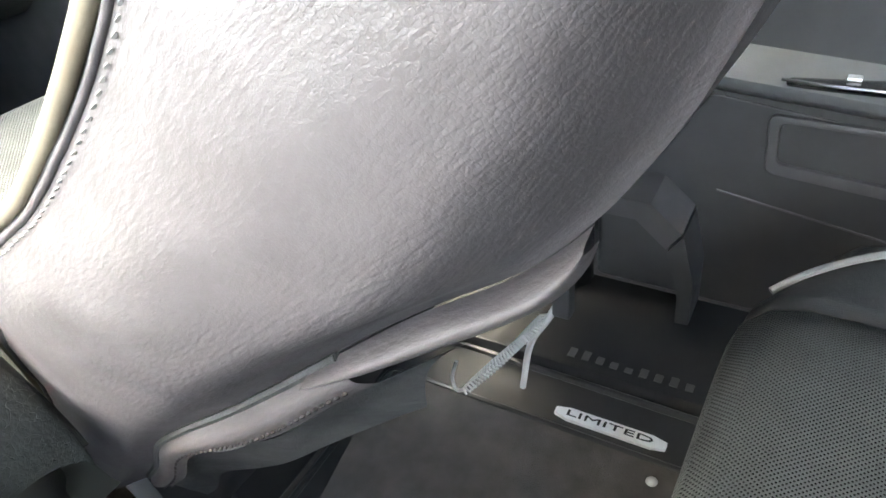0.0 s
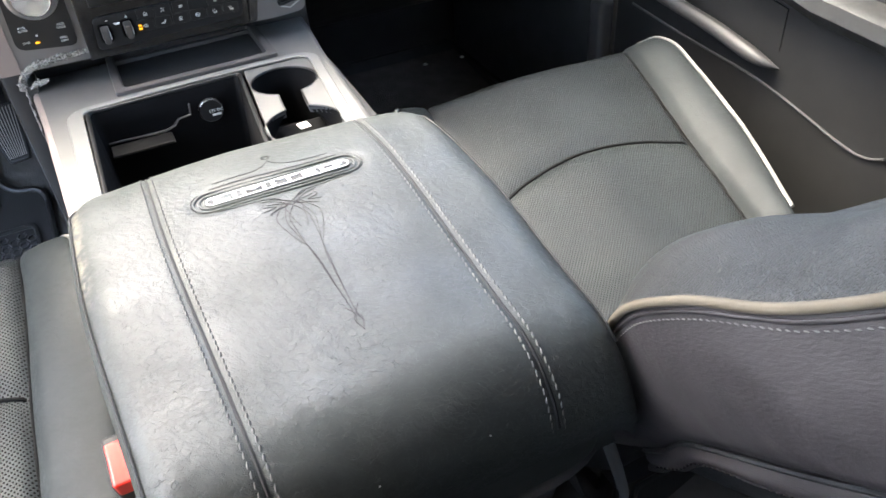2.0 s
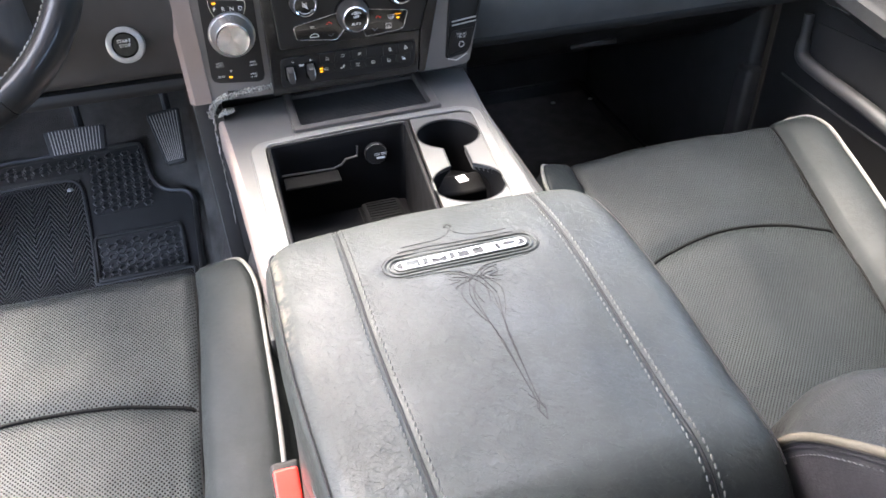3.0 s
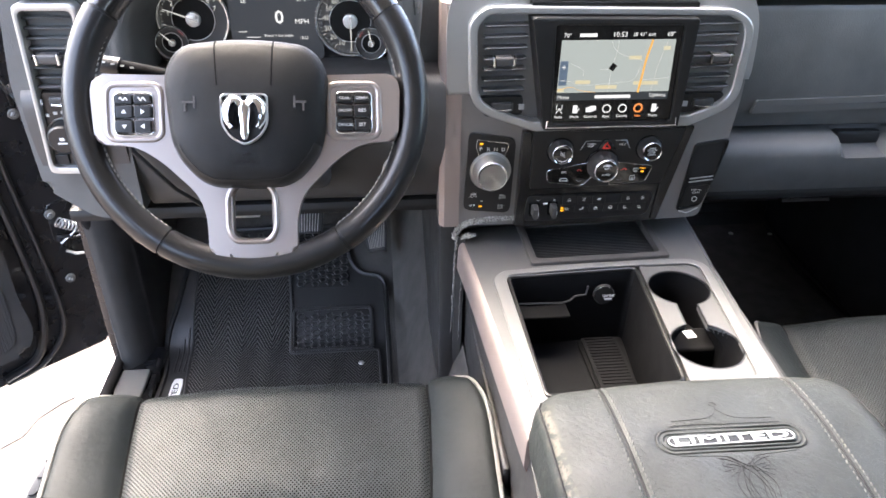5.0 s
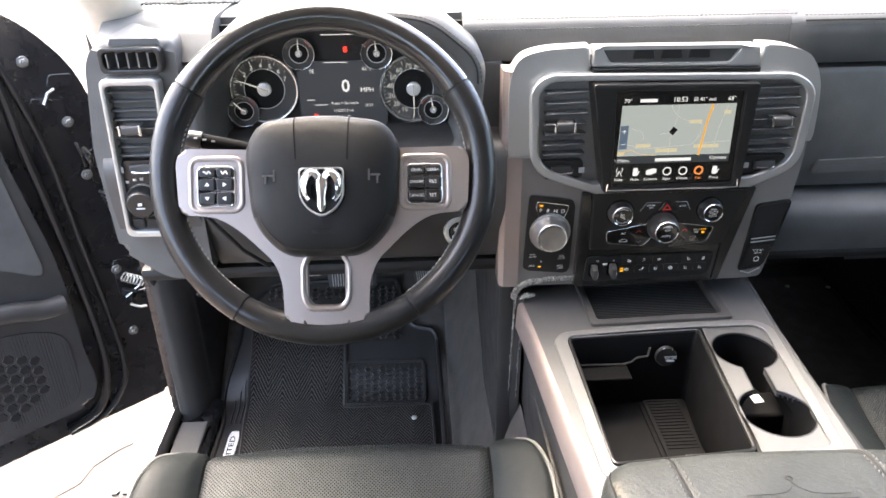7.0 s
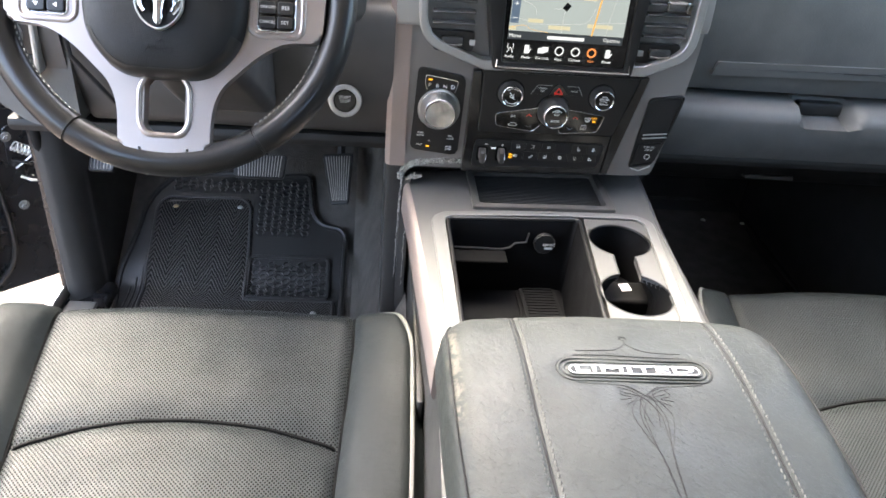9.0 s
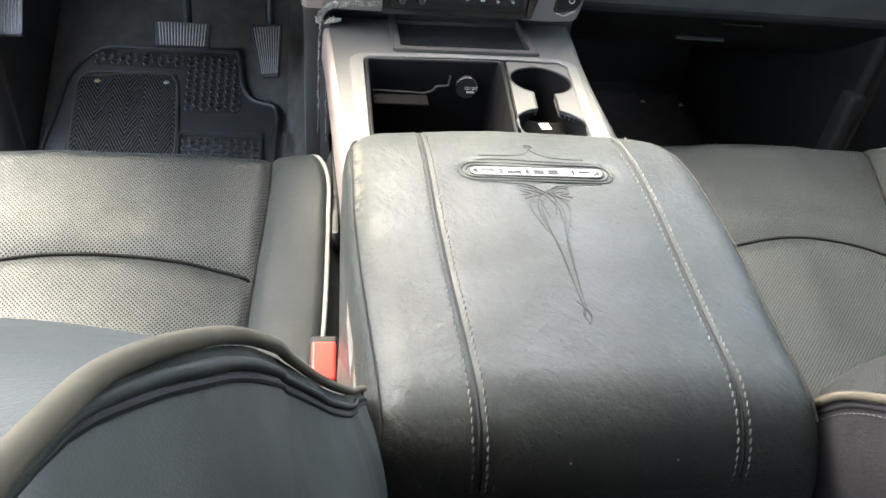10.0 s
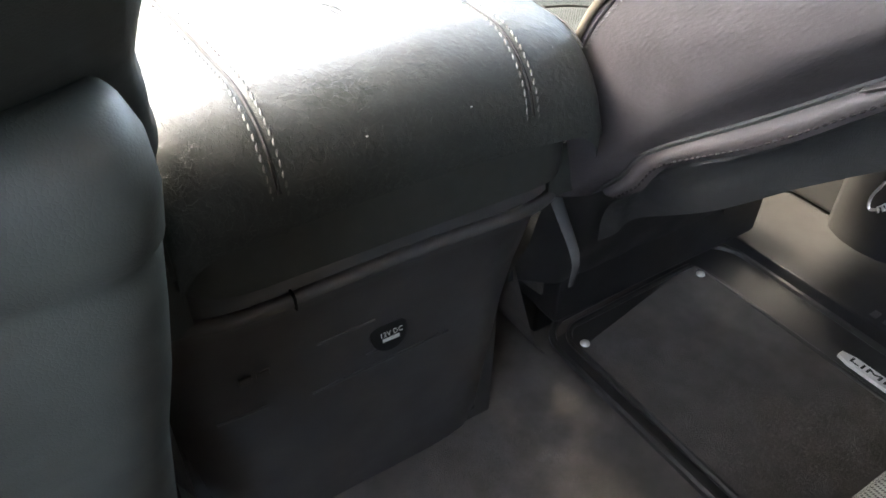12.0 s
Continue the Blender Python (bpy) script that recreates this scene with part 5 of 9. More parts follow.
# ---- front seats ----
def seat(name, cx, bx, side, y_front, z_front, s_mid, front, rear, x_in, label, bulge=0.040, hide=None, bow=0.030, skew=0.0, taper=0.0, half=0.275, slope=0.25, pipe_at=0.80, curve=0.0):
    """A front seat. cx: middle; side: +1 when the inboard flank looks to plus x; front, rear: the backrest's outlines (y, z) seen from the side;
    x_in: pairs (z, x) of the inboard flank."""
    st = thing(name, (cx, y_front - 0.3, 0.0), label, "car seat", "front seats")
    depth = 0.62

    def top_z(s):
        # s: way behind the front edge
        return z_front - slope * s

    def half_in(s):
        return 0.207 - 0.015 * smoothstep(0.05, 0.35, s) - 0.014 * smoothstep(0.3, 0.6, s) - taper * s

    def half_out(s):
        q = max(0.0, 1 - (s + 0.004) / 0.13)
        near = half_in(s) + 0.006
        return near + (half + 0.012 - 0.02 * smoothstep(0.25, 0.6, s) - curve * s * s - near) * math.sqrt(max(0.0, 1 - q * q))

    def place(u, s):
        """The cushion's upper side: u across (metres from the middle), s behind the front edge; s below zero runs down the front."""
        r = 0.045
        if s >= r:
            y, z = y_front - s, top_z(s)
        elif s > -0.03:
            a = (r - s) / (r + 0.03) * (math.pi / 2)
            y = y_front - r + r * math.sin(a)
            z = top_z(r) - r * (1 - math.cos(a))
        else:
            y, z = y_front, top_z(r) - r - (-0.03 - s)
        return Vector((cx + u + skew * max(0.0, s), y, z))

    def puff(u, s):
        hi, ho = half_in(max(s, 0)), half_out(max(s, 0))
        au = abs(u)
        if au <= hi:
            bulge = 0.010 * (1 - (au / hi) ** 2) + 0.0035 * noise.noise(Vector((u * 9 + cx * 7, s * 8, 1.5))) + 0.0012 * noise.noise(Vector((u * 30, s * 26, cx)))
            edge = 0.008 * math.exp(-(((hi - au) / 0.006) ** 2))
            return bulge - edge - 0.004
        t = (au - hi) / max(ho - hi, 1e-4)
        wave = 0.002 * noise.noise(Vector((u * 14, s * 12, cx + 4)))
        return smoothstep(-0.03, 0.10, s) * 0.028 * math.sin(min(1, t * 1.15) * math.pi * 0.62) - 0.030 * smoothstep(0.75, 1.0, t) - 0.008 * math.exp(-((t / 0.08) ** 2)) + wave


    def seam_s(u):
        return s_mid - bow * (1 - min(1.0, (u / 0.19)) ** 2)

    def upper(u, s):
        p = place(u, s)
        k = smoothstep(-0.01, 0.06, s)
        g = 0.0
        if abs(u) < half_in(max(s, 0)):
            g = 0.0035 * math.exp(-(((s - seam_s(u)) / 0.006) ** 2)) + 0.006 * math.exp(-(((s - seam_s(u)) / 0.022) ** 2))
        lift = puff(u, s) * (0.35 + 0.65 * k) - g
        if s < 0.02:
            p.y += puff(u, s) * (1 - k) * 0.8
        p.z += lift
        return p

    ts = span(-1, 1, 44)
    bm = bm_new()
    sheet(bm, lambda t, k: upper(t * half_in(max(0, (-0.16 + (seam_s(t * 0.19) + 0.16) * k))), -0.16 + (seam_s(t * 0.19) + 0.16) * k), ts, span(0, 1, 44))
    part("cushion_front", bm, PERF_LEATHER, st, "perforated black leather front of the cushion", smooth=70)
    bm = bm_new()
    sheet(bm, lambda t, k: upper(t * half_in(seam_s(t * 0.19) + (depth - seam_s(t * 0.19)) * k), seam_s(t * 0.19) + (depth - seam_s(t * 0.19)) * k), ts, span(0, 1, 40))
    part("cushion_rear", bm, PERF_LEATHER, st, "perforated black leather rear of the cushion", smooth=70)
    for sd in (-1, 1):
        bm = bm_new()

        def bol(t, s, sd=sd):
            hi, ho = half_in(max(s, 0)), half_out(max(s, 0))
            return upper(sd * (hi + (ho - hi) * t + 1e-5), s)
        sheet(bm, bol, span(0, 1, 16), [-0.15, -0.1, -0.06] + span(-0.03, depth, 60))
        part("bolster", bm, CUSHION_HIDE, st, "smooth black leather side bolster", smooth=70)
        bm = bm_new()

        def flank(t, s, sd=sd):
            p = upper(sd * half_out(max(s, 0)), s)
            z0 = p.z
            p.x += sd * (0.012 * math.sin(math.pi * min(1, t * 1.2)))
            p.z = z0 + (0.13 - z0) * t
            return p
        sheet(bm, flank, span(0, 1, 8), span(0.0, depth, 30))
        part("flank", bm, BLACK_LEATHER, st, "", smooth=70)
        bm = bm_new()
        pts = [upper(sd * (half_in(max(0, s)) + (half_out(max(0, s)) - half_in(max(0, s))) * pipe_at), s) + Vector((sd * 0.001, 0, 0.0025)) for s in [0.0, 0.002, 0.005, 0.01, 0.016, 0.024] + span(0.034, 0.50, 50)]
        tube(bm, pts, 0.0030, 8)
        part("cushion_piping", bm, PALE_PIPING, st, "pale grey piping")
    # sewn seams sunk between the panels
    for sd, line in ((0, [upper(t * half_in(seam_s(t * 0.19)), seam_s(t * 0.19)) for t in span(-0.985, 0.985, 60)]), (-1, None), (1, None)):
        if line is None:
            line = [upper(sd * half_in(max(0, s)), s) for s in [-0.10, -0.05, -0.02] + span(0.0, 0.55, 60)]
        bm = bm_new()
        tube(bm, [p + Vector((0, 0, 0.0014)) for p in line], 0.0026, 6)
        part("cushion_seam", bm, VOID, st, "dark sunken seam")
    bm = bm_new()
    box(bm, (cx - 0.22, y_front - 0.60, 0.03), (cx + 0.22, y_front - 0.06, 0.16), 0.01)
    part("seat_base", bm, DARK_PLASTIC, st, "black seat base")
    for sx in (-0.19, 0.19):
        bm = bm_new()
        box(bm, (cx + sx - 0.03, y_front - 0.56, -0.02), (cx + sx + 0.03, y_front + 0.0, 0.04), 0.006)
        part("seat_rail", bm, DARK_PLASTIC, st, "black seat rail")

    # backrest: rings from the bottom to the top, front outline to rear outline
    n = 46
    fr = smooth_line([(0, a, b) for a, b in front], 10)
    re = smooth_line([(0, a, b) for a, b in rear], 10)

    def along(line, k):
        ls = [0.0]
        for a, b in zip(line, line[1:]):
            ls.append(ls[-1] + (b - a).length)
        d = k * ls[-1]
        for i in range(len(line) - 1):
            if ls[i + 1] >= d - 1e-9:
                return line[i].lerp(line[i + 1], (d - ls[i]) / max(1e-9, ls[i + 1] - ls[i]))
        return line[-1]

    def flank_x(z):
        for (z0, x0), (z1, x1) in zip(x_in, x_in[1:]):
            if z <= z1:
                t = min(1, max(0, (z - z0) / (z1 - z0)))
                t = t * t * (3 - 2 * t)
                return x0 + (x1 - x0) * t
        return x_in[-1][1]

    def frame_at(k):
        f, b = along(fr, k), along(re, k)
        return f, b

    def back_point(k, a, w):
        """k: height; a: 0 at the front edge, 1 at the rear edge; w: 0 inboard flank, 1 outboard flank."""
        f, b = frame_at(k)
        p = f.lerp(b, a)
        xi = flank_x(p.z)
        xo = 2 * bx - xi
        return Vector((xi + (xo - xi) * w, p.y, p.z)), (f - b).normalized()

    def rear_inset(z):
        return 0.006 + 0.029 * smoothstep(0.46, 0.64, z) + (0.02 * smoothstep(0.62, 0.80, z) if side > 0 else 0.0)

    for w, nm in ((0, "inner"), (1, "outer")):
        bm = bm_new()
        sgn = side if w == 0 else -side

        def fl(a, k, w=w, sgn=sgn):
            p, out = back_point(k, a, w)
            p.x += sgn * (0.010 * math.sin(math.pi * a) - rear_inset(p.z) * smoothstep(0.72, 1.0, a) ** 2)
            q = p.copy()
            p.x += sgn * (0.0022 * noise.noise(Vector((q.y * 16, q.z * 16, cx))) + 0.0010 * noise.noise(Vector((q.y * 34 + q.z * 20, q.z * 60 - q.y * 20, cx + 2))))
            return p
        sheet(bm, fl, span(0, 1, 40), span(0, 1, 110))
        part("backrest_flank", bm, hide or SIDE_LEATHER, st, "dark leather flank of the backrest", smooth=75)
        # piping along the front edge, with a stitched row behind it
        bm = bm_new()
        pts = [back_point(k, 0.0, w)[0] + Vector((sgn * 0.001, 0.001, 0.001)) + back_point(k, 0.0, w)[1] * (0.0008 if side > 0 else 0.0) for k in span(0.10, 1, 160)]
        tube(bm, pts, 0.0017 if side > 0 else 0.0034, 18)
        part("piping", bm, PIPING, st, "tan piping along the backrest's edge")
        bm = bm_new()
        pts = [fl(0.034 if side > 0 else 0.045, k) + Vector((sgn * 0.0004, 0, 0)) for k in span(0.10, 1, 120)]
        tube(bm, pts, 0.0014 if side > 0 else 0.0016, 14)
        part("seam", bm, hide or SIDE_LEATHER, st, smooth=75)
        bm = bm_new()
        pts = [fl(0.060 if side > 0 else 0.085, k) + Vector((sgn * (0.0 if side > 0 else 0.0006), 0, 0)) for k in span(0.10, 1, 110)]
        if side > 0:
            tube(bm, pts, 0.0009, 8)
        else:
            stitch(bm, pts, 0.0036, 0.0022, 0.0007, normal=(sgn, 0, 0), slant=0.25)
        part("sunken_seam" if side > 0 else "stitching", bm, DARK_THREAD if side > 0 else THREAD, st, "dark sunken seam" if side > 0 else "pale thread stitching")
    # front cover: bolsters and recessed middle
    bm = bm_new()

    def cov(w, k):
        p, out = back_point(k, 0.0, w)
        h = abs(w - 0.5) * 2
        lift = bulge * math.sin(min(1, (1 - h) / 0.34) * math.pi * 0.8) if h > 0.66 else bulge * math.sin(0.8 * math.pi) - 0.03 * (1 - (h / 0.66) ** 2)
        lift -= 0.012 * math.exp(-(((h - 0.66) / 0.02) ** 2))
        p += out * lift * smoothstep(0, 0.12, k)
        p += out * 0.003 * noise.noise(Vector((p.x * 20, p.y * 20, p.z * 20)))
        return p
    sheet(bm, cov, span(0, 1, 110), span(0, 1, 110))
    part("backrest_front", bm, hide or BOLSTER_LEATHER, st, "black leather front of the backrest", smooth=75)
    bm = bm_new()

    def bk(w, k):
        p, out = back_point(k, 1.0, w)
        h = abs(w - 0.5) * 2
        p.x = bx + (p.x - bx) * (1 - rear_inset(p.z) / abs(bx - flank_x(p.z)))
        p -= out * 0.006 * (1 - h ** 6)
        return p
    sheet(bm, bk, span(0, 1, 40), span(0, 1, 60))
    part("backrest_rear", bm, SIDE_LEATHER, st, "dark leather back panel", smooth=75)
    for k, nm in ((1.0, "backrest_top"), (0.0, "backrest_underside")):
        bm = bm_new()
        sheet(bm, lambda w, a, k=k: back_point(k, a, 0.03 + 0.94 * w)[0], span(0, 1, 16), span(0, 1, 6))
        part(nm, bm, BLACK_LEATHER, st)
    return st, fl, back_point


PASS_FRONT = [(-0.64, 0.34), (-0.69, 0.43), (-0.715, 0.50), (-0.75, 0.566), (-0.805, 0.62), (-0.87, 0.664), (-0.93, 0.72), (-0.985, 0.785), (-1.04, 0.87), (-1.09, 0.97), (-1.13, 1.08)]
PASS_REAR = [(-0.745, 0.385), (-0.785, 0.43), (-0.81, 0.468), (-0.90, 0.542), (-0.99, 0.618), (-1.045, 0.66), (-1.075, 0.70), (-1.095, 0.745), (-1.125, 0.81), (-1.16, 0.92), (-1.21, 1.07)]
seat_p, pass_flank, pass_point = seat("passenger_seat", 0.551, 0.53, -1, -0.005, 0.388, 0.287, PASS_FRONT, PASS_REAR, [(0.3, 0.200), (0.45, 0.192), (0.62, 0.165), (0.80, 0.172), (1.1, 0.20)],
                          "black leather passenger seat with perforated cushion and tan piping", bow=0.040, skew=-0.155, taper=0.06, half=0.283, slope=0.17, curve=0.26)
DRV_FRONT = [(-0.62, 0.38), (-0.675, 0.46), (-0.72, 0.54), (-0.787, 0.626), (-0.838, 0.682), (-0.882, 0.735), (-0.915, 0.785), (-0.946, 0.823), (-0.971, 0.850), (-1.002, 0.876), (-1.023, 0.887), (-1.055, 0.903), (-1.10, 0.99)]
DRV_REAR = [(-0.73, 0.43), (-0.78, 0.485), (-0.81, 0.53), (-0.90, 0.61), (-0.985, 0.685), (-1.045, 0.725), (-1.075, 0.765), (-1.09, 0.80), (-1.115, 0.85), (-1.15, 0.93), (-1.21, 1.07)]
seat_d, drv_flank, drv_point = seat("driver_seat", -0.49, -0.49, 1, -0.128, 0.415, 0.236, DRV_FRONT, DRV_REAR, [(0.3, -0.19), (0.50, -0.178), (0.62, -0.182), (0.70, -0.193), (0.80, -0.214), (0.92, -0.232), (1.1, -0.26)],
                         "black leather driver's seat with perforated cushion and pale piping", bulge=0.011, hide=SMOOTH_SIDE, bow=0.035, half=0.292, pipe_at=0.82)

# zipped flap along the lower rear edge of each backrest
for st, point, sgn, cxx in ((seat_p, pass_point, -1, 0.525),):
    bm = bm_new()

    def flap(t, k, point=point, sgn=sgn):
        p, out = point(k, 1.0, 0)
        c = math.sin(math.pi * min(1, t))
        inset = 0.004 + 0.029 * smoothstep(0.46, 0.64, p.z)
        return Vector((p.x - sgn * (inset - 0.006 * c), p.y, p.z)) - out * (0.026 - 0.010 * smoothstep(0.2, 0.36, k)) * t + Vector((0, 0, -0.006 * t))
    sheet(bm, flap, span(0, 1, 12), span(0.035, 0.36, 46))
    part("zip_flap", bm, SIDE_LEATHER, st, "folded leather zip flap", smooth=75)
    bm = bm_new()
    tube(bm, [flap(0.02, k) + Vector((sgn * 0.001, 0, 0)) for k in span(0.035, 0.36, 46)], 0.0022, 6)
    part("flap_edge", bm, BLACK_LEATHER, st)
    bm = bm_new()
    stitch(bm, [flap(0.8, k) + Vector((sgn * 0.0008, 0, 0)) for k in span(0.035, 0.35, 46)], 0.004, 0.002, 0.0009, normal=(sgn, 0, 0))
    part("flap_stitching", bm, FLAP_THREAD, st, "dull mauve thread stitching")
    bm = bm_new()

    def under(t, k, flap=flap, sgn=sgn):
        p = flap(1.0, k)
        fold = 0.004 * noise.noise(Vector((p.y * 20, t * 4, 3.0)))
        return p + Vector((-sgn * (0.012 * t + 0.03 * t * t + fold), 0.055 * t, -0.10 * t + 0.015 * math.sin(math.pi * t)))
    sheet(bm, under, span(0, 1, 10), span(0.035, 0.42, 40))
    part("lower_cover", bm, BLACK_LEATHER, st, "soft black leather cover under the zip flap", smooth=75)
    bm = bm_new()

    def lip(t, k, point=point, sgn=sgn):
        p, out = point(k, 1.0, 0)
        inset = 0.004 + 0.029 * smoothstep(0.46, 0.64, p.z)
        w = 0.015 * math.sin(math.pi * min(1.0, max(0.0, (k - 0.335) / 0.17))) ** 0.7
        return Vector((p.x - sgn * (inset - 0.010 * math.sin(math.pi * t)), p.y, p.z)) - out * w * t + Vector((0, 0, -0.004 * t))
    sheet(bm, lip, span(0, 1, 10), span(0.337, 0.503, 30))
    part("overlap_lip", bm, SIDE_LEATHER, st, "overlapping leather edge behind the zip flap", smooth=75)

# lower rear cover of each seat, hanging behind the cushion
for st, x0, x1, mat, prof in ((seat_d, -0.79, -0.203, BLACK_LEATHER, [(-0.775, 0.50), (-0.765, 0.455), (-0.745, 0.40), (-0.715, 0.33), (-0.68, 0.25), (-0.665, 0.16)]),
                              (seat_p, 0.235, 0.84, DARK_PLASTIC, [(-0.735, 0.40), (-0.715, 0.36), (-0.69, 0.30), (-0.66, 0.22), (-0.64, 0.16)])):
    line = smooth_line([(0, a, b) for a, b in prof], 6)
    bm = bm_new()

    def cover(u, k, x0=x0, x1=x1, line=line):
        p = line[min(len(line) - 1, int(round(k * (len(line) - 1))))]
        e = 0.035 * (1 - smoothstep(0.0, 0.10, min(u, 1 - u)))
        w = 0.004 * noise.noise(Vector((u * 14, k * 5, x0))) + 0.003 * math.sin(k * 16 + u * 5) * smoothstep(0.25, 0.0, min(u, 1 - u))
        return Vector((x0 + (x1 - x0) * u, p.y + e + w, p.z))
    sheet(bm, cover, span(0, 1, 60), span(0, 1, len(line) - 1))
    part("rear_cover", bm, mat, st, "soft black cover behind the cushion", smooth=75)

# hanging padded panel behind the driver's backrest, with a rounded crest
bm = bm_new()
rings = []
for z, yr, inset, yf in ((0.692, -0.980, 0.016, -0.965), (0.693, -0.990, 0.008, -0.955), (0.690, -0.998, 0.003, -0.945), (0.684, -1.003, 0.001, -0.935), (0.674, -1.005, 0.001, -0.92), (0.661, -1.0035, 0.003, -0.905), (0.657, -1.001, 0.006, -0.90), (0.653, -1.002, 0.005, -0.896), (0.63, -0.997, 0.008, -0.87), (0.60, -0.988, 0.012, -0.84), (0.56, -0.974, 0.017, -0.80), (0.50, -0.952, 0.022, -0.76), (0.44, -0.930, 0.026, -0.73), (0.37, -0.905, 0.03, -0.71), (0.35, -0.885, 0.04, -0.71)):
    ring = []
    for x, y in rpoly([(-0.79 + inset, yf), (-0.79 + inset, yr), (-0.189 - inset, yr), (-0.183 - 0.5 * inset - 0.016 * smoothstep(0.60, 0.68, z), yf)], [0.004, 0.03, 0.022, 0.004], 8):
        f = noise.noise(Vector((x * 30, y * 30, z * 24)))
        ring.append(Vector((x - 0.0012 * f, y - 0.0012 * f, z + 0.003 * noise.noise(Vector((x * 14, y * 14, 2.0))) - 0.10 * max(0.0, y + 0.985) * smoothstep(0.64, 0.69, z))))
    rings.append(ring)
skin(bm, rings)
part("back_panel", bm, SMOOTH_SIDE, seat_d, "hanging black leather back panel", smooth=75)
bm = bm_new()
stitch(bm, [Vector((-0.1965, y, 0.6485 - 0.05 * (y + 1.0))) for y in span(-0.985, -0.905, 20)], 0.004, 0.0018, 0.0007, normal=(1, 0, 0))
part("back_panel_stitching", bm, DARK_THREAD, seat_d)

# seat belt buckles
def buckle(x, y, z, yaw):
    b = thing("belt_buckle", (x, y, z - 0.06), "black seat belt buckle with a red release button", "seat belt buckle", "belt buckles")
    m = pose(x, y, z, 18, 0, yaw)
    bm = bm_new()
    box(bm, (-0.015, -0.026, -0.075), (0.015, 0.026, 0.0), 0.005, 3, m)
    part("housing", bm, DARK_PLASTIC, b)
    bm = bm_new()
    box(bm, (-0.0125, -0.0275, -0.020), (0.0125, 0.016, 0.005), 0.003, 3, m)
    part("release_button", bm, RED, b, "red release button")
    bm = bm_new()
    box(bm, (-0.004, -0.012, -0.20), (0.004, 0.012, -0.07), 0.002, 2, m)
    part("stalk", bm, DARK_PLASTIC, b)
    return b


buckle(-0.206, -0.535, 0.392, 0)
bp_ = buckle(0.215, -0.66, 0.43, 90)
bm = bm_new()
tube(bm, smooth_line([(0.216, -0.652, 0.398), (0.214, -0.668, 0.376), (0.211, -0.705, 0.340), (0.207, -0.740, 0.305), (0.209, -0.738, 0.265)], 6), [0.008] * 9 + [0.008 - 0.0003 * i for i in range(16)], 8, flat=0.3)
part("strap", bm, WEBBING, bp_, "pale grey strap")

# ---- steering wheel ----
WC, WTILT, WR = Vector((-0.479, -0.2054, 0.8528)), 27.0, 0.1757
WM = Matrix.Translation(WC) @ Matrix.Rotation(radians(1.0), 4, "Z") @ Matrix.Rotation(radians(-WTILT), 4, "X") @ Matrix.Rotation(radians(1.2), 4, "Y")
# in its own frame: x right, z up in the wheel's plane, minus y towards the driver
wheel = thing("steering_wheel", tuple(WC), "black leather steering wheel with dark streaked upper rim and silver spokes", "steering wheel")


def wp(x, z, y=0.0):
    return WM @ Vector((x, y, z))


def rim_arc(bm, a0, a1, rx, ry, n, sides=14):
    rings = []
    for i in range(n + 1):
        a = radians(a0 + (a1 - a0) * i / n)
        thumb = 1 + 0.10 * math.exp(-((math.degrees(a) % 360 - 28) / 14) ** 2) + 0.10 * math.exp(-((math.degrees(a) % 360 - 152) / 14) ** 2)
        ring = []
        for k in range(sides):
            t = 2 * math.pi * k / sides
            r = WR + rx * thumb * math.cos(t)
            ring.append(wp(r * math.cos(a), r * math.sin(a), ry * thumb * math.sin(t)))
        rings.append(ring)
    skin(bm, rings)


bm = bm_new()
rim_arc(bm, 33, 147, 0.0160, 0.0175, 60)
part("upper_rim", bm, BLACK_WOOD, wheel, "dark streaked veneer upper rim")
for a0, a1 in ((-57, 32), (148, 237)):
    bm = bm_new()
    rim_arc(bm, a0, a1, 0.0165, 0.0180, 44)
    part("side_rim", bm, WHEEL_LEATHER, wheel, "shiny worn black leather rim")
bm = bm_new()
rim_arc(bm, 238, 302, 0.0160, 0.0175, 30)
part("lower_rim", bm, WHEEL_LEATHER, wheel, "black leather lower rim")
for a in (32.5, 147.5, 237.5, 302.5):
    bm = bm_new()
    rim_arc(bm, a - 0.4, a + 0.4, 0.0150, 0.0165, 2)
    part("rim_joint", bm, DARK_PLASTIC, wheel)
for a0, a1 in ((-56, 26), (154, 236)):
    bm = bm_new()
    pts = [wp((WR - 0.0162) * math.cos(radians(a)), (WR - 0.0162) * math.sin(radians(a)), -0.004) for a in span(a0, a1, 50)]
    stitch(bm, pts, 0.0048, 0.0012, 0.0011, normal=lambda p: (WC - p), slant=0.6)
    part("stitching", bm, PALE_THREAD, wheel, "pale thread lacing on the inside of the rim")


def wplate(bm, outline, y, depth, bevel=0.003, hole=None, seg=3):
    prism(bm, outline, WM @ Matrix.Translation((0, y, 0)), depth, bevel, seg, hole)


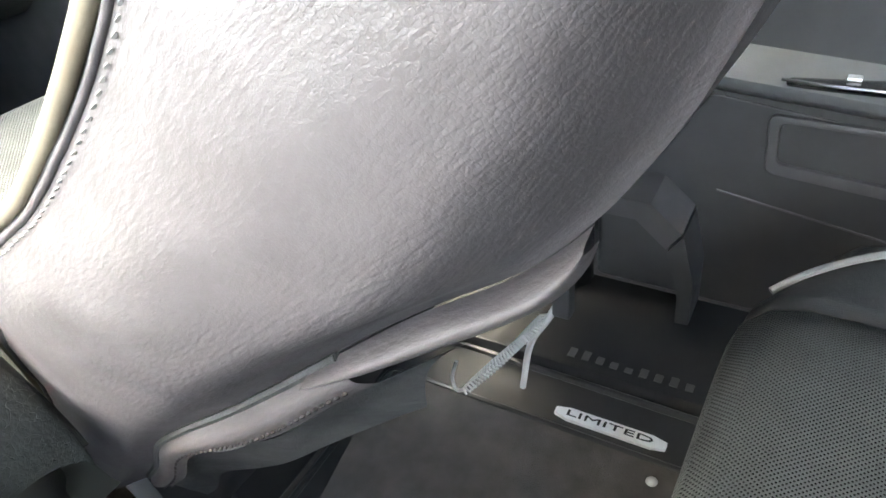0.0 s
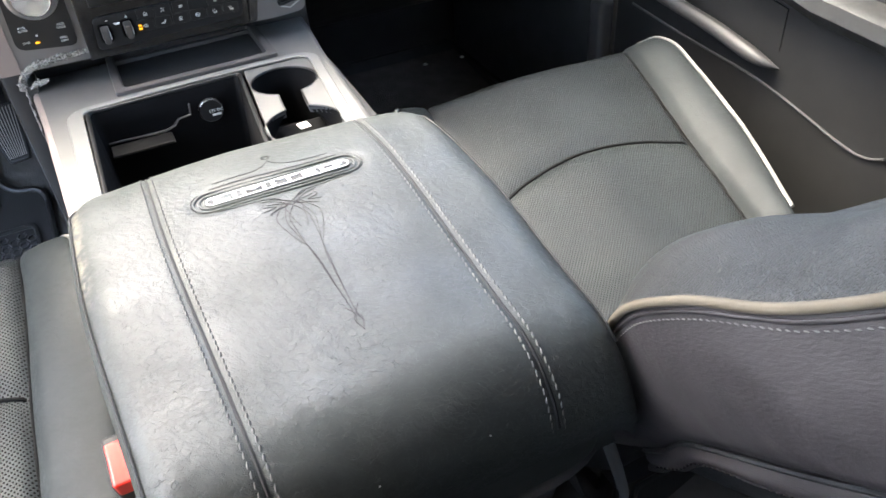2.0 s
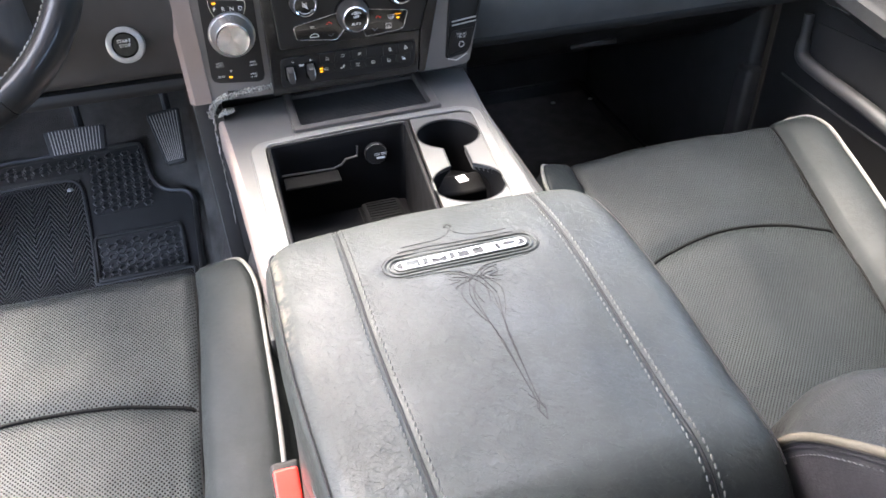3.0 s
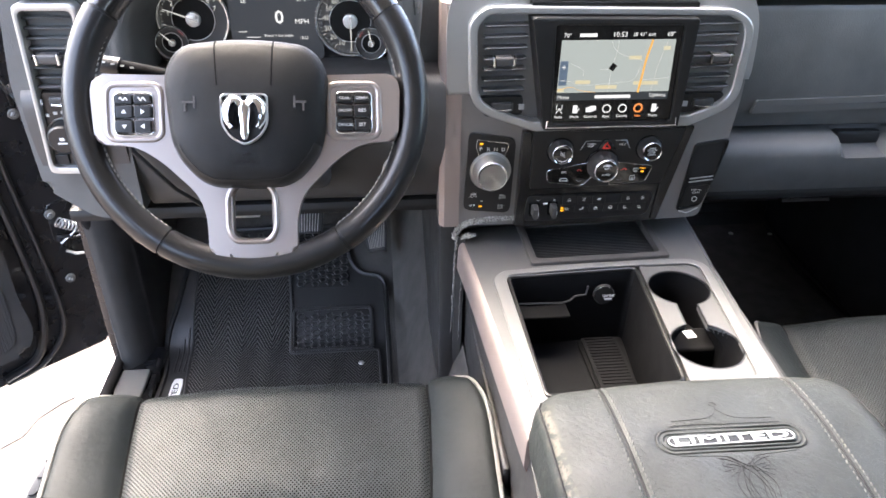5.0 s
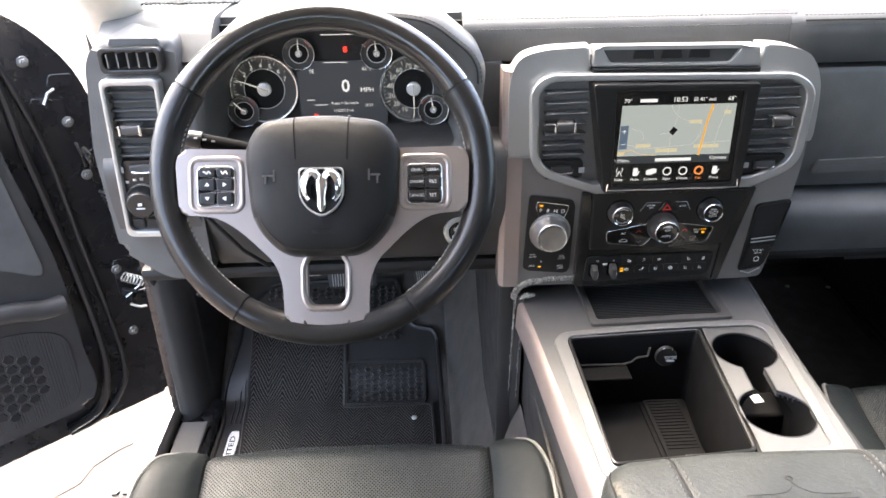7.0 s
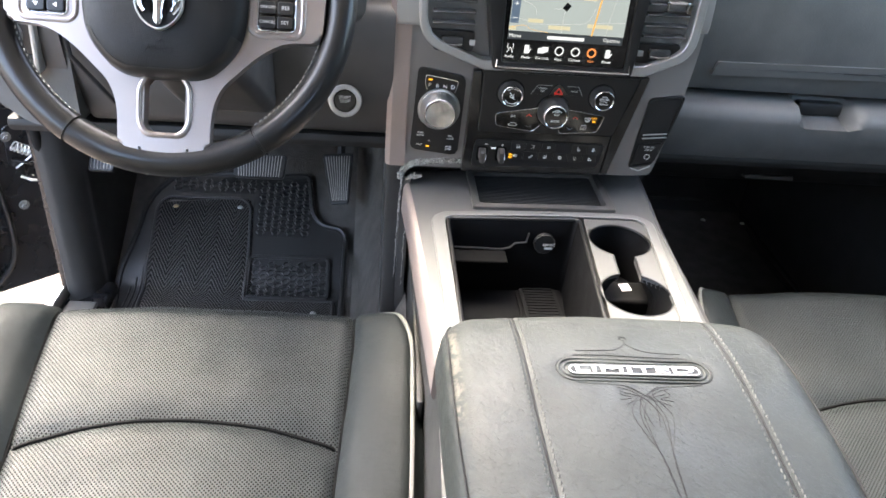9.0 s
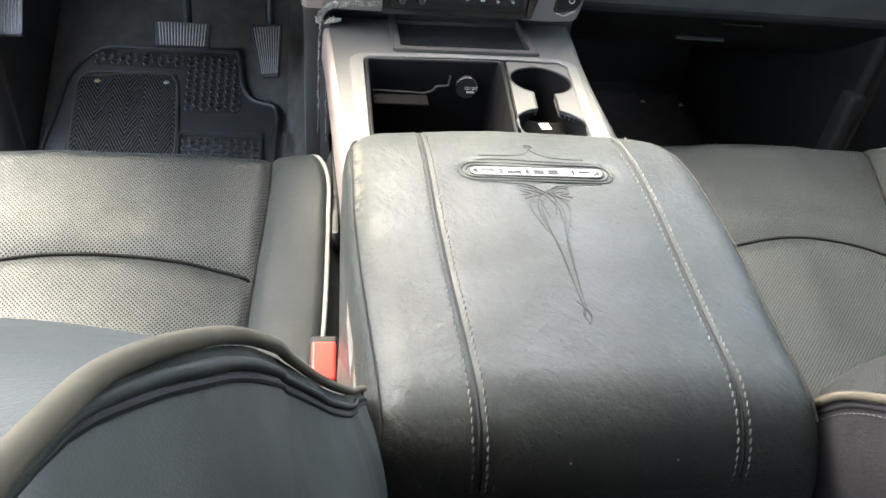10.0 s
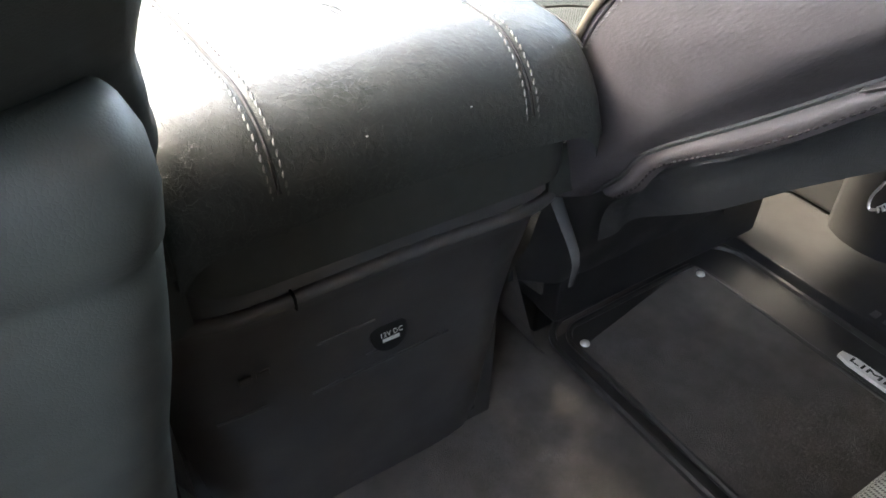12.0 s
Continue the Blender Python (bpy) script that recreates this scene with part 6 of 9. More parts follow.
# silver spokes: two side arms that run on into the lower fork
for s in (-1, 1):
    arm = [(0.060, 0.026), (0.155, 0.028), (0.160, 0.012), (0.157, -0.044), (0.118, -0.046), (0.092, -0.062), (0.055, -0.098), (0.047, -0.122), (0.046, -0.161), (0.022, -0.166), (0.022, -0.070), (0.050, -0.040)]
    arm = [(s * x, z) for x, z in arm]
    if s < 0:
        arm.reverse()
    bm = bm_new()
    wplate(bm, rpoly(arm, [0.004, 0.010, 0.006, 0.010, 0.02, 0.03, 0.02, 0.02, 0.006, 0.003, 0.003, 0.003] if s > 0 else [0.003, 0.003, 0.003, 0.006, 0.02, 0.02, 0.03, 0.02, 0.010, 0.006, 0.010, 0.004], 4), -0.0145, 0.016, 0.0042, seg=4)
    part("spoke", bm, WHEEL_SILVER, wheel, "satin silver spoke")
# bridge of the fork above and below its window
bm = bm_new()
wplate(bm, rpoly([(-0.0225, -0.169), (0.0225, -0.169), (0.0225, -0.066), (-0.0225, -0.066)], 0.001, 2), -0.0143, 0.016, 0.0, hole=rpoly([(-0.0205, -0.150), (0.0205, -0.150), (0.0205, -0.088), (-0.0205, -0.088)], 0.001, 2))
part("spoke_bridge", bm, WHEEL_SILVER, wheel, "satin silver lower bridge")
WIN_O = rpoly([(-0.020, -0.152), (0.020, -0.152), (0.028, -0.138), (0.028, -0.100), (0.018, -0.083), (-0.018, -0.083), (-0.028, -0.100), (-0.028, -0.138)], 0.008, 4)
WIN_I = rpoly([(-0.016, -0.146), (0.016, -0.146), (0.0225, -0.134), (0.0225, -0.102), (0.014, -0.089), (-0.014, -0.089), (-0.0225, -0.102), (-0.0225, -0.134)], 0.007, 4)
bm = bm_new()
wplate(bm, WIN_O, -0.018, 0.02, 0.003, hole=WIN_I)
part("fork_window_frame", bm, WHEEL_SILVER, wheel, "rounded silver window frame")

# airbag cover, domed, with two pressed lines
PAD = rpoly([(-0.044, -0.092), (0.044, -0.092), (0.078, -0.056), (0.085, 0.028), (0.068, 0.056), (0.0, 0.064), (-0.068, 0.056), (-0.085, 0.028), (-0.078, -0.056)], [0.02, 0.02, 0.03, 0.03, 0.025, 0.08, 0.025, 0.03, 0.03], 5)
bm = bm_new()
rings = []
for k, y in ((1.0, -0.004), (1.0, -0.014), (0.985, -0.024), (0.95, -0.031), (0.88, -0.036), (0.70, -0.040), (0.45, -0.042), (0.2, -0.043)):
    rings.append([wp(x * k, -0.016 + (z + 0.016) * k, y) for x, z in PAD])
skin(bm, rings)
part("airbag_cover", bm, PAD_SKIN, wheel, "grained black airbag cover")
PAD_RINGS = ((1.0, -0.014), (0.985, -0.024), (0.95, -0.031), (0.88, -0.036), (0.70, -0.040), (0.45, -0.042), (0.2, -0.043), (0.0, -0.043))


def pad_y(k):
    for (k1, y1), (k0, y0) in zip(PAD_RINGS, PAD_RINGS[1:]):
        if k >= k0:
            return y0 + (y1 - y0) * (min(k, k1) - k0) / (k1 - k0)
    return -0.043


for s in (-1, 1):
    bm = bm_new()
    ks = [0.36, 0.5, 0.6, 0.7, 0.78, 0.84, 0.88, 0.92, 0.95, 0.97, 0.985]
    tube(bm, [wp(s * (0.0255 + 0.004 * k), -0.016 + 0.0765 * k, pad_y(k) + 0.0004) for k in ks], 0.0009, 5)
    part("pressed_line", bm, VOID, wheel)
# smooth band along the foot of the cover
bm = bm_new()
foot = sorted([(x, z) for x, z in PAD if z < -0.050], key=lambda p: p[0])
rings = []
for k, up in ((1.003, 0.004), (1.004, 0.0), (0.987, -0.0012), (0.955, -0.0016), (0.915, -0.0016), (0.895, -0.0010), (0.885, 0.003)):
    rings.append([wp(x * k, -0.016 + (z + 0.016) * k, pad_y(min(1.0, k)) + up) for x, z in foot])
skin(bm, rings, closed=False, caps=False)
part("lower_trim", bm, TRIM_BLACK, wheel, "smooth black trim under the airbag cover")
# shield emblem as plain shapes
SH = rpoly([(-0.027, 0.026), (0.027, 0.026), (0.027, -0.010), (0.016, -0.026), (0.0, -0.034), (-0.016, -0.026), (-0.027, -0.010)], [0.006, 0.006, 0.012, 0.01, 0.006, 0.01, 0.012], 4)
SH = [(x * 0.88, -0.018 + (z + 0.002) * 0.88 - 0.004) for x, z in SH]
bm = bm_new()
wplate(bm, SH, -0.0475, 0.008, 0.0015, hole=[(x * 0.92, -0.018 + (z + 0.018) * 0.92) for x, z in SH])
em = part("emblem_rim", bm, STEEL, wheel, "chrome shield rim")
bm = bm_new()
wplate(bm, [(x * 0.93, -0.018 + (z + 0.018) * 0.93) for x, z in SH], -0.0450, 0.006, 0.0)
part("emblem_field", bm, PAD_SKIN, em)
def ep(x, z, y):
    """A place on the emblem."""
    return wp(x * 0.88, -0.018 + (z + 0.018) * 0.88 - 0.004, y)


# plain chrome shapes: two broad curls and a long wedge between them
for s in (-1, 1):
    bm = bm_new()
    pts = [(0.003, -0.002), (0.008, 0.004), (0.0145, 0.0035), (0.0195, -0.003), (0.0212, -0.013), (0.0195, -0.023), (0.0150, -0.0295)]
    tube(bm, smooth_line([ep(s * x, z, -0.0468) for x, z in pts], 6), [0.0040 + 0.0042 * math.sin(math.pi * min(1.0, 0.15 + 0.95 * i / 36)) for i in range(37)], 10, flat=0.5)
    part("emblem_curl", bm, CHROME, em, "plain chrome curl")
bm = bm_new()
rings = []
for z, w in ((0.001, 0.0035), (-0.006, 0.0085), (-0.012, 0.0078), (-0.020, 0.0062), (-0.028, 0.0055), (-0.035, 0.0060), (-0.040, 0.0048), (-0.043, 0.002)):
    rings.append([ep(x, z, -0.0465 + y) for x, y in ellipse(0, 0, w, 0.0042, 10)])
skin(bm, rings)
part("emblem_wedge", bm, CHROME, em, "plain chrome wedge")
bm = bm_new()
for s in (-1, 1):
    tube(bm, [ep(s * 0.0105, -0.010, -0.0455), ep(s * 0.0100, -0.020, -0.0455), ep(s * 0.0085, -0.030, -0.0455)], [0.0012, 0.0026, 0.0010], 8, flat=0.5)
part("emblem_shadow_gap", bm, VOID, em)


def keypad(s, rows, words):
    x0, x1, z0, z1 = (0.092, 0.128, -0.034, 0.007) if s > 0 else (-0.135, -0.098, -0.034, 0.007)
    bm = bm_new()
    wplate(bm, rrect(x0 - 0.002, z0 - 0.002, x1 + 0.002, z1 + 0.002, 0.006), -0.0165, 0.006, 0.0012, hole=rrect(x0, z0, x1, z1, 0.005))
    k = part("keypad_rim", bm, CHROME, wheel, "chrome keypad rim")
    bm = bm_new()
    tube(bm, [wp(x, z, -0.0138) for x, z in rrect(x0 - 0.009, z0 - 0.006, x1 + 0.009, z1 + 0.010, 0.010)], 0.0034, 10, closed=True, flat=0.7)
    part("spoke_ridge", bm, WHEEL_SILVER, wheel, "raised silver ridge round the keypad", smooth=75)
    bm = bm_new()
    wplate(bm, rrect(x0, z0, x1, z1, 0.005), -0.0145, 0.003, 0.0)
    part("keypad_base", bm, GLOSS_BLACK, k)
    tops = [z1, z1 - (z1 - z0) * 0.27, z1 - (z1 - z0) * 0.635, z0]
    for r in range(rows):
        for c in range(2):
            cx, cz = x0 + (x1 - x0) * (0.25 + 0.5 * c), (tops[r] + tops[r + 1]) / 2
            hw, hh = (x1 - x0) * 0.225, (tops[r] - tops[r + 1]) * 0.42
            bm = bm_new()
            wplate(bm, rrect(cx - hw, cz - hh, cx + hw, cz + hh, 0.0022, 3), -0.0185, 0.005, 0.0012, seg=2)
            key = part("key", bm, TRIM_BLACK, k)
            word = words[r * 2 + c]
            if word:
                text("key_text", word, 0.0052 if len(word) < 4 else 0.0043, WM @ pose(cx, -0.0188, cz, 90, 0, 0), WHITE, key, depth=0.0001)
            else:
                bm = bm_new()
                if r == 0:
                    tube(bm, [wp(cx - 0.004 + 0.001 * i, cz + 0.0018 * math.sin(i * 1.3 + c), -0.0187) for i in range(9)], 0.0006, 5)
                else:
                    ax = Vector((0, 1)) if c == 0 else Vector((1, 0))
                    ax = ax * (1 if (r == 1) else -1)
                    sd = Vector((-ax.y, ax.x))
                    o = [Vector((cx, cz)) + ax * 0.0024, Vector((cx, cz)) - ax * 0.0016 + sd * 0.0026, Vector((cx, cz)) - ax * 0.0016 - sd * 0.0026]
                    wplate(bm, [tuple(p) for p in o], -0.0189, 0.0006, 0.0)
                part("key_symbol", bm, WHITE, key)


keypad(-1, 3, ["", "", "", "", "", ""])
keypad(1, 3, ["GEAR-", "GEAR+", "ON/OFF", "RES", "CANCEL", "SET"])
text("airbag_text", "SRS\nAIRBAG", 0.0072, WM @ pose(0.0, -0.0415, -0.062, 90, 0, 0), DARK_PLASTIC, wheel, depth=0.0004)
for s in (-1, 1):
    bm = bm_new()
    box(bm, (s * 0.056 - 0.006, -0.0416, -0.006), (s * 0.056 + 0.006, -0.0404, -0.004), m=WM)
    box(bm, (s * 0.050 - 0.001, -0.0416, -0.011), (s * 0.050 + 0.001, -0.0404, 0.001), m=WM)
    box(bm, (s * 0.059 - 0.001, -0.0416, -0.014), (s * 0.059 + 0.001, -0.0404, -0.006), m=WM)
    part("horn_mark", bm, GREY_PLASTIC, wheel)
# hub behind and the column
bm = bm_new()
lathe(bm, [(0.0, 0.03), (0.045, 0.03), (0.055, 0.015), (0.055, -0.01), (0.0, -0.01)], WM @ pose(0, 0.008, 0, -90, 0, 0))
part("hub", bm, DARK_PLASTIC, wheel)
col = thing("steering_column", (-0.479, 0.0, 0.72), "black plastic steering column shroud with stalk", "steering column")
bm = bm_new()
rings = []
for y, w, h in ((0.045, 0.050, 0.045), (0.10, 0.055, 0.055), (0.20, 0.065, 0.065), (0.33, 0.07, 0.075)):
    rings.append([WM @ Vector((x, y, z - 0.012)) for x, z in rrect(-w, -h, w, h * 0.45, 0.018, 4)])
skin(bm, rings)
part("shroud", bm, GREY_PLASTIC, col)
bm = bm_new()
tube(bm, [WM @ Vector(p) for p in ((-0.06, 0.06, 0.030), (-0.11, 0.055, 0.040), (-0.158, 0.05, 0.048))], [0.007, 0.0075, 0.009], 10)
stalk = part("stalk", bm, VOID, col, "black light stalk")
bm = bm_new()
tube(bm, [WM @ Vector(p) for p in ((-0.148, 0.05, 0.0465), (-0.172, 0.05, 0.051))], [0.0105, 0.0095], 12)
part("stalk_end", bm, TRIM_BLACK, stalk, "grey twist end with pale print")
bm = bm_new()
for i in range(4):
    box(bm, (-0.165 + 0.010 * i, 0.0388, 0.0490 - 0.0020 * i), (-0.161 + 0.010 * i, 0.0396, 0.0510 - 0.0020 * i), m=WM)
part("stalk_marks", bm, GREY_PRINT, stalk)

# ---- centre stack ----
stack = thing("centre_stack", (-0.01, 0.1, 0.54), "silver-framed centre stack with touch screen, vents and climate controls", "centre stack")
BODY = rpoly([(-0.243, 0.545), (0.150, 0.545), (0.192, 0.548), (0.214, 0.66), (0.224, 0.79), (0.206, 0.905), (0.185, 0.922), (-0.205, 0.925), (-0.243, 0.905), (-0.246, 0.70)], [0.004, 0.01, 0.01, 0.05, 0.05, 0.02, 0.03, 0.03, 0.03, 0.05], 5)
# body in a darker copy of the brow's silver, shade put into colour
bm = bm_new()
rings = []
for k, y, dz in ((0.99, 0.30, -0.070), (1.0, 0.10, -0.016), (1.0, 0.066, 0.0), (0.985, 0.052, 0.0)):
    rings.append([Vector((-0.012 + (x + 0.012) * k, y, 0.74 + (z - 0.74) * k + dz * smoothstep(0.85, 0.93, z))) for x, z in BODY])
skin(bm, rings)
part("body", bm, SHADED_SILVER, stack, "silver painted stack body, coloured darker than its brow as shade")


def face(bm, outline, y, depth, bevel=0.002, hole=None, seg=2):
    prism(bm, outline, Matrix.Translation((0, y, 0)), depth, bevel, seg, hole)


# satin silver brow over the screen with an open tray
# lightened in colour for the light on this upward face of the stack
for name_, out_, in_ in (
        ("brow_left", [(-0.2390, 0.770), (-0.2400, 0.835), (-0.2405, 0.871), (-0.2365, 0.898), (-0.2290, 0.9135), (-0.2160, 0.9235), (-0.1890, 0.930), (-0.1570, 0.932), (-0.1270, 0.933)], [(-0.1230, 0.892), (-0.1460, 0.892), (-0.1780, 0.891), (-0.1950, 0.886), (-0.2040, 0.874), (-0.2060, 0.854), (-0.2058, 0.835), (-0.2015, 0.770)]),
        ("brow_right", [(0.2215, 0.785), (0.2195, 0.835), (0.2140, 0.875), (0.2010, 0.904), (0.1830, 0.920), (0.1510, 0.929), (0.1190, 0.931)], [(0.1180, 0.888), (0.1450, 0.888), (0.1710, 0.886), (0.1900, 0.880), (0.2000, 0.863), (0.2035, 0.835), (0.2040, 0.785)])):
    o = [(p.x, p.y) for p in smooth_line([(x, z, 0) for x, z in out_], 4)] + [(p.x, p.y) for p in smooth_line([(x, z, 0) for x, z in in_], 4)]
    if name_ == "brow_left":
        o.reverse()
    bm = bm_new()
    face(bm, o, 0.0455, 0.035, 0.006, seg=4)
    part(name_, bm, BROW_SILVER, stack, "rounded satin silver brow, coloured lighter as if lit from above", smooth=60)
bm = bm_new()
face(bm, rpoly([(-0.124, 0.889), (0.117, 0.886), (0.117, 0.902), (-0.124, 0.905)], 0.002, 2), 0.036, 0.03, 0.002)
part("veneer_strip", bm, BLACK_WOOD, stack, "dark streaked veneer strip")
bm = bm_new()
face(bm, rpoly([(-0.124, 0.905), (0.117, 0.902), (0.1135, 0.9305), (-0.1235, 0.9325)], 0.004, 3), 0.041, 0.030, 0.003, hole=rpoly([(-0.098, 0.911), (0.072, 0.909), (0.086, 0.930), (-0.112, 0.932)], 0.004, 3))
part("tray_frame", bm, BROW_SILVER, stack, "silver frame of the upper tray")
bm = bm_new()
face(bm, rpoly([(-0.098, 0.911), (0.072, 0.909), (0.086, 0.930), (-0.112, 0.932)], 0.004, 3), 0.045, 0.02, 0.0)
up = part("upper_tray", bm, GREY_PLASTIC, stack, "black tray with raised plain blocks")
for x in (-0.052, -0.012, 0.028):
    bm = bm_new()
    face(bm, rpoly([(x - 0.016, 0.9155), (x + 0.016, 0.915), (x + 0.013, 0.928), (x - 0.013, 0.9285)], 0.002, 2), 0.0425, 0.004, 0.0008)
    part("raised_block", bm, TRIM_BLACK, up)

# bright ring around vents and screen
RING_O = rpoly([(-0.107, 0.716), (0.133, 0.720), (0.203, 0.752), (0.203, 0.872), (0.172, 0.894), (-0.188, 0.900), (-0.212, 0.880), (-0.206, 0.752)], [0.002, 0.002, 0.03, 0.03, 0.02, 0.02, 0.03, 0.035], 5)
RING_I = rpoly([(-0.112, 0.731), (0.130, 0.737), (0.188, 0.760), (0.190, 0.866), (0.168, 0.884), (-0.182, 0.889), (-0.199, 0.874), (-0.195, 0.762)], [0.002, 0.002, 0.025, 0.025, 0.015, 0.015, 0.022, 0.028], 5)
bm = bm_new()
face(bm, RING_O, 0.030, 0.03, 0.003, hole=RING_I, seg=3)
part("bright_ring", bm, BROW_SILVER, stack, "bright satin silver ring around vents and screen")
bm = bm_new()
face(bm, RING_I, 0.058, 0.006, 0.0)
part("vent_backing", bm, VOID, stack)
for x0, x1, xt in ((-0.190, -0.126, -0.162), (0.117, 0.184, 0.153)):
    louvre("air_vent", x0, 0.772, x1, 0.880, 0.034, 7, stack, skew=0.02)
    vent_tab(xt, 0.026, 0.827, stack)
    bm = bm_new()
    face(bm, rpoly([(x0 + (0.006 if x0 < 0 else 0), 0.738), (x1 - (0 if x0 < 0 else 0.012), 0.740), (x1, 0.768), (x0, 0.768)], 0.006, 3), 0.040, 0.01, 0.001)
    part("vent_sill", bm, TRIM_BLACK, stack)
    thumb_wheel((x0 + x1) / 2, 0.034, 0.754, 0.017, stack)

# touch screen
scr = thing("touch_screen", (0, 0.02, 0.72), "lit touch screen showing a road map in a black housing", "screen")
bm = bm_new()
face(bm, rpoly([(-0.098, 0.722), (0.110, 0.722), (0.114, 0.884), (-0.126, 0.887)], 0.006, 3), 0.018, 0.04, 0.003, hole=rpoly([(-0.086, 0.733), (0.097, 0.733), (0.093, 0.874), (-0.091, 0.876)], 0.004, 3))
part("housing", bm, TRIM_BLACK, scr, "satin black screen housing")
bm = bm_new()
tube(bm, [(-0.093, 0.0165, 0.738), (-0.094, 0.0165, 0.7275), (-0.080, 0.0165, 0.727), (0.092, 0.0165, 0.7275), (0.104, 0.0165, 0.728), (0.103, 0.0165, 0.740)], 0.0016, 6)
part("chrome_edge", bm, CHROME, scr)
bm = bm_new()
face(bm, rpoly([(-0.087, 0.732), (0.098, 0.732), (0.094, 0.875), (-0.092, 0.877)], 0.004, 3), 0.024, 0.006, 0.0)
part("glass", bm, GLOSS_BLACK, scr, "black screen glass")
MAP_GREY, MAP_ROAD = glow("map_grey", (0.24, 0.262, 0.255), 0.085), glow("map_orange", (0.8, 0.40, 0.06), 0.045)
MAP_LINE, SCREEN_WHITE, SCREEN_DARK = glow("map_line", (0.5, 0.49, 0.46), 0.055), glow("screen_white", (0.8, 0.8, 0.8), 0.055), glow("screen_dark", (0.03, 0.035, 0.04), 0.06)
ICON_ORANGE = glow("icon_orange", (0.95, 0.30, 0.08), 0.05)


def px(u, v, y=0.0232):
    """A place on the screen: u to the right, v down, both from 0 to 1."""
    return Vector((-0.0805 + 0.165 * u + 0.004 * v * (u - 0.2), y, 0.868 - 0.131 * v))


def screen_quad(bm, u0, v0, u1, v1, y=0.0234, d=0.0003):
    a = [px(u0, v1, y), px(u1, v1, y), px(u1, v0, y), px(u0, v0, y)]
    skin(bm, [a, [p + Vector((0, d, 0)) for p in a]])


bm = bm_new()
screen_quad(bm, 0.0, 0.105, 1.0, 0.685)
mp = part("map", bm, MAP_GREY, scr, "grey road map")
bm = bm_new()
screen_quad(bm, 0.0, 0.690, 1.0, 0.775)
part("street_bar", bm, SCREEN_DARK, scr)
bm = bm_new()
tube(bm, smooth_line([px(0.79, 0.105, 0.0232), px(0.755, 0.30, 0.0232), px(0.735, 0.5, 0.0232), px(0.715, 0.685, 0.0232)], 6), 0.0060, 6, flat=0.06)
part("highway", bm, MAP_ROAD, mp, "orange highway line")
for pts in ([(0.43, 0.11), (0.47, 0.2), (0.55, 0.27), (0.72, 0.33)], [(0.50, 0.11), (0.49, 0.25), (0.47, 0.36)], [(0.36, 0.43), (0.44, 0.42), (0.46, 0.38)], [(0.0, 0.54), (0.12, 0.56), (0.2, 0.6), (0.5, 0.58), (0.66, 0.55), (0.72, 0.4)], [(0.1, 0.36), (0.2, 0.42), (0.22, 0.5)], [(0.84, 0.68), (0.87, 0.4), (0.93, 0.12)], [(0.46, 0.4), (0.45, 0.68)], [(0.74, 0.55), (0.99, 0.53)]):
    bm = bm_new()
    tube(bm, smooth_line([px(u, v, 0.0231) for u, v in pts], 5), 0.0006, 5, flat=0.3)
    part("side_street", bm, MAP_LINE, mp)
bm = bm_new()
tube(bm, smooth_line([px(0.0, 0.65, 0.0231), px(0.12, 0.62, 0.0231), px(0.2, 0.66, 0.0231), px(0.34, 0.683, 0.0231)], 5), 0.0012, 5, flat=0.2)
part("orange_road", bm, MAP_ROAD, mp)
CREAM = glow("label_cream", (0.72, 0.64, 0.42), 0.042)
for u, v, w in ((0.22, 0.565, 0.065), (0.43, 0.625, 0.095), (0.66, 0.30, 0.055), (0.78, 0.585, 0.11), (0.93, 0.2, 0.03), (0.03, 0.655, 0.03)):
    bm = bm_new()
    screen_quad(bm, u - w, v - 0.020, u + w, v + 0.020, 0.0228)
    part("street_label", bm, CREAM, mp, "small cream label bar")
bm = bm_new()
screen_quad(bm, 0.005, 0.33, 0.075, 0.60, 0.0228)
part("zoom_buttons", bm, glow("button_blue", (0.10, 0.14, 0.2), 0.05), mp)
bm = bm_new()
c = px(0.47, 0.40, 0.0226)
box(bm, (-0.004, -0.0004, -0.005), (0.004, 0.0004, 0.005), m=Matrix.Translation(c) @ Matrix.Rotation(radians(35), 4, "Y"))
part("position_marker", bm, GLOSS_BLACK, mp)
for word, u, v, sz, al in (("70°", 0.045, 0.055, 0.0085, "CENTER"), ("10:53", 0.50, 0.05, 0.0098, "CENTER"), ("SE", 0.635, 0.05, 0.0072, "CENTER"), ("41° out", 0.74, 0.05, 0.0076, "CENTER"), ("68°", 0.95, 0.05, 0.0085, "CENTER"), ("Menu", 0.06, 0.735, 0.0078, "CENTER"), ("Options", 0.90, 0.725, 0.0078, "CENTER"), ("+", 0.04, 0.40, 0.012, "CENTER"), ("–", 0.04, 0.54, 0.012, "CENTER")):
    p = px(u, v, 0.0225)
    text("screen_text", word, sz, facing(p.x, p.y, p.z), SCREEN_WHITE, scr, depth=0.0001)
for u0, u1, v in ((0.15, 0.30, 0.052), (0.34, 0.66, 0.735)):
    bm = bm_new()
    screen_quad(bm, u0, v - 0.018, u1, v + 0.018, 0.0226)
    part("name_bar", bm, SCREEN_WHITE, scr)
